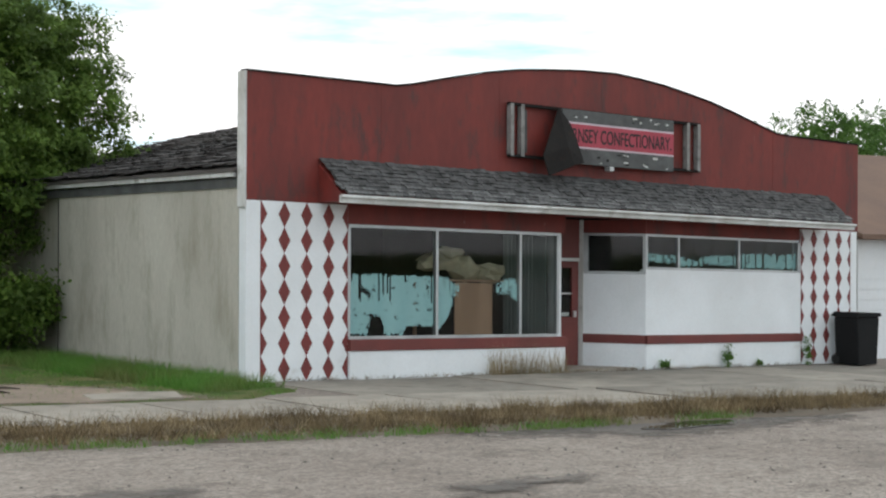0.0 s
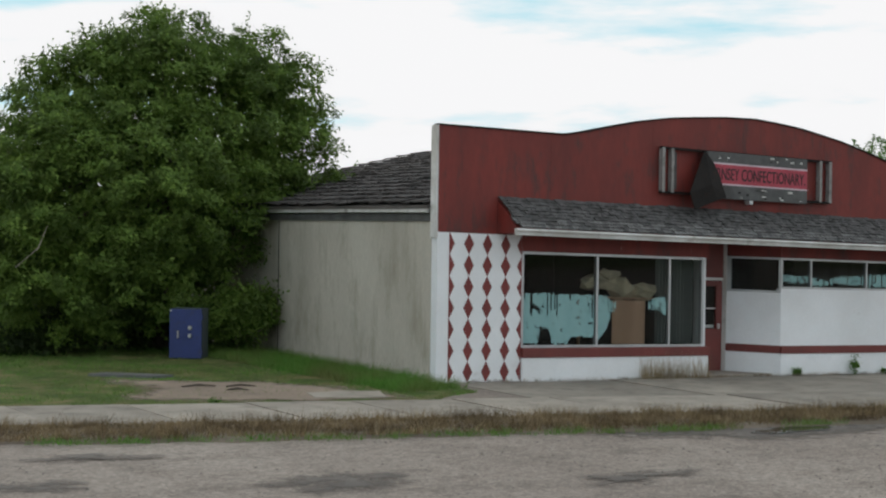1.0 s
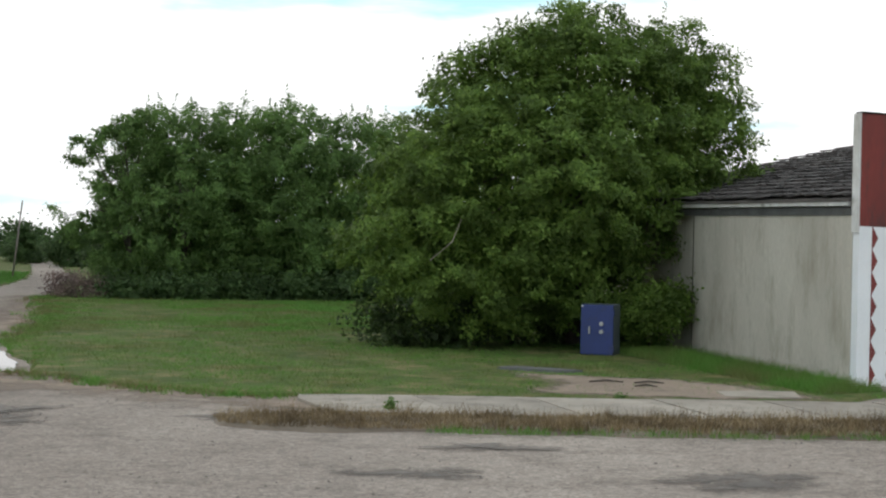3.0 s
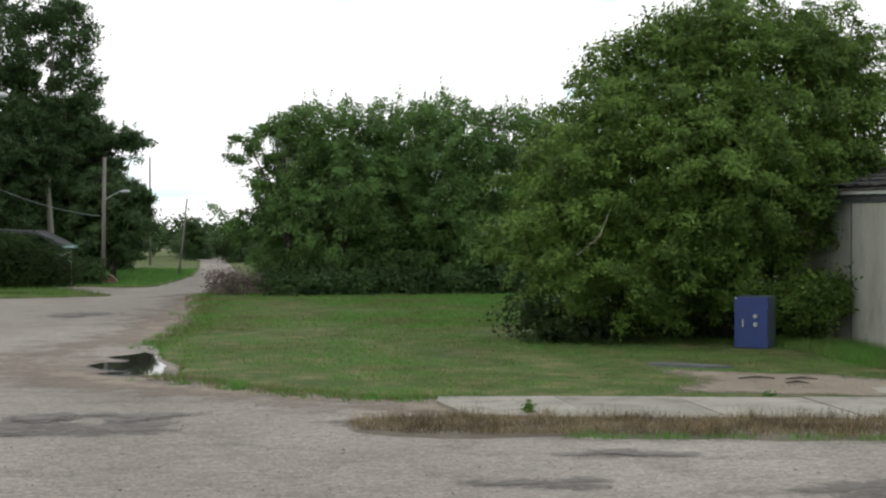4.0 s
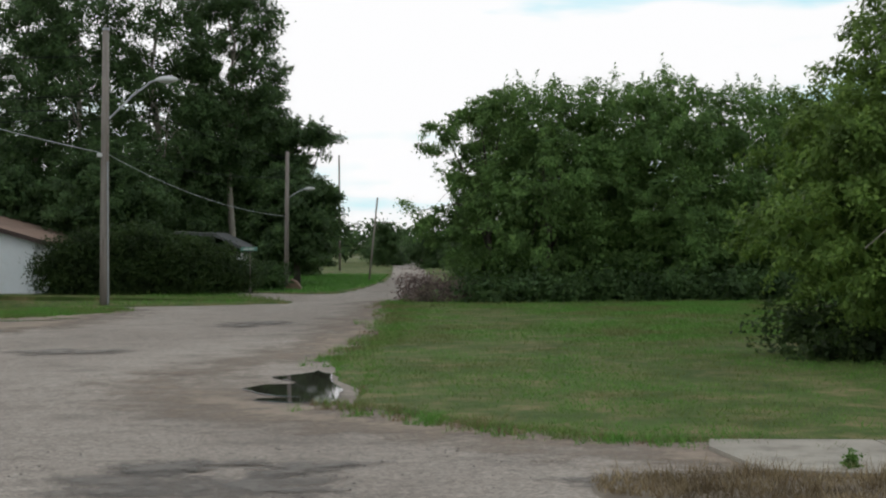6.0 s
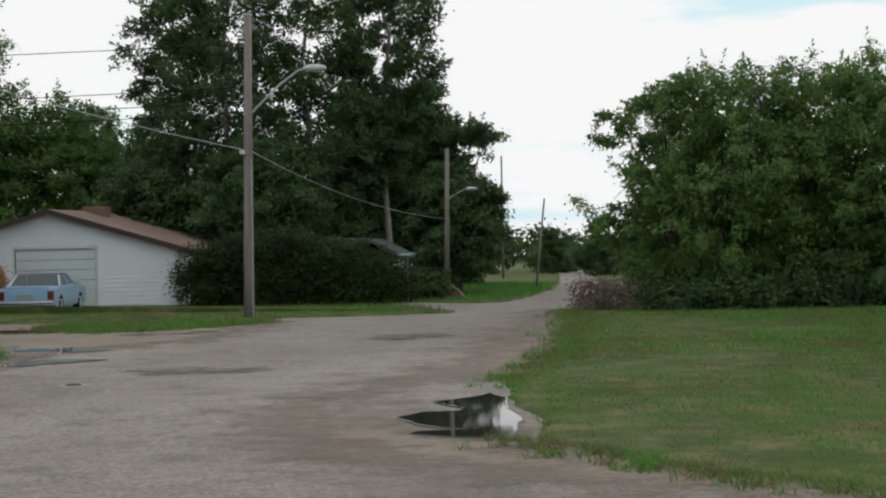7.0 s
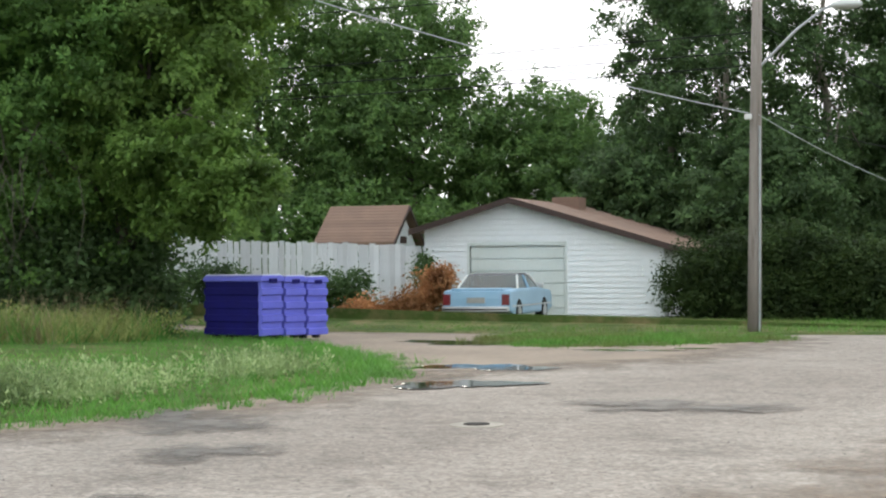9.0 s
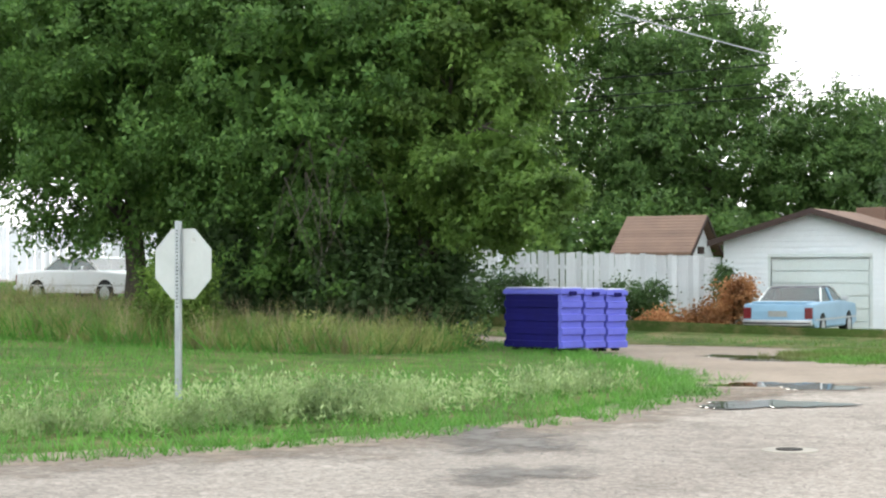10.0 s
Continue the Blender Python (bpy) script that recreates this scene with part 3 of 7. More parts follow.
def soft_sheet(name, outline, h, fade, step, material):
    """A thin layer of loose ground over an outline; its "cover" falls to nothing across the rim."""
    o = np.array(outline, float)
    lo, hi = o.min(0) - fade, o.max(0) + fade
    nx, ny = int((hi[0] - lo[0]) / step) + 1, int((hi[1] - lo[1]) / step) + 1
    gx, gy = np.meshgrid(lo[0] + step * np.arange(nx + 1), lo[1] + step * np.arange(ny + 1))
    p = np.column_stack([gx.ravel(), gy.ravel()])
    d = np.full(len(p), 1e9)
    for a, b in zip(o, np.roll(o, -1, 0)):
        ab = b - a
        k = np.clip(((p - a) @ ab) / (ab @ ab + 1e-9), 0, 1)
        d = np.minimum(d, np.linalg.norm(p - a - k[:, None] * ab, axis=1))
    cover = np.clip(0.5 + 0.5 * np.where(inside(p, o), d, -d) / fade, 0, 1)
    idx = np.arange(len(p)).reshape(ny + 1, nx + 1)
    f = np.stack([idx[:-1, :-1], idx[:-1, 1:], idx[1:, 1:], idx[1:, :-1]], -1).reshape(-1, 4)
    f = f[cover[f].max(1) > 0.02]
    used, inv = np.unique(f, return_inverse=True)
    v = np.array([(x, y, rise(x, y) + h) for x, y in p[used]])
    me = fast_mesh(name, v, inv.reshape(-1, 4), material)
    at = me.attributes.new("cover", 'FLOAT', 'POINT')
    at.data.foreach_set("value", cover[used].astype(np.float32))
    return me


def inside(pts, outline):
    """which of the points (n, 2) lie in the outline"""
    x, y = pts[:, 0], pts[:, 1]
    hit = np.zeros(len(pts), bool)
    o = np.array(outline)
    for (xa, ya), (xb, yb) in zip(o, np.roll(o, -1, 0)):
        c = ((ya > y) != (yb > y))
        with np.errstate(divide='ignore', invalid='ignore'):
            hit ^= c & (x < (xb - xa) * (y - ya) / (yb - ya + 1e-12) + xa)
    return hit


def scatter(outline, n, bunch=0.0, thin=0.0):
    """n random points inside an outline, on the ground; bunch pulls them into tufts, thin opens worn places"""
    o = np.array(outline)
    lo, hi = o.min(0), o.max(0)
    p = lo + (hi - lo) * RNG.random((n * 4, 2))
    if bunch:
        c = lo + (hi - lo) * RNG.random((n // 8 + 1, 2))
        p = c[RNG.integers(0, len(c), n * 4)] + RNG.normal(size=(n * 4, 2)) * bunch
    p = p[inside(p, outline)]
    # bare earth keeps only a few blades
    if thin:
        worn = np.array([noise.noise(Vector((x * 0.32, y * 0.2, 3.0))) + 0.6 * noise.noise(Vector((x * 1.3, y * 0.8, 7.0))) for x, y in p])
        p = p[RNG.random(len(p)) < np.clip(0.75 + thin * worn, 0.12, 1)]
    p = p[~inside(p, EASTDIRT) | (RNG.random(len(p)) < 0.2)][:n]
    z = np.array([rise(x, y) for x, y in p])
    return np.column_stack([p, z])


def grown(name, label, category, outline, n, height, width, material, lift=0.04, bunch=0.0, lean=0.35, thin=0.0):
    pts = scatter(outline, n, bunch, thin)
    pts[:, 2] += lift
    ob = new(name, blades_mesh(name, pts, height, width, material, lean))
    return tagged(ob, label, category, kind="stuff")


# ---- ground, road, lawns, pavement ----
def grid_ground(name, x0, x1, y0, y1, step, material, z, label, category):
    bm = bmesh.new()
    nx, ny = int((x1 - x0) / step), int((y1 - y0) / step)
    vs = [[bm.verts.new((x0 + (x1 - x0) * i / nx, y0 + (y1 - y0) * j / ny, rise(x0 + (x1 - x0) * i / nx, y0 + (y1 - y0) * j / ny) + z)) for i in range(nx + 1)] for j in range(ny + 1)]
    for j in range(ny):
        for i in range(nx):
            bm.faces.new((vs[j][i], vs[j][i + 1], vs[j + 1][i + 1], vs[j + 1][i]))
    return tagged(part(name, bm, material), label, category, kind="structure")


grid_ground("ground", -1600, 1600, -1600, 1600, 20, M_LAWN, -0.75, "flat grassy prairie ground reaching to the horizon", "ground")
grid_ground("road", -130, 90, -90, 150, 2, M_ROAD, 0.0, "worn pale gravelly asphalt street with patches", "road")

def lay_turf(bm, outline, x0, x1, y0, y1, h):
    """squares of turf over the inside of an outline, which follow the rise of the ground"""
    gx, gy = np.meshgrid(np.arange(x0, x1 + 1), np.arange(y0, y1 + 1))
    ok = inside(np.column_stack([gx.ravel(), gy.ravel()]).astype(float), outline).reshape(gx.shape)
    made = {}
    for j in range(gx.shape[0] - 1):
        for i in range(gx.shape[1] - 1):
            if ok[j:j + 2, i:i + 2].all():
                corner = []
                for q in ((j, i), (j, i + 1), (j + 1, i + 1), (j + 1, i)):
                    if q not in made:
                        x, y = float(gx[q]), float(gy[q])
                        made[q] = bm.verts.new((x, y, rise(x, y) + h))
                    corner.append(made[q])
                bm.faces.new(corner)


LAWN_EAST = [(-14.15, 3.0), (-12.8, 0.6), (-11.0, -0.9), (-10.4, -1.15), (-1.6, -3.0), (-0.1, -1.8), (-0.1, 14), (6, 14), (60, 14), (60, 140), (-10.6, 140), (-11.5, 54), (-12.4, 43), (-13.1, 35), (-13.25, 26), (-13.6, 16), (-14.7, 10.2), (-14.55, 7.5), (-14.3, 5.8)]
LAWN_WEST = [(-120, -1), (-31.5, 3.2), (-28.0, 6.6), (-26.0, 9.4), (-24.9, 13.2), (-25.0, 16.8), (-26.4, 20.5), (-30.0, 25.3), (-33.0, 29.0), (-38, 31), (-120, 31)]
LAWN_NORTH = [(-120, 33.6), (-39, 33.2), (-33.5, 31.6), (-29.5, 31.2), (-26.5, 31.0), (-22.5, 31.3), (-18.6, 32.1), (-16.6, 32.6), (-16.5, 33.4), (-17.8, 35.6), (-18.9, 38.6), (-20.5, 40.2), (-23, 41), (-23, 140), (-120, 140)]
VERGE = [(-27.0, 27.6), (-24.8, 25.4), (-23.2, 26.2), (-21.6, 28.2), (-21.2, 29.6), (-24.0, 29.9), (-26.6, 29.4)]
LAWN_FAR = [(-23, 42.6), (-18.4, 40.8), (-16.4, 39.3), (-15.3, 39.4), (-14.3, 44), (-13.6, 50), (-13.1, 60), (-12.4, 140), (-23, 140)]
for nm, o, lb in (("lawn_east", LAWN_EAST, "mown green lawn of the empty corner lot"), ("lawn_west", LAWN_WEST, "rough green grass of the lot beyond the side street"),
                  ("lawn_north", LAWN_NORTH, "green grass strip in front of the garage"), ("verge", VERGE, "small green grass island beside the dirt lane"),
                  ("lawn_far", LAWN_FAR, "bright green grass beside the far side street")):
    bm = sheet(ragged(o, 0.5, 0.16, 3), 0.05)
    if nm == "lawn_west":
        lay_turf(bm, o, -70, -24, 0, 31, 0.062)
    tagged(part(nm, bm, M_LAWN), lb, "grass", kind="structure")

LANE = [(-21.5, 22.5), (-24.4, 17.6), (-25.6, 19.5), (-29.5, 24.8), (-33, 28.8), (-38.5, 30.9), (-60, 31.0), (-60, 33.6), (-39, 33.4), (-33, 31.8), (-28, 31.2), (-22.5, 31.6), (-21.0, 29.4)]
SHOULDER = [(-16.9, 6.5), (-16.4, 10.2), (-14.2, 13), (-13.0, 26), (-13.0, 33), (-13.9, 33), (-14.6, 22), (-15.6, 13), (-17.6, 7.5), (-17.0, 3.5), (-15.6, 1.6), (-12.9, -0.6), (-11.0, -2.2), (-10.2, -3.9), (-9.9, -0.8), (-11.2, -0.6), (-14.0, 2.4)]
EASTDIRT = [(-5.7, 2.4), (-4.4, 1.4), (-3.3, 1.0), (-2.3, -0.6), (-1.9, -2.5), (-3.5, -2.5), (-5.1, -2.0), (-6.4, -1.2), (-5.4, 0.4)]
tagged(part("dirt_lane", soft_sheet("dirt_lane", LANE, 0.014, 1.5, 0.3, M_DIRT), M_DIRT), "wet brown dirt lane with puddles", "lane", kind="structure")
tagged(part("dirt_shoulder", soft_sheet("dirt_shoulder", SHOULDER, 0.011, 1.7, 0.25, M_DIRT), M_DIRT), "brown dirt shoulder along the street corner", "shoulder", kind="structure")
tagged(part("bare_dirt", soft_sheet("bare_dirt", EASTDIRT, 0.062, 0.5, 0.18, M_DIRT), M_DIRT), "bare brown dirt patch in the lawn", "dirt", kind="structure")


def blot(name, x, y, rx, ry, seed, material, h, label, category, turn=0.0, wob=0.35, n=90):
    """a flat patch with an uneven rim, lying on the ground"""
    rr = random.Random(seed)
    ph = [rr.uniform(0, 6.3) for _ in range(4)]
    o = []
    for k in range(n):
        a = k * math.tau / n
        r = 1 + wob * (0.5 * math.sin(2 * a + ph[0]) + 0.35 * math.sin(3 * a + ph[1]) + 0.3 * math.sin(5 * a + ph[2]) + 0.2 * math.sin(9 * a + ph[3]) + rr.uniform(-0.16, 0.16))
        px, py = rx * r * math.cos(a), ry * r * math.sin(a)
        o.append((x + px * math.cos(turn) - py * math.sin(turn), y + px * math.sin(turn) + py * math.cos(turn)))
    body = soft_sheet(name, o, h, min(rx, ry) * 0.9, 0.07, material) if material is M_PATCH else sheet(o, h, 0.01, 0.004)
    return tagged(part(name, body, material), label, category, kind="structure")


for i, (x, y, rx, ry, tn) in enumerate(((-16.3, -3.2, 0.55, 0.75, 0.1), (-15.4, -3.9, 0.75, 0.6, 0.0), (-14.7, -2.7, 0.5, 0.3, 0.2), (-16.0, -2.5, 0.6, 0.25, 0.0), (-11.6, -3.9, 0.5, 0.35, 0.1),
                                        (-10.4, -9.4, 0.5, 0.3, 0.0), (-6.9, -10.4, 0.8, 0.4, 0.2), (-21.5, 4.2, 0.55, 0.9, 0.4), (-22.8, 8.2, 0.35, 0.5, 0.3), (-24.2, 10.6, 0.5, 0.9, 0.5), (-20.0, 13.5, 0.9, 0.5, 0.2), (-17.0, 22.0, 0.6, 0.8, 0.0), (-3.6, -11.5, 0.6, 0.25, 0.1), (-9.0, -7.4, 0.6, 0.22, 0.0))):
    blot("asphalt_patch", x, y, rx, ry, 20 + i, M_PATCH, 0.004 + 0.0013 * i if i > 3 else 0.014 + 0.003 * i, "dark worn patch in the asphalt", "patch", tn, 0.7)

# puddles: one at the corner of the lawn, some in the lane, one at the kerb
CORNER_PUDDLE = [(-16.00, 5.55), (-15.70, 6.15), (-15.25, 6.25), (-15.20, 6.55), (-15.65, 7.45), (-15.20, 7.95), (-14.90, 8.55), (-14.66, 7.85), (-14.66, 7.05), (-14.50, 5.65), (-14.50, 4.45), (-14.50, 3.35), (-15.10, 3.45), (-15.70, 3.85), (-15.65, 4.10), (-15.00, 4.20), (-15.40, 4.45), (-15.70, 4.85)]
tagged(part("puddle", sheet(ragged(CORNER_PUDDLE, 0.25, 0.05, 4), 0.024, 0.02, 0.006), M_WATER), "still puddle at the lawn corner mirroring trees and sky", "puddle", kind="structure")
for x, y, rx, ry, s in ((-24.1, 19.5, 0.85, 0.75, 51), (-23.3, 16.1, 0.72, 0.7, 52), (-26.9, 26.8, 1.5, 0.7, 53), (-23.2, 24.6, 0.9, 0.25, 54), (-22.2, 25.4, 0.3, 0.25, 55)):
    blot("puddle", x, y, rx, ry, s, M_WATER, 0.019, "shallow grey puddle in the dirt lane", "puddle", -0.15, 0.5)
blot("puddle", 1.5, -8.4, 0.8, 0.26, 57, M_WATER, 0.02, "thin puddle along the grassy kerb", "puddle", 0.1, 0.4)
blot("wet_mud", 1.2, -8.2, 2.6, 0.7, 58, M_PATCH, 0.006, "dark wet mud along the kerb", "mud", 0.05, 0.4)

manhole = thing("manhole", "round iron manhole cover in a pale concrete collar", "manhole", (-21.4, 11.06, 0))
bm = bmesh.new()
bmesh.ops.create_cone(bm, cap_ends=True, segments=28, radius1=0.27, radius2=0.26, depth=0.02, matrix=Matrix.Translation((-21.4, 11.06, 0.002)))
part("collar", bm, M_CONCRETE, manhole)
bm = bmesh.new()
bmesh.ops.create_cone(bm, cap_ends=True, segments=24, radius1=0.13, radius2=0.125, depth=0.03, matrix=Matrix.Translation((-21.4, 11.06, 0.006)))
part("cover", bm, M_DARKMETAL, manhole)


def pebbles(name, label, areas, sizes, material):
    """loose stones strewn over stretches (x0, x1, y0, y1, count) of the street: squat four-sided chips"""
    p = np.concatenate([np.column_stack([a + (b - a) * RNG.random(n), c + (d - c) * RNG.random(n)]) for a, b, c, d, n in areas])
    n = len(p)
    r = sizes[0] + (sizes[1] - sizes[0]) * RNG.random(n) ** 3
    turn0 = RNG.random(n) * math.tau
    base = np.column_stack([p, [rise(x, y) + 0.002 for x, y in p]])
    rim = [base + np.stack([np.cos(turn0 + k * math.tau / 4), np.sin(turn0 + k * math.tau / 4), np.zeros(n)], 1) * (r * (0.7 + 0.5 * RNG.random(n)))[:, None] for k in range(4)]
    top = base + np.stack([RNG.normal(size=n) * 0.2 * r, RNG.normal(size=n) * 0.2 * r, r * 0.8], 1)
    v = np.stack(rim + [top], 1).reshape(-1, 3)
    i = np.arange(n)[:, None] * 5
    f = np.concatenate([i + np.array(q) for q in ((0, 1, 4), (1, 2, 4), (2, 3, 4), (3, 0, 4))])
    return tagged(new(name, fast_mesh(name, v, f, material, 3)), label, "stones", kind="stuff")


STREET = [(-24, 4, -18, -6.9, 2200), (-22, -12, -6.9, -1, 500)]
NARROW = [(-24, -16.5, -1, 14, 500), (-22, -15, 14, 30, 300)]
pebbles("road_stones", "loose dark stones scattered on the worn street", STREET, (0.008, 0.026), M_PATCH_STONE)
pebbles("road_stones", "small loose stones scattered on the side street", NARROW, (0.006, 0.016), M_PATCH_STONE)
pebbles("pale_stones", "loose pale gravel scattered on the worn street", STREET, (0.008, 0.024), M_CONCRETE)


def front_edge(x):
    return -6.1 - 0.21 * min(x, 0) - 0.07 * min(max(x, 0), 8)


def back_edge(x):
    return -3.5 - 0.225 * min(x, 0) - 0.07 * min(max(x, 0), 8)


# a grassy kerb strip between pavement and street
KERB = [(-12.0, -4.1), (-10.9, -3.6)] + [(x, front_edge(x) - 0.02) for x in range(-10, 24, 2)] + [(23, -8.1), (9, -8.1), (3, -8.0), (0, -8.0), (-5, -6.95), (-8, -6.2), (-11.2, -5.45), (-12.0, -4.8)]
tagged(part("kerb_strip", sheet(ragged(KERB, 0.3, 0.16, 11), 0.06, 0.2, 0.07), M_DIRT_KERB), "dirt kerb strip overgrown with dry grass", "kerb", kind="structure")
grown("dry_grass", "dry straw-coloured grass along the kerb", "grass", KERB, 40000, 0.075, 0.011, M_GRASS_DRY, 0.05, 0.16, 0.5)
grown("kerb_tufts", "tall dry tufts of straw along the kerb", "grass", KERB, 14000, 0.17, 0.01, M_GRASS_DRY, 0.05, 0.07, 0.45)
grown("kerb_straw", "pale bent straw between the kerb tufts", "grass", KERB, 4000, 0.15, 0.009, M_STRAW, 0.05, 0.1, 0.7)
KERB_GREEN = [(-9.5, -5.75), (-5, -6.8), (0, -7.8), (3, -7.8), (3, -8.1), (0, -8.3), (-5, -7.3), (-9.5, -6.2)]
grown("kerb_grass", "green tufts of grass along the kerb", "grass", KERB_GREEN, 3600, 0.08, 0.011, M_GRASS, 0.03, 0.1, 0.5)

grown("lawn_grass", "short green mown grass of the corner lot", "grass", [(-14.2, 3.2), (-12.8, 0.35), (-10.4, -1.1), (-1.6, -2.95), (-0.1, -1.8), (-0.1, 14), (3, 33), (-13.2, 34), (-13.4, 24), (-13.75, 16), (-14.7, 10.2), (-14.6, 7.5), (-14.35, 5.8)], 150000, 0.06, 0.02, M_GRASS, 0.015, 0.0, 0.7, 1.5)
grown("lawn_tufts", "brighter longer tufts in the mown lawn", "grass", [(-14.2, 3.3), (-12.6, 0.6), (-10.2, -0.6), (-0.4, -1.9), (-0.4, 14), (2, 30), (-12.9, 32), (-13.2, 24), (-13.6, 16), (-14.3, 10.4), (-14.1, 7.5)], 26000, 0.09, 0.018, M_GRASS, 0.015, 0.22, 0.7, 1.2)


def edge_grass(name, label, line, n, across, height, material):
    """tufts strewn across a lawn's edge, thinning out on the bare side"""
    q = np.array(line, float)
    seg = np.linalg.norm(np.diff(q, axis=0), axis=1)
    far = np.concatenate([[0], np.cumsum(seg)])
    nt = n // 22
    k = RNG.random(nt) * far[-1]
    c = np.column_stack([np.interp(k, far, q[:, 0]), np.interp(k, far, q[:, 1])]) + RNG.normal(size=(nt, 2)) * across
    p = np.repeat(c, 22, 0) + RNG.normal(size=(nt * 22, 2)) * np.repeat(0.03 + 0.1 * RNG.random(nt), 22)[:, None]
    p = p[~inside(p, [(-16.5, 3.4), (-14.25, 3.4), (-14.1, 9.3), (-16.5, 9.3)])]
    pts = np.column_stack([p, [rise(x, y) for x, y in p]])
    return tagged(new(name, blades_mesh(name, pts, height, 0.014, material, 0.6)), label, "grass", kind="stuff")


EAST_EDGE = [(-13.25, 33), (-13.3, 26), (-13.7, 16), (-14.6, 10.5), (-14.3, 7.5), (-14.6, 3.3), (-12.9, 0.5), (-11.0, -1.0), (-9.6, -1.2)]
WEST_EDGE = [(-40, 1.6), (-31.5, 3.0), (-27.9, 6.4), (-25.8, 9.3), (-24.7, 13.2), (-24.8, 16.9), (-26.3, 20.7), (-29.9, 25.4), (-33, 29.0)]
edge_grass("edge_tufts", "ragged grass tufts along the lawn's edge", EAST_EDGE, 16000, 0.3, 0.1, M_GRASS)
edge_grass("edge_straw", "dry grass along the lawn's edge", EAST_EDGE, 6000, 0.25, 0.08, M_GRASS_DRY)
edge_grass("edge_tufts", "ragged grass tufts along the rough lot's edge", WEST_EDGE, 12000, 0.28, 0.12, M_GRASS_LOT)
edge_grass("edge_tufts", "ragged grass tufts around the small verge", VERGE + VERGE[:1], 5000, 0.2, 0.1, M_GRASS)
grown("wall_grass", "longer green grass against the stucco wall", "grass", [(-0.08, -1.4), (-0.08, 9), (-2.0, 9), (-1.9, 4), (-1.7, -1.9)], 12000, 0.17, 0.014, M_GRASS, 0.03, 0.2, 0.5)
grown("lot_grass", "green grass of the rough west lot", "grass", [(-60, 1.5), (-31.4, 2.9), (-27.8, 6.4), (-25.75, 9.3), (-24.7, 13.2), (-24.8, 16.9), (-26.3, 20.7), (-29.9, 25.4), (-33, 29.0), (-60, 30)], 110000, 0.13, 0.018, M_GRASS_LOT, 0.04, 0.0, 0.6)
grown("tall_grass", "tall yellow-green seeding grass in front of the trees", "grass", [(-60, 23.4), (-42, 21.9), (-37.5, 22.0), (-33.6, 22.6), (-32.3, 24.4), (-33.2, 25.8), (-40, 27.4), (-60, 30)], 52000, 0.5, 0.022, M_GRASS_TALL, 0.03, 0.3, 0.55)
WEEDY = [(-60, 23.0), (-42, 21.6), (-37.5, 21.8), (-33.6, 22.4), (-32.2, 24.4), (-33.0, 26.0), (-40, 27.6), (-60, 30)]
grown("weedy_growth", "ragged brownish weeds with dry seed heads among tall grass", "weeds", WEEDY, 7000, 0.8, 0.018, M_STRAW, 0.03, 0.22, 0.4)
grown("green_weeds", "dark leafy weeds among the tall grass", "weeds", WEEDY, 14000, 0.55, 0.04, M_GRASS_LOT, 0.03, 0.35, 0.7)
rr = random.Random(41)
clumps = []
for i in range(150):
    x = rr.uniform(-47, -32.6)
    y = 22.6 + rr.uniform(0, 3.4) + max(0, x + 36) * 0.25
    clumps.append((x, y, rise(x, y) + rr.uniform(0.2, 0.5), rr.uniform(0.15, 0.4), rr.uniform(0.15, 0.3), rr.uniform(0.2, 0.45)))
tagged(part("leafy_weeds", leaf_mesh("leafy_weeds", clumps, 22000, 0.06, M_GRASS_TALL, 0.14, droop=-0.4, per_clump=20, core=0), M_GRASS_TALL), "yellow-green leafy weeds with dry seed heads", "weeds", kind="stuff")
grown("strip_grass", "green grass strip in front of the garage", "grass", [(-60, 33.8), (-33, 32), (-26, 31.2), (-22.4, 31.4), (-18.6, 32.2), (-16.7, 32.7), (-17.0, 34), (-18.9, 38.4), (-25, 41.8), (-60, 42)], 50000, 0.12, 0.02, M_GRASS, 0.04, 0.0, 0.6)
grown("far_grass", "bright green grass beside the far side street", "grass", [(-22, 42.4), (-18.4, 40.9), (-16.4, 39.4), (-15.4, 39.5), (-14.4, 44), (-13.7, 50), (-13.3, 58), (-16, 60), (-22, 60)], 22000, 0.1, 0.025, M_GRASS_LOT, 0.04, 0.0, 0.6)
grown("verge_grass", "green grass of the small verge", "grass", VERGE, 7000, 0.1, 0.018, M_GRASS, 0.04, 0.0, 0.6)
WEST_DIRT = [(-60, 0.9), (-31.4, 2.2), (-27.4, 5.6), (-25.2, 8.8), (-24.0, 13.0), (-24.1, 17.4), (-25.2, 19.8), (-25.9, 17), (-25.8, 13.4), (-26.9, 9.8), (-29, 7), (-32, 4.2), (-60, 3)]
tagged(part("road_edge_dirt", soft_sheet("road_edge_dirt", WEST_DIRT, 0.008, 1.3, 0.3, M_DIRT), M_DIRT), "brown dirt edge between grass and street", "dirt", kind="structure")

# ---- the shop ----
def warp(bm):
    """the shop settles a little towards the east, with its street"""
    for v in bm.verts:
        v.co.z = v.co.z * (1 - 0.005 * v.co.x) - 0.012 * v.co.x
    return bm


def zz(x, z):
    return z * (1 - 0.005 * x) - 0.012 * x


shop = thing("shop_building", "abandoned shop with dark red false front and white diamond-painted piers", "shop", (7, 0, -0.1))


def shop_part(name, bm, material, parent=None, label=""):
    return part(name, warp(bm), material, parent or shop, label)


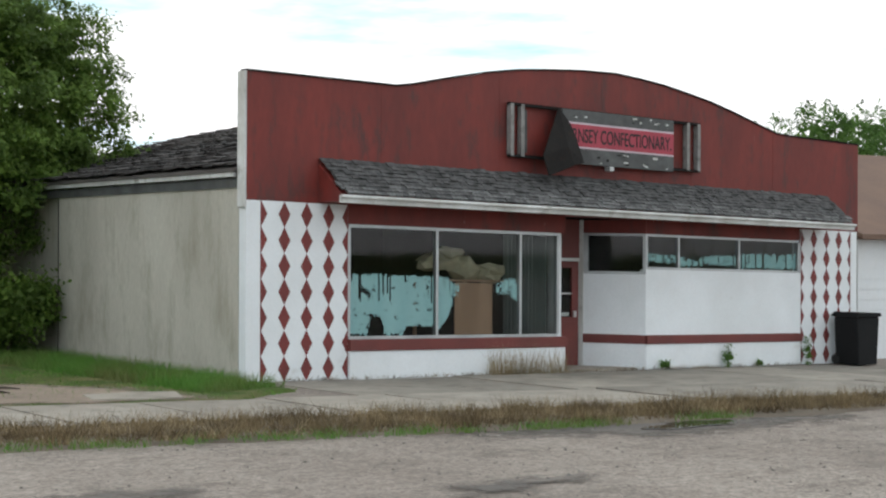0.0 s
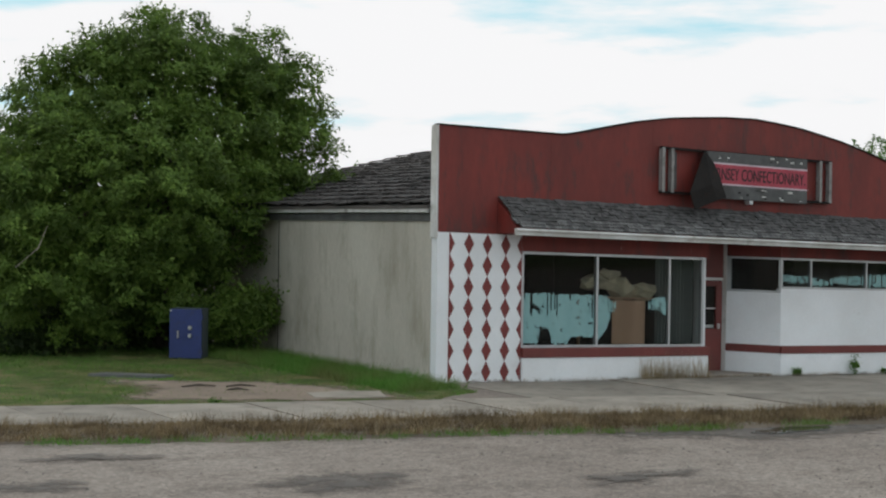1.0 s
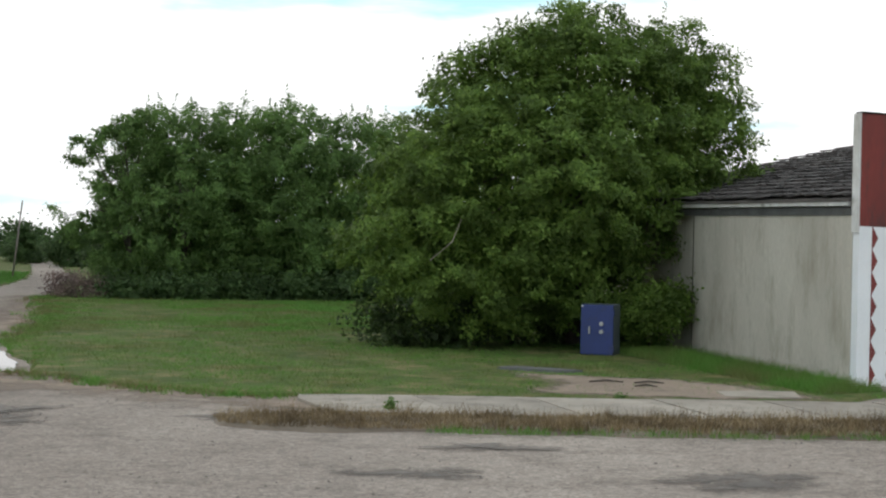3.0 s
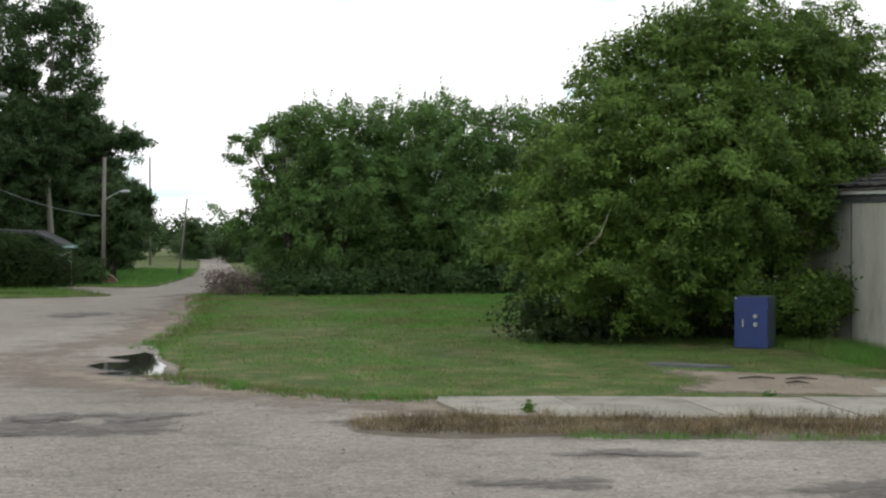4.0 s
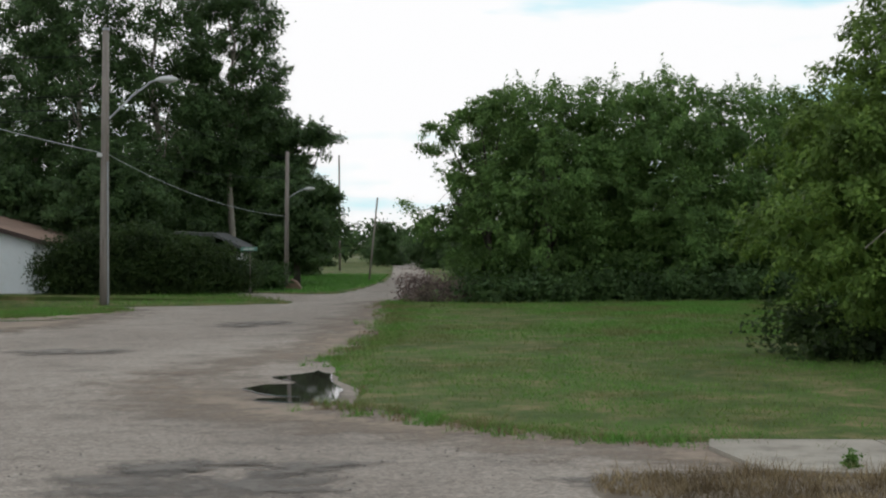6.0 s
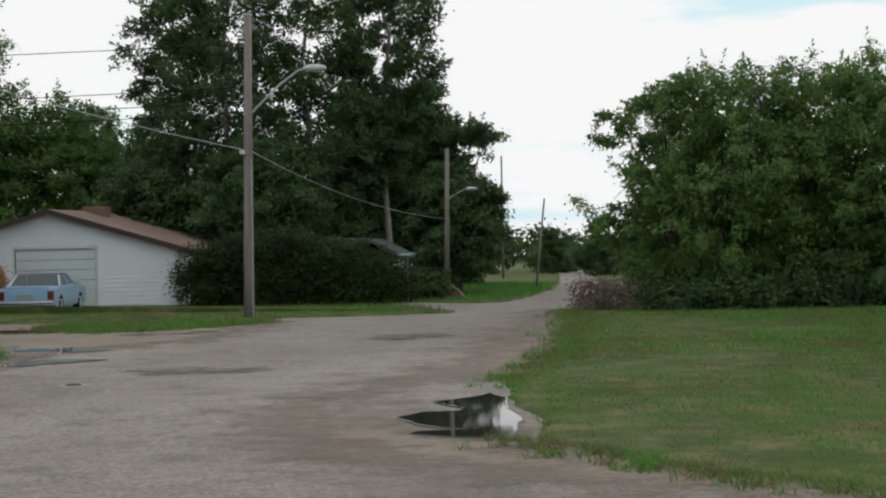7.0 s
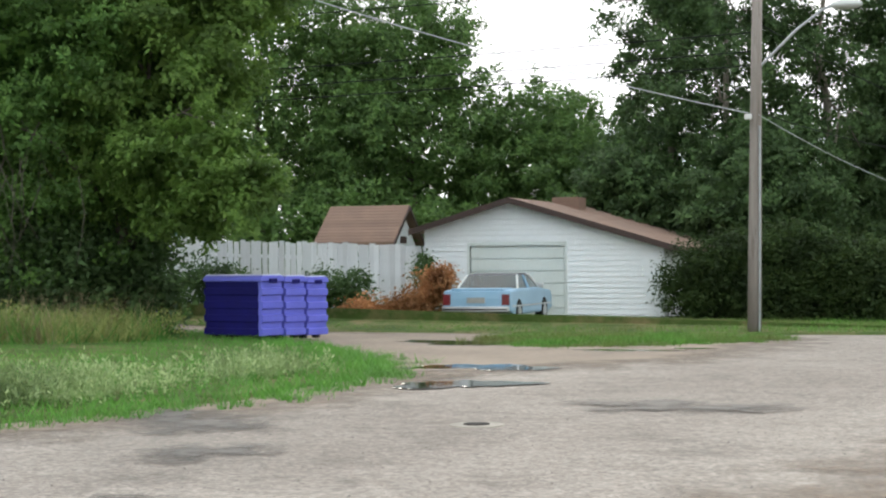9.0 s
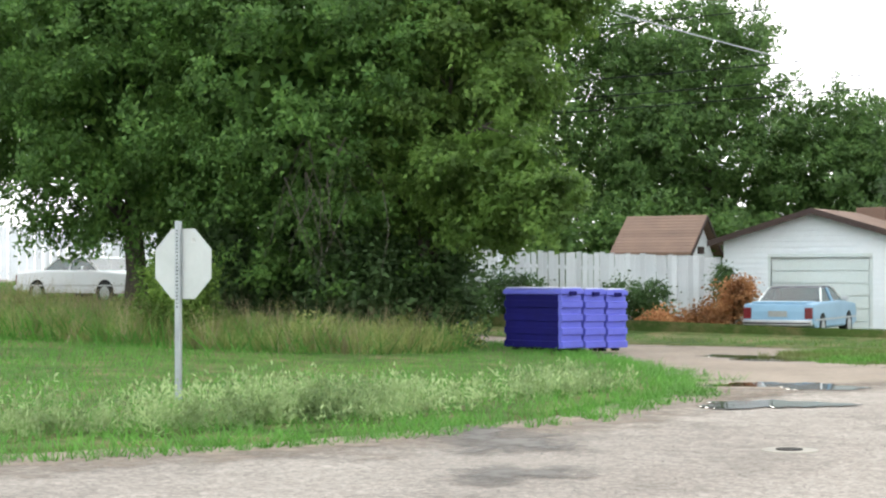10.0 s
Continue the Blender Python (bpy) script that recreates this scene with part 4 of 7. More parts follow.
# false front with its hump
PROFILE = [(0, 4.88), (1.4, 4.89), (2.8, 4.90), (3.2, 4.97), (3.65, 5.08), (4.2, 5.21), (4.7, 5.32), (5.35, 5.43), (6, 5.50), (6.8, 5.57), (7.6, 5.60), (8.2, 5.56), (8.8, 5.50), (9.4, 5.40), (10, 5.29), (10.6, 5.14), (11.2, 4.97), (11.8, 4.81), (12.4, 4.79), (14.15, 4.77)]
shop_part("false_front", prismed([(0.0, 2.87)] + PROFILE + [(14.15, 2.87)], 'y', 0.0, 0.16), M_RED, None, "faded dark red sheet-clad false front with humped top")
for (xa, za), (xb, zb) in zip(PROFILE, PROFILE[1:]):
    bm = bmesh.new()
    prism(bm, [(xa, za + 0.002), (xb, zb + 0.002), (xb, zb + 0.03), (xa, za + 0.03)], 'y', -0.025, 0.19)
    shop_part("coping", bm, M_DARKMETAL, None, "thin dark metal coping")
for i in range(1, 6):
    x = 14.15 * i / 6 + 0.25 * math.sin(i * 7)
    top = np.interp(x, [p[0] for p in PROFILE], [p[1] for p in PROFILE])
    shop_part("sheet_seam", boxed(x - 0.008, x + 0.008, -0.003, 0.0, 2.9, top - 0.02), M_RED)
shop_part("corner_board", boxed(-0.05, -0.002, -0.02, 0.2, 2.75, 4.88, bevel=0.008), M_TRIM, None, "weathered whitish corner board")


def pier(x0, x1, cols, halves, rows, z_top, wide, strip):
    p = shop_part("pier", boxed(x0, x1, 0.0, 0.22, 0.0, z_top), M_WHITE, None, "white pier with red painted diamonds")
    h = z_top / rows
    for x, half in [(c, 0) for c in cols] + halves:
        for k in range(int(rows + 0.99)):
            zc = z_top - h * (k + 0.5)
            lo = max(zc - h / 2, 0.01)
            o = [(x, zc + h / 2), (x + wide / 2, zc), (x, lo), (x - wide / 2, zc)]
            if half > 0:
                o = [(x, zc + h / 2), (x + wide / 2, zc), (x, lo)]
            elif half < 0:
                o = [(x, zc + h / 2), (x, lo), (x - wide / 2, zc)]
            if zc > 0.02:
                shop_part("diamond", prismed(o, 'y', -0.006, 0.0), M_DIAMOND, p)
    return p


pier(0.0, 1.88, [0.69, 1.1, 1.51], [(0.27, 1), (1.875, -1)], 7, 2.866, 0.215, 0.25)
pier(12.47, 14.12, [12.85, 13.22, 13.58], [(12.48, 1), (13.93, -1)], 7, 2.866, 0.19, 0.2)
shop_part("edge_line", boxed(0.258, 0.27, -0.005, 0.0, 0.02, 2.866), M_DIAMOND)

# the window walls and the splayed entrance
shop_part("lower_wall", boxed(1.884, 6.4, -0.06, 0.16, 0.0, 0.47, bevel=0.012), M_WHITE, None, "white stucco wall under the shop window")
shop_part("sill_band", boxed(1.884, 6.42, -0.085, 0.16, 0.472, 0.66, bevel=0.01), M_REDTRIM, None, "red painted sill band")
shop_part("header", boxed(1.884, 6.45, 0.02, 0.16, 2.56, 2.868), M_RED, None, "red painted header")
shop_part("header", boxed(8.36, 12.466, 0.02, 0.16, 2.62, 2.868), M_RED, None, "red painted header")
shop_part("lower_wall", boxed(8.36, 12.466, -0.02, 0.16, 0.0, 0.49, bevel=0.01), M_WHITE, None, "white wall under the band")
shop_part("sill_band", boxed(8.36, 12.466, -0.045, 0.16, 0.492, 0.66, bevel=0.008), M_REDTRIM, None, "red painted sill band")
shop_part("panel_wall", boxed(8.36, 12.466, 0.0, 0.16, 0.662, 1.93), M_WHITE, None, "white boarded-up window panel")


def slanted(xa, ya, xb, yb, z0, z1, thick, material, name, label="", out=0.0):
    """an upright slab between two points of the plan"""
    d = Vector((xb - xa, yb - ya, 0)).normalized()
    nrm = Vector((-d.y, d.x, 0))
    a, b = Vector((xa, ya, 0)) - nrm * out, Vector((xb, yb, 0)) - nrm * out
    o = [(a.x, a.y), (b.x, b.y), (b.x + nrm.x * (thick + out), b.y + nrm.y * (thick + out)), (a.x + nrm.x * (thick + out), a.y + nrm.y * (thick + out))]
    return shop_part(name, prismed(o, 'z', z0, z1), material, None, label)


SP = (7.7, 1.0, 8.355, 0.0)
slanted(*SP, 0.0, 0.49, 0.12, M_WHITE, "entrance_wall", "white splayed entrance wall", 0.015)
slanted(*SP, 0.492, 0.66, 0.12, M_REDTRIM, "sill_band", "red painted sill band", 0.03)
slanted(*SP, 0.662, 1.83, 0.12, M_WHITE, "entrance_wall", "white splayed entrance wall")
slanted(*SP, 2.62, 2.868, 0.12, M_RED, "header", "red painted header")
slanted(6.36, 0.16, 6.6, 1.0, 0.0, 2.868, -0.1, M_WHITE, "entrance_wall", "white entrance wall")

# windows: frame members, panes
def shop_window(xs, z0, z1, y, w=0.05, sill=True):
    win = shop_part("window", boxed(xs[0], xs[-1], y, y + 0.07, z0, z0 + w), M_FRAME, None, "dusty shop window in an aluminium frame")
    shop_part("top_rail", boxed(xs[0], xs[-1], y, y + 0.07, z1 - w, z1), M_FRAME, win)
    for i, x in enumerate(xs):
        shop_part("mullion", boxed(x - w / 2, x + w / 2, y - 0.012, y + 0.08, z0 + w, z1 - w), M_FRAME, win)
    for a, b in zip(xs, xs[1:]):
        g = shop_part("pane", boxed(a + w / 2, b - w / 2, y + 0.03, y + 0.036, z0 + w, z1 - w), M_GLASS, win)
        g.visible_shadow = False
    return win


shop_window([1.91, 3.66, 5.44, 6.28], 0.662, 2.555, 0.02)
shop_window([8.39, 9.2, 10.78, 12.43], 1.932, 2.615, 0.02, 0.045)
# window of the splay
dv = Vector((SP[2] - SP[0], SP[3] - SP[1], 0)).normalized()
def on_splay(k, out=0.0):
    n = Vector((-dv.y, dv.x, 0))
    p = Vector((SP[0], SP[1], 0)) + dv * k - n * out
    return p.x, p.y
L = math.hypot(SP[2] - SP[0], SP[3] - SP[1])
sw = slanted(*on_splay(0.0), *on_splay(L), 1.832, 1.88, 0.07, M_FRAME, "window", "dusty entrance window in an aluminium frame")
for a, b, z0, z1 in ((0.0, L, 2.57, 2.615), (0.0, 0.09, 1.88, 2.57), (L - 0.05, L, 1.88, 2.57)):
    o = slanted(*on_splay(a), *on_splay(b), z0, z1, 0.07, M_FRAME, "frame_bar")
    o.parent, o.matrix_parent_inverse = sw, Matrix.Identity(4)
g = slanted(*on_splay(0.09), *on_splay(L - 0.05), 1.88, 2.57, 0.006, M_GLASS, "pane")
g.parent, g.matrix_parent_inverse = sw, Matrix.Identity(4)
g.visible_shadow = False
slanted(*on_splay(-0.1, 0.02), *on_splay(0.0, 0.02), 0.0, 2.868, 0.1, M_TRIM, "door_post", "whitish door post")

# the door in the recess, with transom above
door = shop_part("door", boxed(6.72, 7.58, 1.0, 1.05, 0.05, 0.9, bevel=0.006), M_REDTRIM, None, "red painted wooden door with a tall glass light")
for a in ((6.72, 6.9, 0.9, 2.05), (7.42, 7.58, 0.9, 2.05), (6.9, 7.42, 1.93, 2.05), (6.9, 7.42, 0.9, 0.98), (6.9, 7.42, 1.42, 1.45)):
    shop_part("stile", boxed(a[0], a[1], 1.0, 1.05, a[2], a[3], bevel=0.004), M_REDTRIM if a[3] - a[2] > 0.05 else M_TRIM, door)
g = shop_part("pane", boxed(6.9, 7.42, 1.022, 1.028, 0.98, 1.93), M_GLASS, door)
g.visible_shadow = False
shop_part("notice", boxed(6.95, 7.38, 1.035, 1.04, 1.0, 1.07), M_WHITE, door, "white notice behind the glass")
shop_part("handle", boxed(7.44, 7.5, 0.95, 1.0, 0.98, 1.1, bevel=0.01), M_CHROME, door)
shop_part("transom_bar", boxed(6.7, 7.6, 0.98, 1.06, 2.06, 2.12), M_TRIM)
shop_part("transom_panel", boxed(6.7, 7.6, 1.0, 1.05, 2.122, 2.868), M_REDTRIM, None, "red transom panel")
shop_part("threshold", boxed(6.5, 8.2, 0.05, 1.1, 0.0, 0.04), M_CONCRETE)

# shallow interior behind the glass, the room's darkness put into its near-black colour
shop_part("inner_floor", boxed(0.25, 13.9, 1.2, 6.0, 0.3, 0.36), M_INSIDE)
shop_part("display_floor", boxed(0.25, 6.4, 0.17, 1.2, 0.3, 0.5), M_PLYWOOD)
shop_part("inner_wall", boxed(0.25, 13.9, 6.0, 6.1, 0.0, 2.85), M_INSIDE, None, "interior back wall, coloured near-black for the unlit room")
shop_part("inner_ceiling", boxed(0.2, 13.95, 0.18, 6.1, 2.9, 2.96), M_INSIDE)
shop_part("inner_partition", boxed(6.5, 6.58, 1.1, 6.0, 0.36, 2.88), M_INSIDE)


def painted_pane(x0, x1, base, tops, seed):
    """turquoise paint on the inside of a pane, with dripping, scraped edges"""
    rr = random.Random(seed)
    bm = bmesh.new()
    n = 60
    for i in range(n):
        xa, xb = x0 + (x1 - x0) * i / n, x0 + (x1 - x0) * (i + 1) / n
        k = i / n
        hi = np.interp(k, [t[0] for t in tops], [t[1] for t in tops]) + rr.uniform(-0.035, 0.02)
        lo = base + np.interp(k, [t[0] for t in tops], [t[2] for t in tops]) + rr.uniform(0, 0.06)
        if rr.random() < 0.1:
            hi -= rr.uniform(0.1, 0.5)
        if hi - lo > 0.03:
            vs = [bm.verts.new(p) for p in ((xa, 0.061, lo), (xb, 0.061, lo), (xb, 0.061, hi), (xa, 0.061, hi))]
            bm.faces.new(vs)
    bmesh.ops.remove_doubles(bm, verts=bm.verts, dist=0.0005)
    return bm


shop_part("window_paint", painted_pane(1.95, 3.62, 0.70, [(0, 1.73, 0.02), (0.2, 1.73, 0.0), (0.24, 1.74, 0.32), (0.36, 1.74, 0.32), (0.4, 1.74, 0.0), (0.6, 1.73, 0.0), (0.7, 1.73, 0.16), (1, 1.72, 0.14)], 3), M_TURQ, None, "turquoise paint scraped off the window glass")
shop_part("window_paint", painted_pane(3.7, 4.15, 0.70, [(0, 1.72, 0.05), (0.5, 1.7, 0.3), (0.75, 1.6, 0.62), (1, 1.6, 0.7)], 4), M_TURQ, None, "turquoise paint scraped off the window glass")
shop_part("window_paint", painted_pane(4.95, 5.4, 0.70, [(0, 1.62, 0.7), (0.5, 1.7, 0.72), (1, 1.7, 0.55)], 5), M_TURQ, None, "turquoise paint scraped off the window glass")
for x0, x1, tops, s in ((9.24, 10.74, [(0, 2.2, 0), (0.3, 2.14, 0), (0.5, 2.24, 0.06), (1, 2.26, 0.02)], 6), (10.82, 12.4, [(0, 2.3, 0), (1, 2.32, 0)], 7), (8.43, 9.16, [(0, 2.25, 0.08), (1, 2.22, 0.05)], 8)):
    shop_part("window_paint", painted_pane(x0, x1, 1.98, tops, s), M_TURQ, None, "turquoise paint on the upper window")
plywood = part("plywood_sheet", warp(boxed(4.1, 4.9, 0.11, 0.13, 0.66, 1.62)), M_PLYWOOD)
tagged(plywood, "brown plywood sheet leaning inside the shop window", "plywood")
bm = bmesh.new()
for i, (x, z, w, h) in enumerate(((3.95, 1.95, 0.75, 0.22), (4.5, 1.85, 0.55, 0.3), (5.05, 1.78, 0.5, 0.26), (4.2, 2.1, 0.4, 0.16))):
    bmesh.ops.create_icosphere(bm, subdivisions=2, radius=1, matrix=Matrix.Translation((x, 0.42, z)) @ Matrix.Diagonal((w * 0.6, 0.2, h * 0.75, 1)))
for v in bm.verts:
    v.co += Vector((noise.noise(v.co * 9), noise.noise(v.co * 9 + Vector((5, 0, 0))), noise.noise(v.co * 9 + Vector((0, 9, 0))))) * 0.14
paper_heap = part("paper_heap", warp(bm), M_PAPER)
tagged(paper_heap, "crumpled yellowed paper and sacking behind the glass", "paper")
shelf_ob = thing("display_shelf", "shelf inside the window carrying crumpled paper", "shelf", (4.4, 0.7, 1.6))
part("board", warp(boxed(3.7, 5.4, 0.2, 0.9, 1.64, 1.67)), M_PLYWOOD, shelf_ob)
for x in (3.75, 5.3):
    part("leg", warp(boxed(x, x + 0.05, 0.82, 0.87, 0.5, 1.64)), M_PLYWOOD, shelf_ob)
bm = bmesh.new()
for i in range(60):
    x = 5.45 + 0.95 * i / 59
    y = 0.5 + 0.05 * math.sin(i * 1.3)
    bm.verts.new((x, y, 0.7)), bm.verts.new((x, y, 2.5))
bm.verts.ensure_lookup_table()
for i in range(59):
    bm.faces.new([bm.verts[2 * i + k] for k in (0, 2, 3, 1)])
tagged(part("curtain", warp(bm), M_CURTAIN), "pale dusty curtain hanging behind the glass", "curtain")

# walls of the shop behind the front
wall_side = shop_part("side_wall", boxed(0.0, 0.2, 0.24, 7.4, 0.0, 3.08), M_STUCCO, None, "grey weathered stucco side wall")
shop_part("side_wall", boxed(0.09, 0.25, 7.404, 13.5, 0.0, 3.08), M_STUCCO, None, "grey stucco wall of the rear part")
shop_part("downpipe", tubed([(0.05, 7.46, 0.05), (0.05, 7.46, 3.05)], 0.045), M_DARKMETAL, None, "dark rusty downpipe")
shop_part("rear_wall", boxed(0.25, 14.1, 13.3, 13.5, 0.0, 3.1), M_STUCCO)
shop_part("east_wall", boxed(13.95, 14.12, 0.24, 13.3, 0.0, 3.1), M_STUCCO)
shop_part("eave_board", boxed(-0.1, -0.04, 0.26, 13.6, 3.23, 3.3), M_TRIM, None, "peeling whitish eave board")
shop_part("frieze", boxed(-0.03, 0.0, 0.26, 13.5, 3.06, 3.21), M_GREYSIGN)
bm = bmesh.new()
prism(bm, [(-0.12, 3.3), (7.07, 5.2), (7.07, 5.3), (-0.12, 3.36)], 'y', 0.22, 13.8)
prism(bm, [(14.25, 3.3), (7.07, 5.2), (7.07, 5.3), (14.25, 3.36)], 'y', 0.22, 13.8)
roof = shop_part("roof", bm, M_SHINGLE, None, "dark weathered shingle roof")
bm = bmesh.new()
prism(bm, [(0.1, 3.1), (14.1, 3.1), (7.07, 5.18)], 'y', 13.3, 13.5)
shop_part("gable", bm, M_STUCCO)


def shingle_rows(rows, y0, y1, wide, place, seed):
    """boards of a shingled slope: place(row, along) gives the four corners of one board"""
    rr = random.Random(seed)
    out = []
    for r in range(rows):
        y = y0 - rr.uniform(0, wide)
        while y < y1:
            w = wide * rr.uniform(0.65, 1.35)
            out.append((r, max(y, y0), min(y + w - 0.008, y1), rr.uniform(-1, 1), rr.uniform(0, 1)))
            y += w
    return out


def board(bm, a, b, c, d, thick):
    """a thin slab over four corners, thickened along its normal"""
    n = (b - a).cross(d - a).normalized() * thick
    vs = [bm.verts.new(p) for p in (a, b, c, d, a + n, b + n, c + n, d + n)]
    for f in ((3, 2, 1, 0), (4, 5, 6, 7), (0, 1, 5, 4), (1, 2, 6, 5), (2, 3, 7, 6), (3, 0, 4, 7)):
        bm.faces.new([vs[i] for i in f])


# roof shingles of the west slope, joined: far off
bm = bmesh.new()
for r, ya, yb, j, q in shingle_rows(17, 0.24, 13.7, 0.27, None, 4):
    s0, s1 = r / 17.0, (r + 1.25) / 17.0
    p = lambda s, y, up: Vector((-0.16 + 7.2 * s, y, 3.37 + 1.93 * s + up))
    if s1 < 1.03:
        board(bm, p(s0 + 0.012 * q, yb, 0.04 + 0.026 * j), p(s0 + 0.008 * j, ya, 0.03 + 0.03 * q), p(s1, ya, 0.004), p(s1, yb, 0.004), 0.022)
M_SHINGLE_ROOF = surface("dark_roof_shingle_boards", (0.078, 0.069, 0.065), (0.04, 0.036, 0.035), 1.4, 25, 0.92, 0.5, grime=(0.03, 0.028, 0.027), grime_span=(0.5, 0.65))
shop_part("roof_shingles", bm, M_SHINGLE_ROOF, roof)["kind"] = "stuff"

# awning: cheeks, soffit, fascia, shingles
AX0, AX1, AY, AT, AB = 1.28, 13.12, -0.75, 3.56, 2.99
awning = shop_part("awning", prismed([(-0.001, AB - 0.1), (AY, AB - 0.1), (AY, AB - 0.02), (-0.001, AT - 0.05)], 'x', AX0 + 0.03, AX1 - 0.03), M_RED, None, "shingled awning over the windows with red cheeks")
shop_part("fascia", boxed(AX0 - 0.04, AX1 + 0.04, AY - 0.035, AY - 0.002, AB - 0.13, AB - 0.01, bevel=0.006), M_TRIM, awning, "white awning fascia")
shop_part("gutter", tubed([(AX0 - 0.04, AY - 0.06, AB - 0.03), (AX1 + 0.04, AY - 0.06, AB - 0.03)], 0.03, 8), M_TRIM, awning)
ROWS = 9
rr = random.Random(12)
shared = []
for k in range(6):
    b2 = bmesh.new()
    w = 0.085 + 0.016 * k
    box(b2, -w / 2, w / 2, 0, 0.135, 0, 0.02 + 0.006 * (k % 3), bevel=0.0)
    for v in b2.verts:
        v.co.y += rr.uniform(-0.01, 0.01)
    shared.append((mesh_of("shingle", b2, M_AWNING), w))
slope = math.atan2(AT - AB, -AY)
loose = bmesh.new()
count = 0
for r in range(ROWS):
    s = r / ROWS
    x = AX0 + rr.uniform(0, 0.1)
    while x < AX1 - 0.05:
        me, w = shared[rr.randrange(6)]
        k = (x + w / 2)
        pos = Vector((k, AY - 0.05 + 0.75 * s, zz(k, AB - 0.01 + (AT - AB) * s + 0.022 + rr.uniform(0, 0.012))))
        mat4 = Matrix.Translation(pos) @ Matrix.Rotation(slope - 0.13 + rr.uniform(-.03, .03), 4, 'X') @ Matrix.Rotation(rr.uniform(-.03, .03), 4, 'Z')
        if r < 3 and count < 290 and rr.random() < 0.93:
            o = new("shingle", me)
            o.parent = awning
            o.matrix_basis = mat4
            count += 1
        else:
            i0 = len(loose.verts)
            loose.from_mesh(me)
            loose.verts.ensure_lookup_table()
            for v in loose.verts[i0:]:
                v.co = mat4 @ v.co
        x += w + 0.006
part("upper_shingles", loose, M_AWNING, awning, kind="stuff")

M_FRAMEPOST = surface("grey_bare_wood", (0.3, 0.29, 0.28), (0.19, 0.185, 0.18), 2, 20, 0.8, 0.3, grime=(0.09, 0.085, 0.08))
# the sign: frame, grey board with a pink band, torn black flap
sign = thing("sign", "torn grey shop sign with pink lettered band, open frame", "sign", (7.3, -0.1, 3.7))
def sign_part(name, bm, material, label=""):
    return part(name, warp(bm), material, sign, label)
SZ0, SZ1 = 3.87, 4.84
for a in ((5.1, 9.6, SZ0, SZ0 + 0.05), (5.1, 9.6, SZ1 - 0.05, SZ1)):
    sign_part("frame_rail", boxed(a[0], a[1], -0.13, -0.03, a[2], a[3]), M_DARKMETAL)
for x in (5.1, 5.33, 9.26, 9.53):
    sign_part("frame_post", boxed(x, x + 0.07, -0.14, -0.02, SZ0 + 0.02, SZ1 - 0.02), M_FRAMEPOST, "weathered grey frame post")
for x in (5.5, 8.4):
    sign_part("bracket", boxed(x, x + 0.05, -0.02, 0.0, SZ0 + 0.1, SZ1 - 0.1), M_GREYSIGN)
sign_part("sign_board", boxed(6.2, 8.86, -0.2, -0.15, SZ0 - 0.04, SZ1 - 0.02, bevel=0.01), M_GREYSIGN, "greyed sign board with peeling paint")
sign_part("lettered_band", boxed(6.24, 8.85, -0.206, -0.2, 4.15, 4.56), M_PINK, "faded pink-red band")
for z in (4.12, 4.56):
    sign_part("band_line", boxed(6.24, 8.85, -0.206, -0.2, z, z + 0.035), M_PINKLINE)
rr = random.Random(5)
for i in range(26):
    x, z, w = rr.uniform(6.35, 8.75), rr.choice((rr.uniform(4.66, 4.78), rr.uniform(3.86, 4.06))), rr.uniform(0.03, 0.12)
    sign_part("paint_fleck", boxed(x, x + w, -0.204, -0.2, z, z + rr.uniform(0.015, 0.045)), M_TRIM if rr.random() < 0.6 else M_DARKMETAL)
cu = bpy.data.curves.new("lettering", 'FONT')
cu.body, cu.size, cu.extrude, cu.offset = "RNSEY CONFECTIONARY.", 0.36, 0.004, 0.004
cu.align_x = 'RIGHT'
tmp = new("lettering_draft", cu)
bpy.context.view_layer.update()
me = bpy.data.meshes.new_from_object(tmp.evaluated_get(bpy.context.evaluated_depsgraph_get()))
bpy.data.objects.remove(tmp)
co = np.empty(len(me.vertices) * 3, np.float32)
me.vertices.foreach_get("co", co)
co = co.reshape(-1, 3)
wide = co[:, 0].max() - co[:, 0].min()
co = np.column_stack([8.8 + co[:, 0] * (2.36 / wide), -0.209 - co[:, 2], 4.235 + co[:, 1]])
co[:, 2] = co[:, 2] * (1 - 0.005 * co[:, 0]) - 0.012 * co[:, 0]
me.vertices.foreach_set("co", co.astype(np.float32).ravel())
me.materials.clear()
me.materials.append(M_LETTER)
part("lettering", me, M_LETTER, sign, "black hand-painted lettering")
flap = [(6.12, 4.83, -0.2), (6.35, 4.55, -0.24), (6.5, 4.2, -0.27), (6.62, 3.85, -0.3), (6.3, 3.78, -0.42), (5.85, 3.62, -0.5), (5.68, 3.55, -0.48), (5.6, 3.9, -0.42), (5.82, 4.3, -0.32)]
bm = bmesh.new()
f0 = [bm.verts.new((x, y, z)) for x, z, y in flap]
f1 = [bm.verts.new((x, y + 0.02, z)) for x, z, y in flap]
c0, c1 = bm.verts.new((6.12, -0.46, 4.1)), bm.verts.new((6.12, -0.44, 4.1))
for i in range(len(flap)):
    j = (i + 1) % len(flap)
    bm.faces.new((f0[i], f0[j], c0))
    bm.faces.new((f1[j], f1[i], c1))
    bm.faces.new((f0[i], f1[i], f1[j], f0[j]))
sign_part("torn_flap", bm, M_DARKMETAL, "torn dark sheet folded over the lettering")
sign_part("lamp_stub", boxed(7.22, 7.32, -0.3, -0.14, 3.74, 3.82, bevel=0.01), M_FRAME)

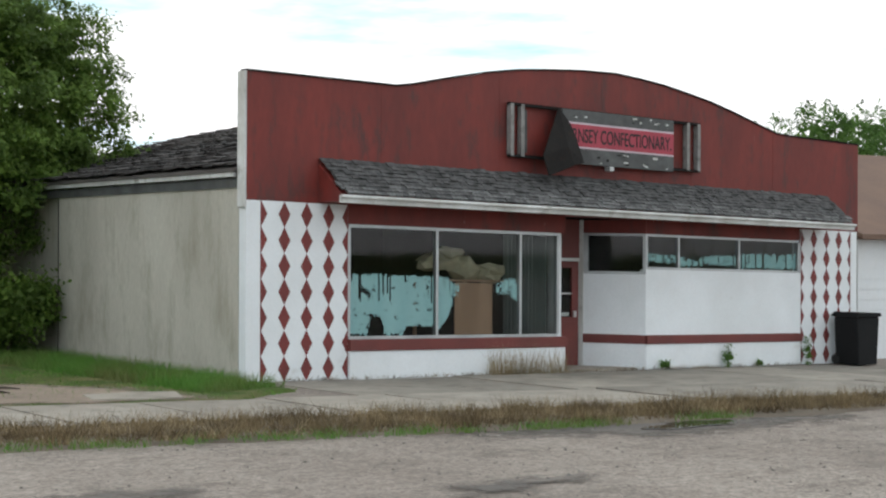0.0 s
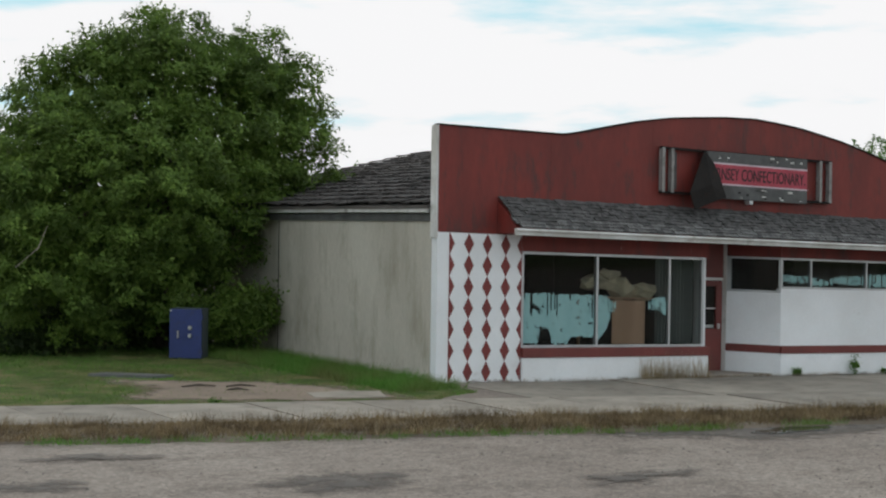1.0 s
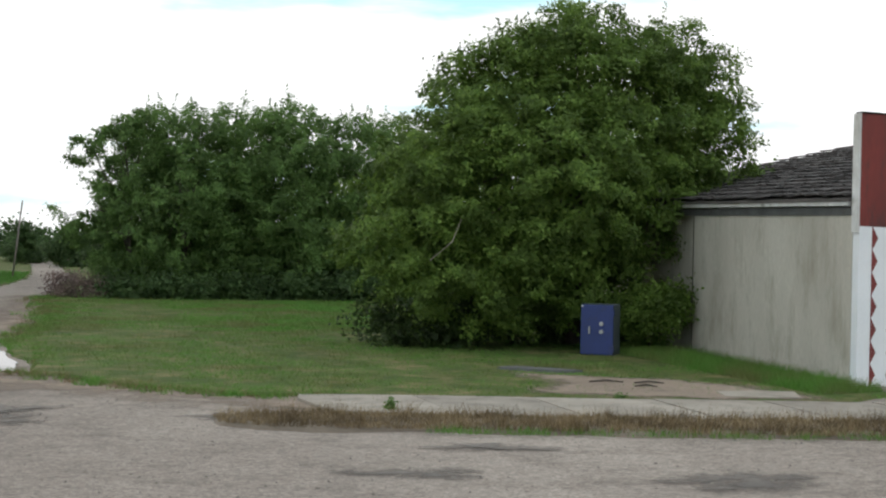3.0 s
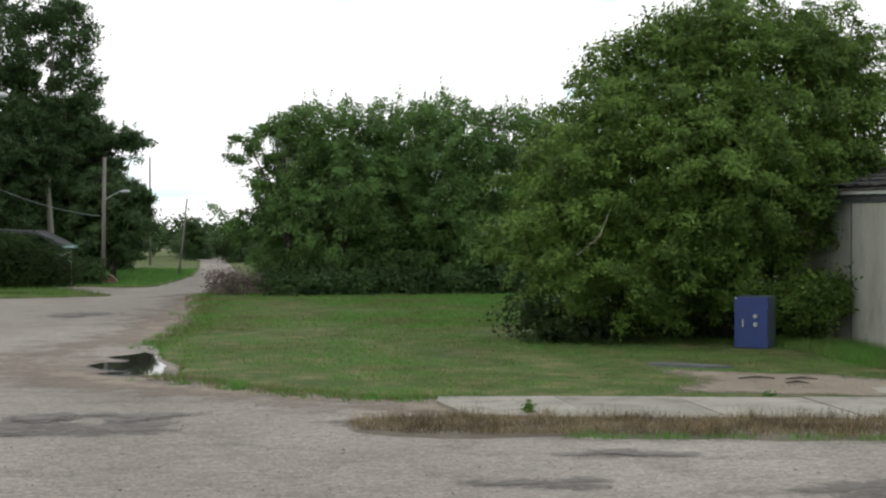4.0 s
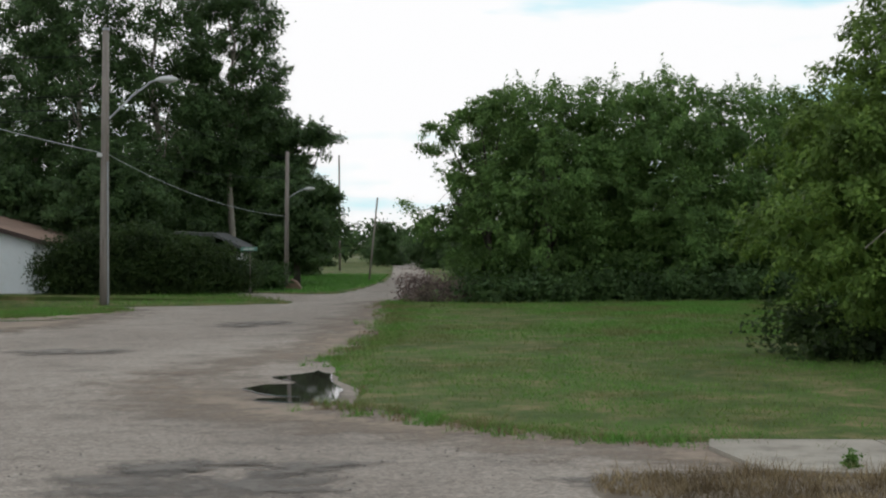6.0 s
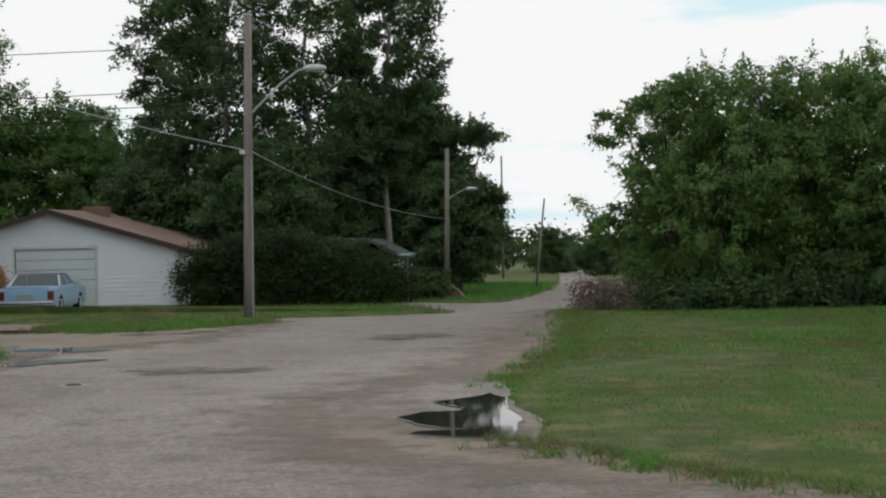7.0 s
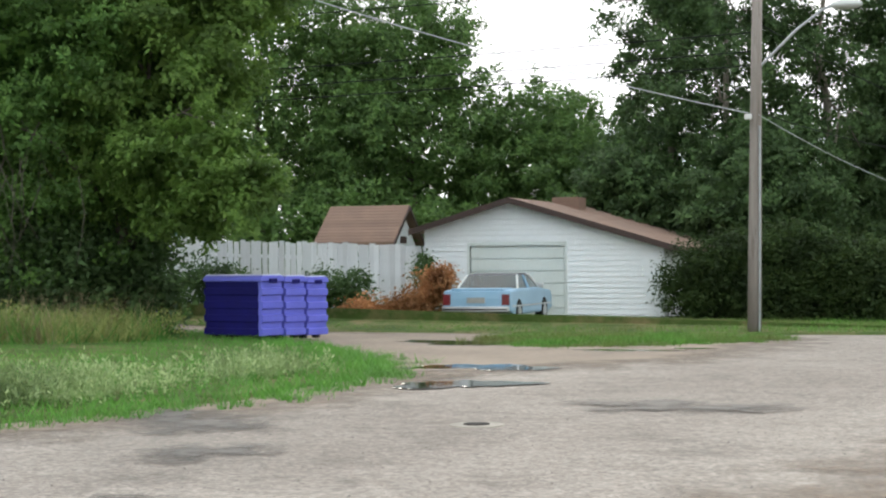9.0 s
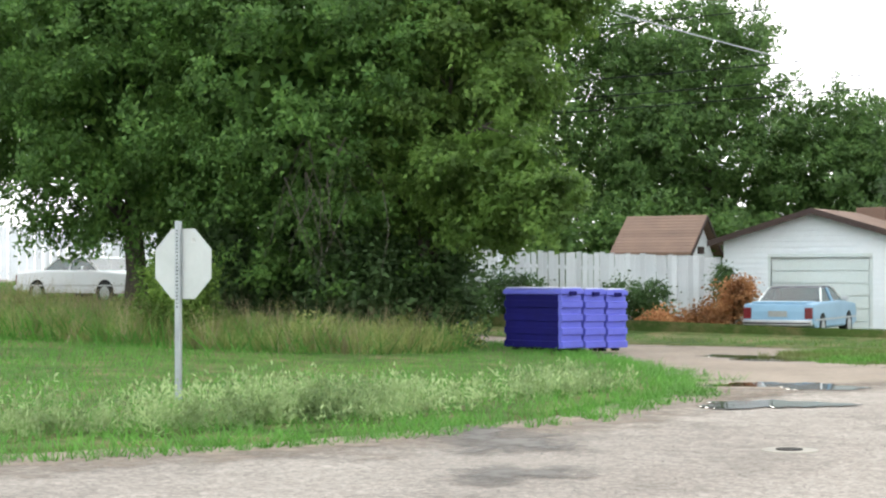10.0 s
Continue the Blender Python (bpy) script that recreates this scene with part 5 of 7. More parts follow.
# pavement slabs
pavement = thing("pavement", "cracked old concrete sidewalk slabs", "pavement", (0, -3, 0), kind="structure")
rr = random.Random(9)
x = -10.4
while x < 24:
    w = rr.uniform(1.7, 2.1)
    xb = x + w - 0.025
    bm = bmesh.new()
    lift = rr.uniform(-0.012, 0.012)
    o = [(x, front_edge(x) + rr.uniform(-.03, .03)), (xb, front_edge(xb) + rr.uniform(-.03, .03)), (xb, back_edge(xb)), (x, back_edge(x))]
    if x < -10.3:
        o = [(x + 0.2, front_edge(x) + 0.35), (x + 0.8, front_edge(x) + 0.05), (xb, front_edge(xb)), (xb, back_edge(xb)), (x + 0.1, back_edge(x) - 0.2), (x, back_edge(x) - 0.7)]
    prism(bm, o, 'z', -0.1, 0.07 + lift)
    for v in bm.verts:
        v.co.z += rise(v.co.x, 0) + rr.uniform(-0.008, 0.008)
    part("slab", bm, M_CONCRETE, pavement)
    if x > -0.5:
        bm = bmesh.new()
        prism(bm, [(x, back_edge(x) + 0.02), (xb, back_edge(xb) + 0.02), (xb, -0.02 if xb < 14.2 else -1.0), (x, -0.02 if xb < 14.2 else -1.0)], 'z', -0.1, 0.075 + lift)
        for v in bm.verts:
            v.co.z += rise(v.co.x, 0) - 0.06
        part("slab", bm, M_CONCRETE, pavement)
    x += w
loose_slab = part("loose_slab", sheet([(-3.5, -2.15), (-3.3, -1.35), (-2.6, -1.3), (-1.95, -1.55), (-2.3, -2.5), (-2.9, -2.4)], 0.075, 0.02, 0.05), M_CONCRETE)
tagged(loose_slab, "loose grey concrete slab lying in the grass", "slab")
for x, y, w in ((-4.6, 0.35, 0.3), (-3.9, 0.1, 0.26), (-4.2, -0.5, 0.18)):
    stick = part("stick", tubed([(x - w, y + 0.05, 0.075), (x, y, 0.1), (x + w, y - 0.06, 0.075)], [0.012, 0.022, 0.009], 6), M_BARK)
    tagged(stick, "dark broken stick lying on the bare earth", "stick", "sticks on the bare earth")
grey_board = part("grey_board", sheet([(-5.75, 3.15), (-4.75, 2.3), (-4.3, 2.38), (-4.6, 2.75), (-5.3, 3.4)], 0.1, 0.02, 0.06), M_GREYSIGN)
tagged(grey_board, "flat grey sheet lying in the lawn", "board")

# ---- things round the shop ----
safe = thing("safe", "blue steel safe standing in the grass under the tree", "safe", (-2.45, 7.1, 0.05))
part("body", boxed(-2.8, -2.1, 6.86, 7.5, 0.05, 1.12, bevel=0.02), M_SAFESIDE, safe, "grey-green steel body")
sd = part("door", boxed(-2.8, -2.1, 6.78, 6.855, 0.06, 1.12, bevel=0.015), M_SAFE, safe, "blue enamelled safe door")
for x, z in ((-2.35, 0.72), (-2.35, 0.55)):
    bm = bmesh.new()
    bmesh.ops.create_cone(bm, cap_ends=True, segments=20, radius1=0.05, radius2=0.04, depth=0.05, matrix=Matrix.Translation((x, 6.76, z)) @ Matrix.Rotation(math.pi / 2, 4, 'X'))
    part("dial", bm, M_CHROME, sd, "dull chrome dial")
part("handle", boxed(-2.62, -2.59, 6.72, 6.78, 0.5, 0.66, bevel=0.008), M_CHROME, sd)
part("name_plate", boxed(-2.79, -2.74, 6.775, 6.78, 1.07, 1.1), M_TRIM, sd)
for z in (0.2, 0.95):
    part("hinge", tubed([(-2.09, 6.79, z - 0.06), (-2.09, 6.79, z + 0.06)], 0.018), M_SAFE, sd)
safe.rotation_euler.z = radians(-33)
moved(safe, 0.06, -0.35)

garbage_bin = thing("garbage_bin", "black plastic wheeled garbage bin beside the shop pier", "bin", (13.5, -0.55, rise(13.5, 0)))
bz = rise(13.5, 0) + 0.02
part("body", prismed([(13.28, bz), (13.82, bz), (13.88, bz + 0.95), (13.22, bz + 0.95)], 'y', -0.8, -0.2, bevel=0.03), M_BLACK, garbage_bin)
part("lid", prismed([(13.18, bz + 0.955), (13.92, bz + 0.955), (13.88, bz + 1.03), (13.24, bz + 1.05)], 'y', -0.84, -0.17, bevel=0.02), M_BLACK, garbage_bin)
part("handle", tubed([(13.25, -0.12, bz + 0.98), (13.85, -0.12, bz + 0.98)], 0.02), M_BLACK, garbage_bin)
for x in (13.3, 13.8):
    part("wheel", tubed([(x - 0.03, -0.2, bz + 0.1), (x + 0.03, -0.2, bz + 0.1)], 0.1, 14), M_RUBBER, garbage_bin)


def lap_wall(bm, x0, x1, y, z0, z1, step=0.13, facing=-1, along='x', top_fn=None):
    """overlapping siding boards on a wall that runs along x (facing -y) or y"""
    z = z0
    while z < z1 - 0.01:
        h = min(step, z1 - z)
        a, b = x0, x1
        if top_fn:
            a, b = top_fn(z + h)
            a, b = max(a, x0), min(b, x1)
        if b - a > 0.05:
            if along == 'x':
                prism(bm, [(y, z), (y + facing * 0.022, z), (y + facing * 0.004, z + h), (y, z + h)], 'x', a, b)
            else:
                prism(bm, [(y, z), (y + facing * 0.022, z), (y + facing * 0.004, z + h), (y, z + h)], 'y', a, b)
        z += h


neighbour = thing("neighbour_house", "white lap-sided house with a brown shingle roof", "house", (20, 4, -0.3))
bm = bmesh.new()
box(bm, 15.3, 26, 1.0, 9, -0.3, 2.35)
lap_wall(bm, 15.3, 26, 1.0, -0.25, 2.35, 0.22)
part("wall", bm, M_SIDING, neighbour, "white lap siding")
bm = bmesh.new()
prism(bm, [(0.6, 2.36), (5.0, 4.4), (5.0, 4.5), (0.6, 2.46)], 'x', 15.0, 26.3)
prism(bm, [(9.4, 2.36), (5.0, 4.4), (5.0, 4.5), (9.4, 2.46)], 'x', 15.0, 26.3)
part("roof", bm, M_BROWNROOF, neighbour, "brown asphalt shingle roof")

# ---- garage ----
GY = 38.97
garage = thing("garage", "white sided garage with a brown roof and a pale door", "garage", (-28.9, GY + 3, 0))
GX0, GX1, GPX, GPZ, GE0, GE1 = -32.2, -25.63, -29.72, 3.18, 2.5, 1.98
def gable_span(z):
    a = GX0 if z < GE0 else GX0 + (GPX - GX0) * (z - GE0) / (GPZ - GE0)
    b = GX1 if z < GE1 else GX1 + (GPX - GX1) * (z - GE1) / (GPZ - GE1)
    return a, b
DX0, DX1, DZ = -30.9, -28.27, 2.03
bm = bmesh.new()
prism(bm, [(GX0, -0.05), (DX0, -0.05), (DX0, DZ), (DX1, DZ), (DX1, -0.05), (GX1, -0.05), (GX1, GE1), (GPX, GPZ), (GX0, GE0)], 'y', GY, GY + 0.15)
box(bm, GX0, GX0 + 0.15, GY + 0.15, GY + 7.0, -0.05, GE0)
box(bm, GX1 - 0.15, GX1, GY + 0.15, GY + 7.0, -0.05, GE1)
box(bm, GX0, GX1, GY + 6.85, GY + 7.0, -0.05, GE1)
gw = part("wall", bm, M_SIDING, garage, "white painted garage wall")
z = 0.06
while z < GPZ - 0.05:
    a, b = gable_span(z + 0.14)
    for xa, xb in (((a, DX0 - 0.06), (DX1 + 0.06, b)) if z + 0.14 < DZ + 0.1 else ((a, b),)):
        if xb - xa > 0.1:
            bm = bmesh.new()
            prism(bm, [(GY - 0.001, z), (GY - 0.026, z), (GY - 0.006, z + 0.135), (GY - 0.001, z + 0.135)], 'x', xa, xb)
            part("siding_board", bm, M_SIDING, gw)
    z += 0.14
gdoor = part("garage_door", boxed(DX0, DX1, GY + 0.06, GY + 0.1, 0.02, DZ), M_GDOOR, garage, "pale grey sectional garage door")
for k in range(6):
    z0 = 0.03 + (DZ - 0.05) * k / 6
    part("door_section", boxed(DX0 + 0.02, DX1 - 0.02, GY + 0.025, GY + 0.058, z0, z0 + (DZ - 0.05) / 6 - 0.03, bevel=0.008), M_GDOOR, gdoor)
for a in ((DX0 - 0.07, DX0, 0.0, DZ + 0.08), (DX1, DX1 + 0.07, 0.0, DZ + 0.08), (DX0, DX1, DZ, DZ + 0.08)):
    part("door_trim", boxed(a[0], a[1], GY - 0.03, GY + 0.1, a[2], a[3]), M_GDOOR, garage, "pale door trim")
# roof slabs with overhang and dark fascia
groof = []
for xa, za, xb, zb in ((GX0 - 0.35, GE0 - 0.12, GPX, GPZ + 0.02), (GX1 + 0.5, GE1 - 0.14, GPX, GPZ + 0.02)):
    bm = bmesh.new()
    prism(bm, [(xa, za), (xb, zb), (xb, zb + 0.09), (xa, za + 0.09)], 'y', GY - 0.3, GY + 7.3)
    ro = part("roof", bm, M_BROWNROOF, garage, "brown asphalt shingle roof")
    bm = bmesh.new()
    prism(bm, [(xa, za - 0.06), (xb, zb - 0.06), (xb, zb + 0.1), (xa, za + 0.1)], 'y', GY - 0.33, GY - 0.302)
    part("fascia", bm, M_DARKTRIM, ro, "dark brown fascia")
    n = 16
    bm = bmesh.new()
    for k in range(n):
        s0, s1 = k / n, (k + 1.1) / n
        y = GY - 0.32
        while y < GY + 7.2:
            w = random.uniform(0.7, 1.1)
            p = lambda s, yy, up: Vector((xa + (xb - xa) * s, yy, za + (zb - za) * s + 0.092 + up))
            q = [p(s0, y, 0.012), p(s0, y + w, 0.012), p(min(s1, 1), y + w, 0.003), p(min(s1, 1), y, 0.003)]
            if xa > xb:
                q = q[::-1]
            board(bm, *q, 0.008)
            y += w + 0.01
    part("upper_roof", bm, M_BROWNROOF, ro, kind="stuff")
part("roof_vent", boxed(-29.75, -28.95, GY + 4.0, GY + 4.8, 3.02, 3.44, bevel=0.02), M_BROWNROOF, garage, "boxy brown roof vent")
part("corner_trim", boxed(GX1 - 0.03, GX1 + 0.02, GY - 0.035, GY + 0.1, -0.02, GE1 - 0.05), M_SIDING, garage)

# ---- shed, fence ----
SY = 49.8
shed = thing("shed", "small white shed with a brown gable roof", "shed", (-38.8, SY + 1.5, 0.2))
bm = bmesh.new()
box(bm, -40.2, -37.2, SY + 0.3, SY + 3.2, 0.0, 2.3)
prism(bm, [(SY + 0.3, 2.3), (SY + 3.2, 2.3), (SY + 1.75, 3.5)], 'x', -37.35, -37.2)
prism(bm, [(SY + 0.3, 2.3), (SY + 3.2, 2.3), (SY + 1.75, 3.5)], 'x', -40.2, -40.05)
part("wall", bm, M_SIDING, shed)
part("gable_window", boxed(-37.2, -37.17, SY + 1.4, SY + 2.1, 2.35, 2.6), M_DARKTRIM, shed)
for ya, yb in ((SY - 0.1, SY + 1.75), (SY + 3.6, SY + 1.75)):
    bm = bmesh.new()
    prism(bm, [(ya, 2.3), (yb, 3.62), (yb, 3.7), (ya, 2.38)], 'x', -40.55, -36.9)
    ro = part("roof", bm, M_BROWNROOF, shed, "brown asphalt shingle roof")
    bm = bmesh.new()
    prism(bm, [(ya, 2.2), (yb, 3.55), (yb, 3.7), (ya, 2.36)], 'x', -36.9, -36.86)
    part("barge_board", bm, M_DARKTRIM, ro)
    if ya < yb:
        for k in range(12):
            bm = bmesh.new()
            s0, s1 = k / 12, (k + 1.1) / 12
            prism(bm, [(ya + (yb - ya) * s0, 2.392 + 1.32 * s0), (ya + (yb - ya) * min(s1, 1), 2.384 + 1.32 * min(s1, 1)), (ya + (yb - ya) * min(s1, 1), 2.39 + 1.32 * min(s1, 1)), (ya + (yb - ya) * s0, 2.405 + 1.32 * s0)], 'x', -40.53, -36.92)
            part("course", bm, M_BROWNROOF, ro)

moved(shed, 1.05, -2.93, 0.02)
shed.scale = (0.78, 0.8, 0.94)

fence = thing("fence", "white vertical board fence", "fence", (-45, 42.2, 0.3))
rr = random.Random(31)
x = -33.5
shared = [mesh_of("board", boxed(-0.075, 0.075, -0.012, 0.012, 0.05, 1.87 + 0.02 * k, bevel=0), M_FENCE) for k in range(3)]
while x > -66:
    o = new("board", shared[rr.randrange(3)])
    o.parent = fence
    o.matrix_parent_inverse = offset_of(fence).inverted()
    solid = -37.2 < x < -33.5
    o.matrix_basis = Matrix.Translation((x, 42.2 + (0 if int(x * 6) % 2 else 0.03), rise(x, 40) + 0.28 + rr.uniform(-0.02, 0.02))) @ Matrix.Rotation(rr.uniform(-.012, .012), 4, 'Y')
    x -= 0.156 if solid else 0.178
for z in (0.5, 1.7):
    bm = bmesh.new()
    for xa in range(-66, -34, 4):
        board(bm, Vector((xa, 42.3, rise(xa, 40) + z)), Vector((min(xa + 4, -33.5), 42.3, rise(xa + 4, 40) + z)), Vector((min(xa + 4, -33.5), 42.3, rise(xa + 4, 40) + z + 0.1)), Vector((xa, 42.3, rise(xa, 40) + z + 0.1)), 0.04)
    part("rail", bm, M_FENCE, fence)
for xa in range(-65, -33, 3):
    part("post", boxed(xa, xa + 0.1, 42.32, 42.42, rise(xa, 40) - 0.1, rise(xa, 40) + 2.0), M_FENCE, fence)
moved(fence, 1.2, -2.93, -0.14)
# dark leaf screen added behind the boards so that their gaps stay dark
yard = [(x, 41.2 + 0.5 * math.sin(2.2 * x), 0.8 + rise(x, 41), 0.9, 0.5, 0.8) for x in np.arange(-52, -34.5, 1.2)]
tagged(part("yard_shrubs", leaf_mesh("yard_shrubs", yard, 14000, 0.13, M_LEAF_DARK, 0.35, fine=True), M_LEAF_DARK), "dark leaf screen added behind the board fence to darken its gaps", "shrub", kind="stuff")
screen = [(x, 51.0 + 0.8 * math.sin(1.7 * x), 2.0 + 0.5 * math.sin(2.9 * x), 1.5, 0.9, 1.9) for x in np.arange(-62, -27.5, 1.8)]
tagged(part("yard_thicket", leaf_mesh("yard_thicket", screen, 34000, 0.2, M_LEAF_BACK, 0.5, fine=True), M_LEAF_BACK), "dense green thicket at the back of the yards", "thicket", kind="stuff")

# ---- blue stacked bins ----
def rib_profile(half, z0, z1, n, amp):
    o = []
    for k in range(n):
        a, b = z0 + (z1 - z0) * k / n, z0 + (z1 - z0) * (k + 1) / n
        h = b - a
        o += [(half + amp, a + 0.06 * h), (half + amp, a + 0.5 * h), (half, a + 0.56 * h), (half, b - 0.02 * h)]
    return o


def ribbed_bin(at, turn):
    """a recycling container with ribbed faces, coloured by face: violet-blue near end, navy sides and far end, blue
    rimmed lid with a pale top
    """
    ob = thing("recycling_bin", "ribbed blue plastic recycling container with a pale lid", "recycling bin", at, "recycling containers")
    prof = rib_profile(0.0, 0.06, 1.12, 4, 0.045)
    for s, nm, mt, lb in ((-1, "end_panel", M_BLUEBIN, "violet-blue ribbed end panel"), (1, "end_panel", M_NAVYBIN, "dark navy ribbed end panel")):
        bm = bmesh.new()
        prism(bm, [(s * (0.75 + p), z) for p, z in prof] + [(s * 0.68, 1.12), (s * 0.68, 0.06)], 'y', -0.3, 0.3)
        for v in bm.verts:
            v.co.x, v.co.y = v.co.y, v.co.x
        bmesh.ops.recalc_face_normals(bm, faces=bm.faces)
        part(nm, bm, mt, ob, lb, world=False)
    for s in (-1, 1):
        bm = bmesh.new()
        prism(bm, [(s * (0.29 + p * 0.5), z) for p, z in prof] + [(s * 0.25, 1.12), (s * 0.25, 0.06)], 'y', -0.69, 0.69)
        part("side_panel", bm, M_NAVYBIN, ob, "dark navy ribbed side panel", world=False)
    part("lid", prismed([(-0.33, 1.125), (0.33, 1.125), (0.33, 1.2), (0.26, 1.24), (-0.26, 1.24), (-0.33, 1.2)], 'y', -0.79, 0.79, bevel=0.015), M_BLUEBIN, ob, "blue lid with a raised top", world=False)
    part("lid_top", boxed(-0.27, 0.27, -0.76, 0.76, 1.242, 1.262), M_LIDBIN, ob, "pale lid top", world=False)
    part("latch", boxed(-0.1, 0.1, -0.82, -0.79, 1.1, 1.18, bevel=0.008), M_NAVYBIN, ob, world=False)
    for sx in (-0.2, 0.2):
        for sy in (-0.55, 0.55):
            part("foot", boxed(sx - 0.06, sx + 0.06, sy - 0.06, sy + 0.06, 0.0, 0.06), M_BLACK, ob, world=False)
    ob.matrix_basis = Matrix.Translation(at) @ Matrix.Rotation(turn, 4, 'Z')
    return ob


turn = radians(73)
for k in range(3):
    ribbed_bin((-31.34 + 0.19 * k, 26.21 + 0.66 * k, 0.1 - 0.02 * k), turn)


# ---- cars ----
def sedan(name, label, at, heading, paint, roof_mat, length=4.75, boxy=True):
    """a four-wheeled saloon, front towards local +y; its tail at local y = 0"""
    ob = thing(name, label, "car", at)
    W = 0.9
    L = length
    # body: side profile pushed across, pulled in at the sill and the shoulders
    prof = [(0.0, 0.42), (0.02, 0.72), (0.06, 0.9), (1.05, 0.95), (3.1, 0.96), (L - 0.1, 0.86), (L, 0.7), (L, 0.4), (L - 0.35, 0.3), (0.35, 0.3)]
    bm = bmesh.new()
    secs = []
    for x, grow in ((-W, 0.05), (-W * 0.97, 0.0), (W * 0.97, 0.0), (W, 0.05)):
        secs.append([bm.verts.new((x, y + (grow if y < L / 2 else -grow), z - (grow * 0.7 if z > 0.8 else 0) + (grow * 0.8 if z < 0.35 else 0))) for y, z in prof])
    for a, b in zip(secs, secs[1:]):
        for k in range(len(prof)):
            bm.faces.new((a[k], a[(k + 1) % len(prof)], b[(k + 1) % len(prof)], b[k]))
    bm.faces.new(secs[0][::-1])
    bm.faces.new(secs[-1])
    bmesh.ops.recalc_face_normals(bm, faces=bm.faces)
    sharp = [e for e in bm.edges if e.calc_face_angle(0) > 0.45]
    bmesh.ops.bevel(bm, geom=sharp, offset=0.05, segments=3, affect='EDGES', clamp_overlap=True)
    part("body", bm, paint, ob, world=False)
    part("boot_lid", boxed(-0.7, 0.7, 0.13, 1.05, 0.9, 0.965, bevel=0.02), paint, ob, world=False)
    # cabin: pillars and roof, with glass set in
    C = [(1.1, 0.93), (1.6, 1.28), (2.8, 1.29), (3.45, 0.94)]
    wi = 0.68
    bm = bmesh.new()
    lo = [(-0.82, C[0][0], C[0][1]), (0.82, C[0][0], C[0][1]), (0.82, C[3][0], C[3][1]), (-0.82, C[3][0], C[3][1])]
    hi = [(-wi, C[1][0], C[1][1]), (wi, C[1][0], C[1][1]), (wi, C[2][0], C[2][1]), (-wi, C[2][0], C[2][1])]
    up = [(x * 0.92, y + (0.12 if y < 2 else -0.12), z + 0.045) for x, y, z in hi]
    B, U = ([bm.verts.new(p) for p in q] for q in (hi, up))
    for k in range(4):
        bm.faces.new((B[k], B[(k + 1) % 4], U[(k + 1) % 4], U[k]))
    bm.faces.new(U)
    bm.faces.new(B[::-1])
    part("roof", bm, roof_mat, ob, world=False)
    for a, b in zip(lo, hi):
        part("pillar", tubed([a, b], 0.028, 6), M_TRIM, ob, world=False)
    for f in (0.5,):
        for s in (-1, 1):
            part("pillar", tubed([(s * 0.82, 2.25, 0.94), (s * wi, 2.2, 1.28)], 0.045, 6), paint, ob, world=False)
    for nm, ks in (("rear_window", (0, 1)), ("side_window", (1, 2)), ("windscreen", (2, 3)), ("side_window", (3, 0))):
        bm = bmesh.new()
        a, b = ks
        q = [Vector(lo[a]), Vector(lo[b]), Vector(hi[b]), Vector(hi[a])]
        board(bm, *q, -0.006)
        g = part(nm, bm, M_CARGLASS, ob, world=False)
        g.visible_shadow = False
    part("seats", boxed(-0.65, 0.65, 1.75, 1.95, 0.6, 1.02, bevel=0.04), M_VINYL, ob, world=False)
    for y, wdt in ((-0.06, 0.1), (L - 0.03, 0.1)):
        part("bumper", boxed(-W + 0.02, W - 0.02, y - 0.04, y + wdt, 0.38, 0.52, bevel=0.025), M_CHROME, ob, "dull chrome bumper", world=False)
    part("bumper_strip", boxed(-W + 0.05, W - 0.05, -0.112, -0.1, 0.43, 0.46), M_BLACK, ob, world=False)
    for s in (-1, 1):
        part("tail_lamp", boxed(s * 0.78 - 0.1, s * 0.78 + 0.1, -0.02, 0.05, 0.55, 0.82, bevel=0.012), M_TAIL, ob, "dark red tail lamp", world=False)
        part("headlight", boxed(s * 0.66 - 0.18, s * 0.66 + 0.18, L - 0.04, L + 0.015, 0.56, 0.7, bevel=0.012), M_CHROME, ob, world=False)
        part("mirror", boxed(s * 0.98 - 0.08, s * 0.98 + 0.08, 3.0, 3.08, 0.95, 1.06, bevel=0.02), M_CHROME, ob, world=False)
        part("side_moulding", boxed(s * 0.905 - 0.01, s * 0.905 + 0.01, 0.2, L - 0.2, 0.5, 0.54), M_CHROME, ob, world=False)
    part("number_plate", boxed(-0.24, 0.24, -0.025, -0.005, 0.6, 0.74), M_PLATE, ob, "blank grey number plate", world=False)
    for y in (0.95, L - 0.95):
        for s in (-1, 1):
            wh = part("wheel", tubed([(s * 0.7, y, 0.31), (s * 0.912, y, 0.31)], 0.3, 22), M_RUBBER, ob, world=False)
            rim = part("rim", tubed([(s * 0.912, y, 0.31), (s * 0.92, y, 0.31)], 0.19, 16), M_CHROME, wh, world=False)
            rim.matrix_parent_inverse = Matrix.Identity(4)
            # black disc proud of the body stands in for the shaded arch hollow
            part("dark_arch_disc", tubed([(s * 0.72, y, 0.34), (s * 0.904, y, 0.34)], 0.35, 20), M_BLACK, ob, world=False)
    ob.matrix_basis = Matrix.Translation(at) @ Matrix.Rotation(heading, 4, 'Z')
    return ob


blue_car = sedan("car", "faded light blue saloon car with grey vinyl roof by the garage", (-28.97, 33.67, 0.04), radians(3), M_CARBLUE, M_VINYL)
blue_car.scale = (0.92, 0.92, 0.95)
sedan("white_car", "white saloon car parked beyond the tall weeds", (-51.5, 33.6, rise(-49.2, 33.5) + 0.04), radians(-97), M_CARWHITE, M_CARWHITE)


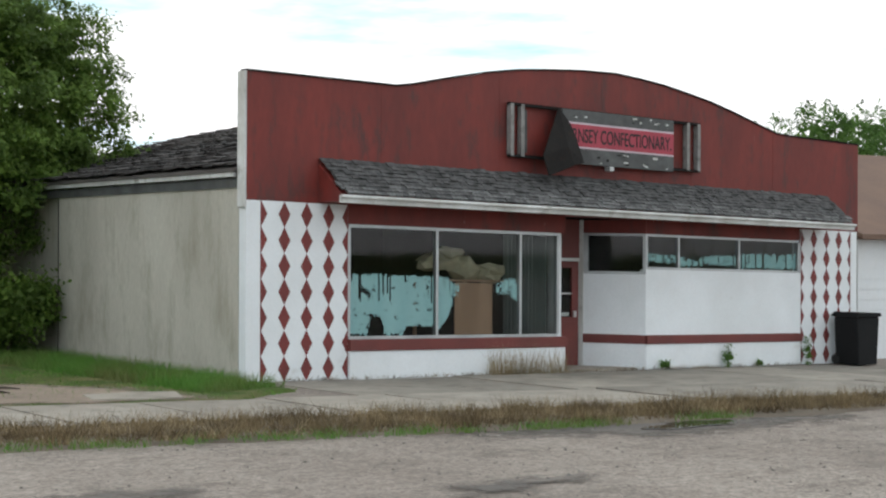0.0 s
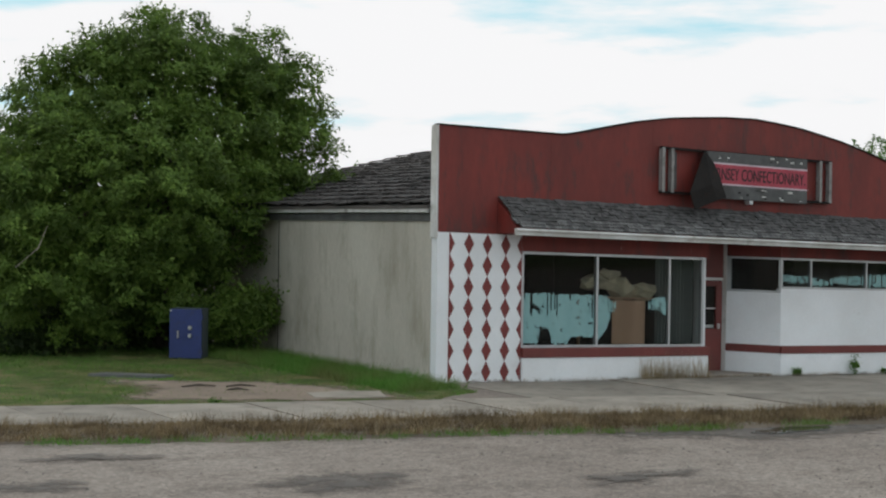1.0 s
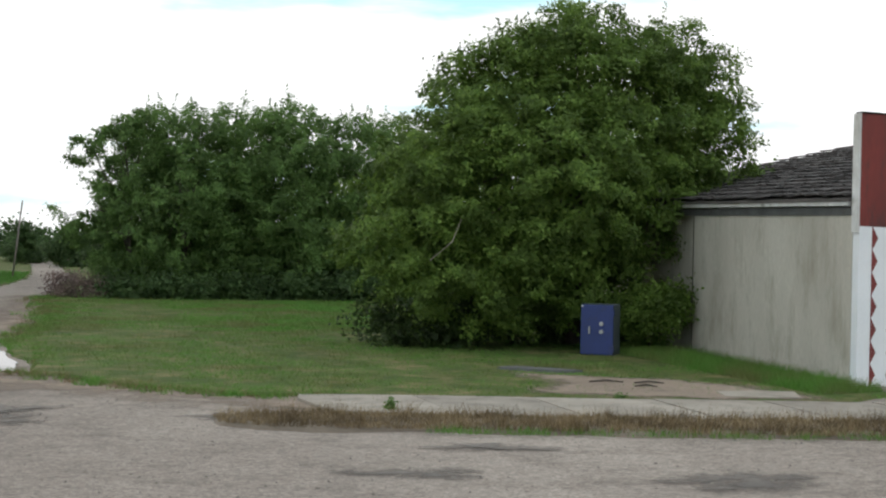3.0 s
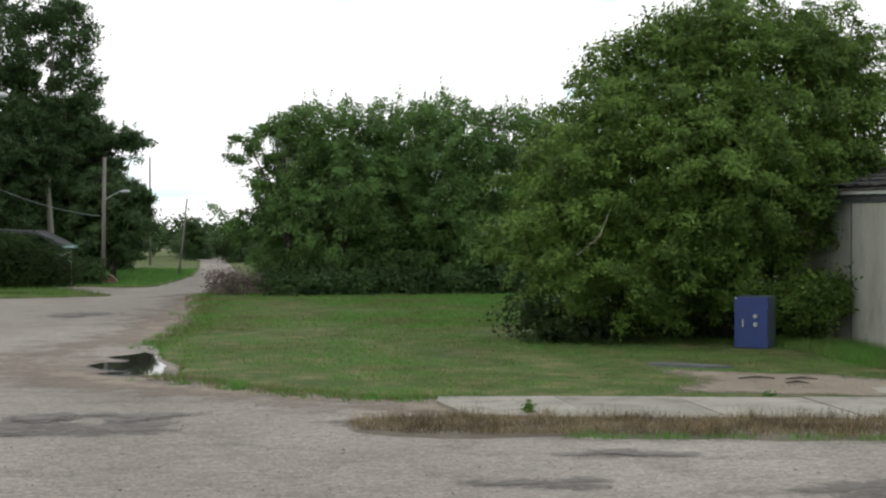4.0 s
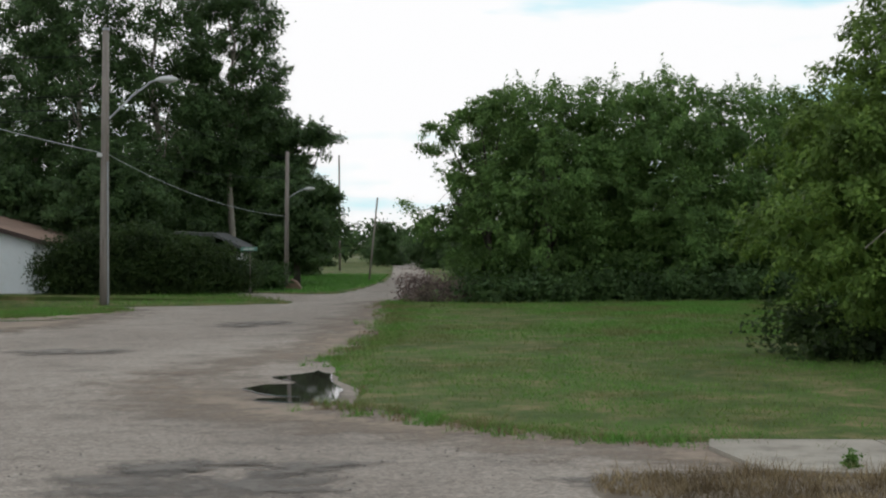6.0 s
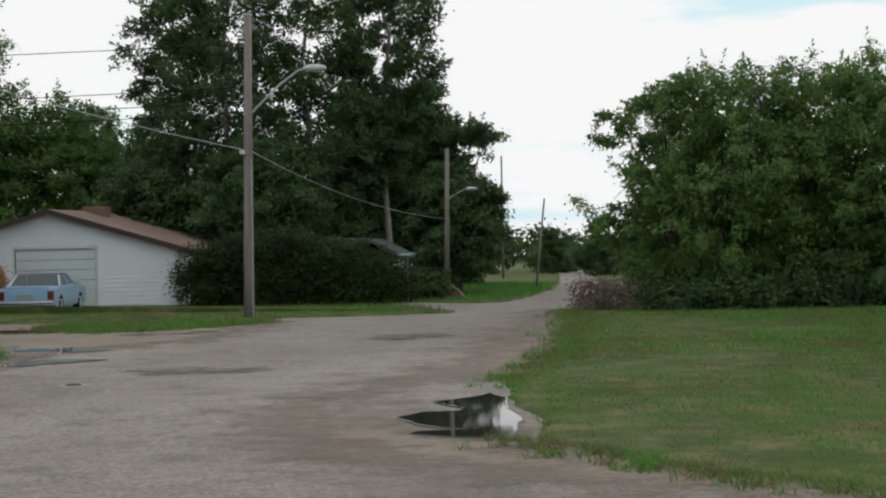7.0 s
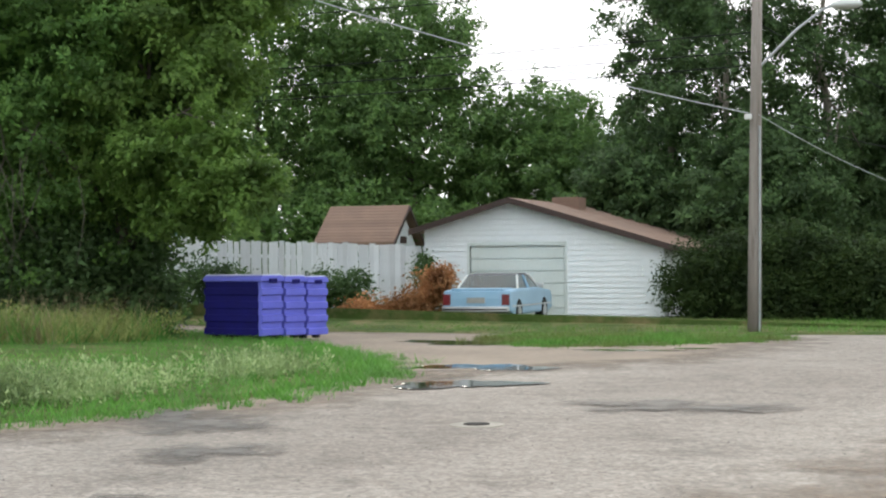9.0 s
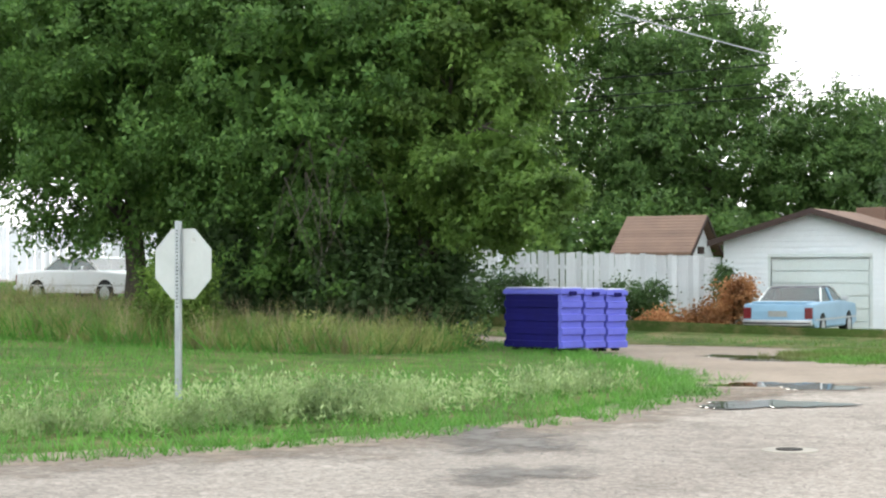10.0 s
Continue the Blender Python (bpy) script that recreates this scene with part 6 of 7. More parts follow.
# ---- poles, lamps, signs, wires ----
def lamp_arm(ob, x, y, z, dx, dz, k=1.0, dy=0.0):
    part("lamp_arm", tubed([(x, y, z), (x + dx * 0.5, y + dy * .5, z + dz * 0.62), (x + dx * 0.85, y + dy * .85, z + dz * 0.95), (x + dx, y + dy, z + dz)], [0.03 * k] * 4, 8), M_GALV, ob, "galvanised lamp arm")
    bm = bmesh.new()
    bmesh.ops.create_uvsphere(bm, u_segments=16, v_segments=8, radius=1, matrix=Matrix.Translation((x + dx + 0.22 * k, y + dy, z + dz)) @ Matrix.Diagonal((0.34 * k, 0.15 * k, 0.11 * k, 1)))
    part("lamp_head", bm, M_SIGNBACK, ob, "grey cobra-head street lamp", smooth=True)


P1 = (-22.13, 31.89)
pole1 = thing("utility_pole", "weathered wooden utility pole with a street lamp", "utility pole", (*P1, 0))
part("pole", tubed([(P1[0] - 0.03, P1[1], -0.1), (P1[0], P1[1], 2.0), (P1[0] + 0.05, P1[1], 5), (P1[0] + 0.12, P1[1], 8.4)], [0.15, 0.14, 0.12, 0.1], 14), M_POLE, pole1, smooth=True)
lamp_arm(pole1, P1[0] + 0.1, P1[1], 5.63, 1.62, 1.25)
part("cap", boxed(P1[0] + 0.02, P1[0] + 0.22, P1[1] - 0.1, P1[1] + 0.1, 8.38, 8.44), M_GALV, pole1)
part("insulator", boxed(P1[0] - 0.17, P1[0] - 0.02, P1[1] - 0.2, P1[1] - 0.1, 4.54, 4.66, bevel=0.02), M_TRIM, pole1, "white insulator bracket")
part("conduit", tubed([(P1[0] + 0.1, P1[1] - 0.13, 0.0), (P1[0] + 0.14, P1[1] - 0.11, 4.4)], 0.02), M_GALV, pole1)
P2 = (-17.25, 43.4)
pole2 = thing("utility_pole", "grey wooden pole with a small street lamp down the side street", "utility pole", (*P2, 0))
part("pole", tubed([(P2[0], P2[1], -0.1), (P2[0] + 0.1, P2[1], 5.15)], [0.09, 0.07], 12), M_POLE, pole2, smooth=True)
lamp_arm(pole2, P2[0] + 0.08, P2[1], 3.4, 0.7, 0.36, 0.6)
P3 = (-14.2, 50.1)
pole3 = thing("utility_pole", "leaning wooden pole far down the side street", "utility pole", (*P3, 0))
part("pole", tubed([(P3[0], P3[1], -0.1), (P3[0] + 0.4, P3[1], 3.5)], [0.045, 0.035], 10), M_POLE, pole3, smooth=True)
pole4 = thing("utility_pole", "thin dark pole rising behind the street trees", "utility pole", (-15.7, 66, 0))
part("pole", tubed([(-15.7, 66, -0.1), (-15.68, 66, 5.9)], [0.06, 0.04], 8), M_POLE, pole4, smooth=True)


def wire(name, a, b, sag, r, material=M_BLACK, label="black overhead cable"):
    a, b = Vector(a), Vector(b)
    pts = [a.lerp(b, k / 16) - Vector((0, 0, sag * 4 * (k / 16) * (1 - k / 16))) for k in range(17)]
    return tagged(part(name, tubed(pts, r, 5), material), label, "cable")


wire("overhead_cable", (P1[0] - 0.1, P1[1] - 0.15, 4.68), (-34.0, 26.5, 8.3), 0.25, 0.013, M_GALV, "thick grey overhead cable from the pole")
wire("overhead_cable", (P1[0] + 0.12, P1[1] - 0.1, 4.64), (P2[0], P2[1], 2.75), 0.35, 0.009, M_GALV, "grey overhead cable between the poles")
for z, zb in ((7.6, 8.6), (6.4, 7.1), (6.0, 6.6), (5.7, 6.2)):
    wire("overhead_wire", (P1[0], P1[1], z), (-70, 36.5, zb), 0.4, 0.012, M_BLACK, "thin dark overhead wire")
for z, zb in ((6.6, 4.9), (4.7, 4.2)):
    wire("overhead_wire", (P1[0] + 0.1, P1[1], z), (P2[0], P2[1], zb), 0.25, 0.01, M_BLACK, "thin dark overhead wire")

stop = thing("stop_sign", "back of an octagonal sign on a perforated steel post", "traffic sign", (-29.9, 11.76, 0))
part("post", boxed(-29.94, -29.86, 11.76, 11.81, -0.1, 2.37, bevel=0.006), M_GALV, stop, "perforated galvanised post")
for k in range(22):
    part("post_hole", boxed(-29.908, -29.892, 11.755, 11.76, 1.3 + 0.045 * k, 1.316 + 0.045 * k), M_DARKMETAL, stop)
o = [(-29.85 + 0.47 * math.cos(radians(22.5 + 45 * k)), 1.84 + 0.47 * math.sin(radians(22.5 + 45 * k))) for k in range(8)]
part("sign_plate", prismed(o, 'y', 11.815, 11.822), M_SIGNBACK, stop, "bare grey back of the octagonal plate")
part("sticker", boxed(-29.72, -29.66, 11.808, 11.815, 2.1, 2.16), M_TRIM, stop)
moved(stop, 0.27, 0.67, -0.06)
street_sign = thing("street_sign", "small green street name sign on a thin post", "street sign", (-18.05, 37.5, 0))
part("post", tubed([(-18.05, 37.5, 0), (-18.05, 37.5, 1.75)], 0.016), M_POLE, street_sign)
part("name_plate", boxed(-18.36, -17.8, 37.47, 37.49, 1.66, 1.78, bevel=0.004), M_STREETSIGN, street_sign, "green name plate")
part("name_bars", boxed(-18.28, -17.9, 37.464, 37.47, 1.7, 1.735), M_TRIM, street_sign, "pale bar of lettering")
moved(street_sign, -0.15, 0.67, -0.1)

house2 = thing("far_house", "low house roof behind the hedge", "house", (-20, 47, 0))
part("wall", boxed(-21.5, -19.0, 47.2, 52, 0, 1.3), M_SIDING, house2)
part("roof", prismed([(-21.9, 2.1), (-20.2, 1.98), (-18.6, 1.2), (-18.6, 1.3), (-20.2, 2.1), (-21.9, 2.2)], 'y', 46.9, 52.4), M_GREYSIGN, house2, "grey low-pitched roof")

# ---- trees ----
# the big ash by the shop: low, wide, one side leaning over the roof
B1 = [(-2.4, -1.2, 1.9, 2.0, 1.8, 1.4), (-4.1, -0.5, 2.2, 1.5, 1.4, 1.1), (-0.3, -0.8, 2.2, 1.6, 1.6, 1.5), (1.0, -0.2, 3.6, 1.8, 1.8, 1.5), (-3.0, -0.6, 3.8, 1.9, 1.8, 1.5), (-0.8, -1.4, 3.9, 2.1, 1.8, 1.7),
      (2.5, 0.3, 4.6, 1.6, 1.7, 1.3), (-1.9, -0.2, 5.3, 1.8, 1.7, 1.4), (0.6, -0.3, 5.7, 2.0, 1.8, 1.5), (3.0, 0.3, 5.9, 1.2, 1.2, 1.0), (2.2, 0.3, 6.7, 1.2, 1.3, 0.9), (0.2, 0.2, 6.8, 1.5, 1.5, 0.95), (-1.1, 0.1, 6.6, 1.0, 1.1, 0.8), (0.3, 1.6, 3.4, 2.0, 1.6, 2.2), (4.2, 0.4, 3.85, 0.4, 0.5, 0.25), (4.9, 0.5, 4.0, 0.35, 0.4, 0.2)]
tree("ash_tree", "large bushy ash tree leaning over the shop roof", (-2.0, 9.7, 0), 7.0, 0.22, B1, 190000, 0.1, M_LEAF, seed=3, clump=0.3, n_limbs=16, inner=0.3, core=0.06)
# dark leaves stand in for the deep shade under the crown; weeds at left
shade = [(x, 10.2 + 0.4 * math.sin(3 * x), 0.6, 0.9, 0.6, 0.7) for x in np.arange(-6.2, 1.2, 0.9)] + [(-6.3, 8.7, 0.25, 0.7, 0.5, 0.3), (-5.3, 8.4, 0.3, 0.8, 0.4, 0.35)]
tagged(part("shady_undergrowth", leaf_mesh("undergrowth", shade, 15000, 0.1, M_LEAF_HEDGE, 0.3, fine=True), M_LEAF_HEDGE), "dark leaves standing in for the shade under the ash tree, with low weeds at its left", "undergrowth", kind="stuff")
bush1 = thing("bush", "leafy green bush beside the safe", "bush", (-0.95, 7.6, 0))
part("branches", tubed([(-0.95, 7.6, 0), (-0.9, 7.5, 0.6), (-0.7, 7.4, 1.4)], [0.03, 0.02, 0.01], 6), M_BARK, bush1)
part("leaves", leaf_mesh("leaves", [(-0.95, 7.5, 0.95, 0.75, 0.6, 0.6), (-1.4, 7.3, 0.8, 0.4, 0.4, 0.4), (-0.5, 7.5, 1.2, 0.5, 0.4, 0.4)], 5500, 0.1, M_LEAF, 0.25), M_LEAF, bush1)
part("dead_branch", tubed([(-6.1, 7.0, 2.0), (-5.6, 7.1, 2.4), (-5.35, 7.2, 2.95)], [0.012, 0.016, 0.006], 5), M_PALEBARK, bush1)

# woods behind the corner lot
kinds = []
for s, hgt, rad, z0 in ((1, 7.2, 2.1, 1.0), (2, 6.9, 2.4, 0.9), (3, 7.5, 1.9, 1.2)):
    kinds.append((hgt, rad, z0, s))
woods = [(-10.3, 34.8, 4.5), (-8.4, 33.8, 7.1), (-6.6, 34.4, 7.0), (-4.2, 33.6, 7.2), (-1.8, 34.6, 7.0), (0.8, 34.0, 6.6), (3.6, 34.4, 6.2), (-9.2, 37.6, 6.9), (-5.0, 37.4, 7.3), (0.0, 37.8, 7.0), (6.5, 36, 6.4)]
EDGE_TREE = [(-0.2, 0, 1.7, 1.4, 1.0, 1.1), (0.5, -0.3, 2.9, 1.3, 1.0, 0.9), (-2.1, -0.2, 2.7, 0.75, 0.5, 0.32), (-1.3, -0.2, 2.2, 0.8, 0.7, 0.6), (-0.7, 0, 4.1, 0.7, 0.7, 0.5), (-1.1, 0, 4.9, 0.75, 0.7, 0.42), (-1.5, 0.1, 5.6, 0.7, 0.6, 0.35), (-0.2, 0, 5.9, 0.9, 0.8, 0.45), (0.9, 0, 5.0, 0.9, 0.9, 0.6), (0.8, 0, 6.2, 0.8, 0.8, 0.4)]
made = []
for i, (x, y, h) in enumerate(woods):
    if i == 0:
        b = EDGE_TREE
        made.append((tree("woods_tree", "airy broadleaf tree at the edge of the wood", (x, y, 0), 6.4, 0.1, b, 21000, 0.12, M_LEAF_WOODS, seed=70, clump=0.3, group="trees of the wood", inner=1.5, core=0, n_limbs=14, top=0.85), 6.4))
    elif i < 3:
        b = puffs(60 + i, 1.5, 1.4, 0.9, h - 0.75, 14, 1.3)
        b += [(0.9, -0.9, 0.7, 1.0, 0.8, 0.8), (-0.8, -0.8, 0.8, 1.0, 0.8, 0.85)]
        made.append((tree("woods_tree", "green broadleaf tree of the dense wood behind the lot", (x, y, 0), h, 0.12, b, (0, 34000, 42000)[i], 0.115, M_LEAF_WOODS, seed=70 + i, clump=0.34, group="trees of the wood", inner=(0, 1.15, 0.9)[i], core=(0, 0.02, 0.05)[i]), h))
    else:
        o, h0 = made[1 + i % 2]
        copy_thing(o, Matrix.Translation((x, y, 0)) @ Matrix.Rotation(i * 1.7, 4, 'Z') @ Matrix.Diagonal((h / h0, h / h0, h / h0, 1)))
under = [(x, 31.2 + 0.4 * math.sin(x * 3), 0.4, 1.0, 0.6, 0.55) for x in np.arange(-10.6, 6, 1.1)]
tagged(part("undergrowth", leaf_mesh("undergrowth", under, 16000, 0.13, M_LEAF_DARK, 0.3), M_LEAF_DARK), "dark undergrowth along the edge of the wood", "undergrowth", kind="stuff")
purple = thing("dry_bush", "dry purplish-brown bush at the edge of the lot", "bush", (-11.9, 32.6, 0))
part("brush", leaf_mesh("twigs", [(-11.9, 32.6, 0.4, 0.9, 0.5, 0.42), (-11.2, 32.4, 0.35, 0.7, 0.5, 0.35), (-12.4, 33, 0.45, 0.5, 0.4, 0.4)], 4200, 0.07, M_LEAF_PURPLE, 0.25, droop=-0.9, core=0), M_LEAF_PURPLE, purple)
part("stems", tubed([(-11.9, 32.6, 0), (-11.8, 32.6, 0.7)], [0.03, 0.008], 5), M_BARK, purple)
moved(purple, -0.5, -0.7)

# poplars behind the hedge
pop = [(-28.2, 51.5, 13.5, 1.7), (-25.8, 50.0, 14.5, 2.2), (-22.9, 51.0, 14.5, 2.2), (-20.0, 52.5, 13.6, 1.6)]
for i, (x, y, h, r) in enumerate(pop):
    b = [(x * 1.0, y_, z, a, a2, c) for x, y_, z, a, a2, c in puffs(90 + i, r * 0.9, r * 0.8, 2.0 if i < 3 else 4.5, h - 0.8, 17, r * 0.66)]
    tree("poplar", "tall dark poplar with pale trunk and open crown", (x, y, 0), h, 0.16, b, 34000, 0.16, M_LEAF_DARK, M_PALEBARK, 100 + i, clump=0.42, group="poplars behind the hedge", top=0.9, n_limbs=12, inner=0.95, core=0.0)
for i, (x, y, h, r, z0) in enumerate(((-19.2, 57.5, 8.6, 2.0, 1.2), (-17.9, 58.5, 5.6, 1.6, 0.5), (-16.95, 45.6, 4.8, 1.35, 1.4), (-21.4, 57, 8.5, 2.2, 1.0), (-24.5, 46.5, 5.5, 2.2, 1.2), (-21.4, 53.6, 6.0, 1.6, 1.0), (-28.6, 47.8, 5.0, 2.0, 1.0))):
    b = puffs(120 + i, r * 0.75, r * 0.75, z0, h - 0.6, 12, r * 0.62)
    tree("dark_tree", "dense dark green tree along the side street", (x, y, 0), h, 0.14, b, 30000, 0.15, M_LEAF_DARK, seed=130 + i, clump=0.42, group="dark trees by the street", inner=0.5)
tree("dark_tree", "dark tree with a flat spreading top by the side street", (-17.9, 56.5, 0), 7.2, 0.16,
     [(0.1, 0, 6.4, 1.7, 1.4, 0.6), (1.5, 0, 6.2, 0.8, 0.8, 0.4), (-1.0, 0, 6.9, 1.2, 1.1, 0.6), (0.2, 0, 5.2, 0.9, 0.9, 0.6), (-0.8, 0, 4.4, 1.1, 1.0, 0.9), (0.5, 0, 3.4, 1.5, 1.2, 0.9), (0.9, 0, 2.2, 1.6, 1.3, 0.9), (-0.8, 0, 1.8, 1.5, 1.2, 1.0)],
     26000, 0.15, M_LEAF_DARK, seed=138, clump=0.36, group="dark trees by the street", inner=0.5)
heap = new("covered_heap", mesh_of("covered_heap", prismed([(-17.3, 0.0), (-16.55, 0.0), (-16.8, 0.34), (-17.0, 0.45), (-17.1, 0.3)], 'y', 42.2, 42.9, bevel=0.03), M_BROWNROOF))
tagged(heap, "low brown covered heap beside the wooden pole", "heap")
# far ends of the side street
for i, (x, y, h, r) in enumerate(((-13.2, 76, 2.7, 0.9), (-10.9, 70, 2.3, 1.3), (-9.2, 60, 3.0, 1.5), (-12.9, 84, 1.6, 1.4), (-17.5, 80, 3.0, 1.6))):
    b = puffs(140 + i, r * 0.7, r * 0.7, 0.5, h - 0.5, 8, r * 0.55)
    tree("far_tree", "distant green tree at the end of the side street", (x, y, rise(x, y)), h, 0.08, b, 6500, 0.13, M_LEAF_DARK, seed=150 + i, clump=0.3)

distance = [(x, 96 + 4 * math.sin(x), rise(x, 96) + 1.0 + 0.4 * math.sin(2.3 * x), 2.2, 1.5, 1.4) for x in np.arange(-60, 30, 2.6)]
tagged(part("distant_woods", leaf_mesh("distant_woods", distance, 26000, 0.3, M_LEAF_DARK, 0.7, fine=True), M_LEAF_DARK), "low distant belt of dark green trees", "woods", kind="stuff")

# trees behind the garage and fence
for i, (x, y, h, r, n) in enumerate(((-46.0, 57.5, 13.5, 3.8, 44000), (-40.0, 58.5, 12.2, 3.2, 50000), (-35.2, 60.5, 8.2, 2.9, 40000), (-53.5, 56, 14, 3.8, 26000), (-62.0, 55, 13, 4.0, 24000), (-31.4, 58.0, 6.5, 2.2, 26000), (-42.6, 59.0, 12.5, 2.6, 20000))):
    b = puffs(160 + i, r * 0.8, r * 0.8, 1.8, h - 1.0, 17, r * 0.64)
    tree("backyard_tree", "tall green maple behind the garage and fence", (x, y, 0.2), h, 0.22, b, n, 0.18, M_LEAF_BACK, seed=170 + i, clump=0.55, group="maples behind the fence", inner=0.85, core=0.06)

# big maples of the west lot
for i, (x, y, h, r, n) in enumerate(((-49.4, 27.5, 10.5, 3.6, 95000), (-42.4, 27.0, 11.0, 3.7, 110000), (-37.4, 27.5, 10.5, 3.5, 110000))):
    b = puffs(180 + i, r * 0.85, r * 0.8, (4.5, 3.2, 2.3)[i], h - 1.0, 20, r * 0.58)
    tree("maple", "large spreading maple on the rough lot", (x, y, rise(x, y)), h, 0.28, b, n, 0.12, M_LEAF_MAPLE, seed=190 + i, clump=0.45, group="maples of the lot", n_limbs=14, inner=0.5)
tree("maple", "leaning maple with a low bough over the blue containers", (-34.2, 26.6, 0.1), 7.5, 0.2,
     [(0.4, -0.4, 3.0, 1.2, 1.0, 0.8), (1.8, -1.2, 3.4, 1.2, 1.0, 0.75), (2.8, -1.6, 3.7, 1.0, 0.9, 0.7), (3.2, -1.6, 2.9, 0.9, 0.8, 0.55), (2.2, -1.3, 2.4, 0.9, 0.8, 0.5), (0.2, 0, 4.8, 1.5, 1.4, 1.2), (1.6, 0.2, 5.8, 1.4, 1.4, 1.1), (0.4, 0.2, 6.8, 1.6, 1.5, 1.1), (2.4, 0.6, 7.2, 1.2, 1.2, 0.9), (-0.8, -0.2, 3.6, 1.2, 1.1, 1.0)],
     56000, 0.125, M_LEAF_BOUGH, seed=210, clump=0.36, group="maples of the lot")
dead = thing("dead_boughs", "grey dead twigs hanging from the maple", "branch", (-35.3, 24.6, 0))
rr = random.Random(88)
for i in range(18):
    x, y, z = -35.3 + rr.uniform(-1.1, 1.1), 24.4 + rr.uniform(-.5, .5), 3.6 + rr.uniform(-.8, .9)
    pts, dx, dy = [(x, y, z)], rr.uniform(-.22, .22), rr.uniform(-.15, .1)
    for k in range(5):
        x, y, z = x + dx + rr.uniform(-.09, .09), y + dy, z - 0.34 - rr.uniform(-.1, .12)
        pts.append((x, y, max(z, 0.3)))
    part("twig", tubed(pts, [0.011, 0.01, 0.008, 0.007, 0.005, 0.003], 5), M_BARK, dead)
part("bough", tubed([(-34.3, 26.4, 2.6), (-35.0, 25.2, 4.0), (-36.0, 24.4, 4.6)], [0.07, 0.05, 0.02], 7), M_BARK, dead)
lot_bush = thing("bush", "green bush in tall grass behind the sign", "bush", (-33.2, 16.6, 0))
part("leaves", leaf_mesh("leaves", [(-33.2, 16.6, 1.2, 0.75, 0.6, 0.65), (-33.0, 16.4, 0.7, 0.8, 0.6, 0.5), (-33.7, 16.8, 1.5, 0.4, 0.4, 0.4), (-32.6, 16.6, 1.55, 0.35, 0.35, 0.4)], 8000, 0.08, M_LEAF, 0.22), M_LEAF, lot_bush)
part("stems", tubed([(-33.2, 16.6, 0), (-33.2, 16.6, 1.2)], [0.03, 0.01], 5), M_BARK, lot_bush)
moved(lot_bush, -5.0, 6.6, 0.15)
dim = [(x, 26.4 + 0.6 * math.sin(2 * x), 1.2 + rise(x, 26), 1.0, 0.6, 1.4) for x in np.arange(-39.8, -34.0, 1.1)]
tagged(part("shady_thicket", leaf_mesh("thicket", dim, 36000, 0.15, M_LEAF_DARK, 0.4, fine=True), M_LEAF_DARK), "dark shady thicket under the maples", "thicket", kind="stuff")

# hedge, shrubs, dry juniper
hedge = thing("hedge", "dense dark green hedge along the side street", "hedge", (-21.5, 38.6, 0))
HB = [(x, 38.5 + 0.2 * math.sin(2 * x), 0.75, 0.85, 0.75, 0.8) for x in np.arange(-24.8, -18.7, 0.75)] + [(x, 38.5, z, 0.9, 0.75, 0.75) for x, z in zip(np.arange(-24.6, -19.2, 0.75), (1.35, 1.6, 1.7, 1.75, 1.65, 1.5, 1.35, 1.0))]
part("leaves", leaf_mesh("leaves", HB, 60000, 0.085, M_LEAF_HEDGE, 0.22, inner=0.3, fine=True), M_LEAF_HEDGE, hedge)
part("stems", tubed([(-24.6, 38.6, 0.1), (-21, 38.6, 0.5), (-18.2, 38.6, 0.4)], [0.04, 0.04, 0.03], 6), M_BARK, hedge)
hedge2 = thing("hedge", "clipped low green hedge beyond the sign", "hedge", (-17.2, 42, 0))
part("leaves", leaf_mesh("leaves", [(x, 41.8, 0.55, 0.55, 0.5, 0.55) for x in (-19.0, -18.5, -18.0, -17.6)], 7000, 0.08, M_LEAF_DARK, 0.2), M_LEAF_DARK, hedge2)
part("stems", tubed([(-19, 42.3, 0.1), (-17.6, 42.3, 0.3)], [0.04, 0.03], 6), M_BARK, hedge2)
for nm, lb, bl, n, mt in (("shrub", "dark green shrub in front of the fence", [(-35.6, 40.6, 0.75, 0.6, 0.5, 0.7), (-34.9, 40.6, 0.8, 0.6, 0.5, 0.65), (-36.3, 40.8, 0.6, 0.5, 0.4, 0.5)], 5000, M_LEAF_DARK),
                          ("shrub", "dark green shrub in front of the fence", [(-39.4, 41.0, 1.0, 0.7, 0.5, 0.8), (-40.6, 41.0, 0.9, 0.7, 0.5, 0.7), (-38.6, 41, 0.9, 0.5, 0.4, 0.7)], 5000, M_LEAF_DARK),
                          ("juniper", "dead orange-brown juniper beside the parked car", [(-33.5, 38.9, 0.35, 0.9, 0.5, 0.32), (-32.4, 38.9, 0.5, 0.6, 0.5, 0.5), (-31.95, 39.0, 0.95, 0.45, 0.4, 0.45), (-31.8, 39.0, 1.2, 0.3, 0.3, 0.3)], 6500, M_LEAF_RUST),
                          ("vine", "dark green upright evergreen at the fence end", [(-33.1, 41.4, 1.2, 0.25, 0.2, 0.7), (-32.6, 41.3, 0.9, 0.25, 0.2, 0.5)], 2200, M_LEAF_DARK)):
    s = thing(nm, lb, "shrub", (bl[0][0], bl[0][1], 0))
    part("leaves", leaf_mesh("leaves", bl, n, 0.09, mt, 0.2), mt, s)
    part("stems", tubed([(bl[0][0], bl[0][1], 0), (bl[0][0], bl[0][1], bl[0][2])], [0.04, 0.015], 6), M_BARK, s)
    moved(s, 1.05, -2.93)
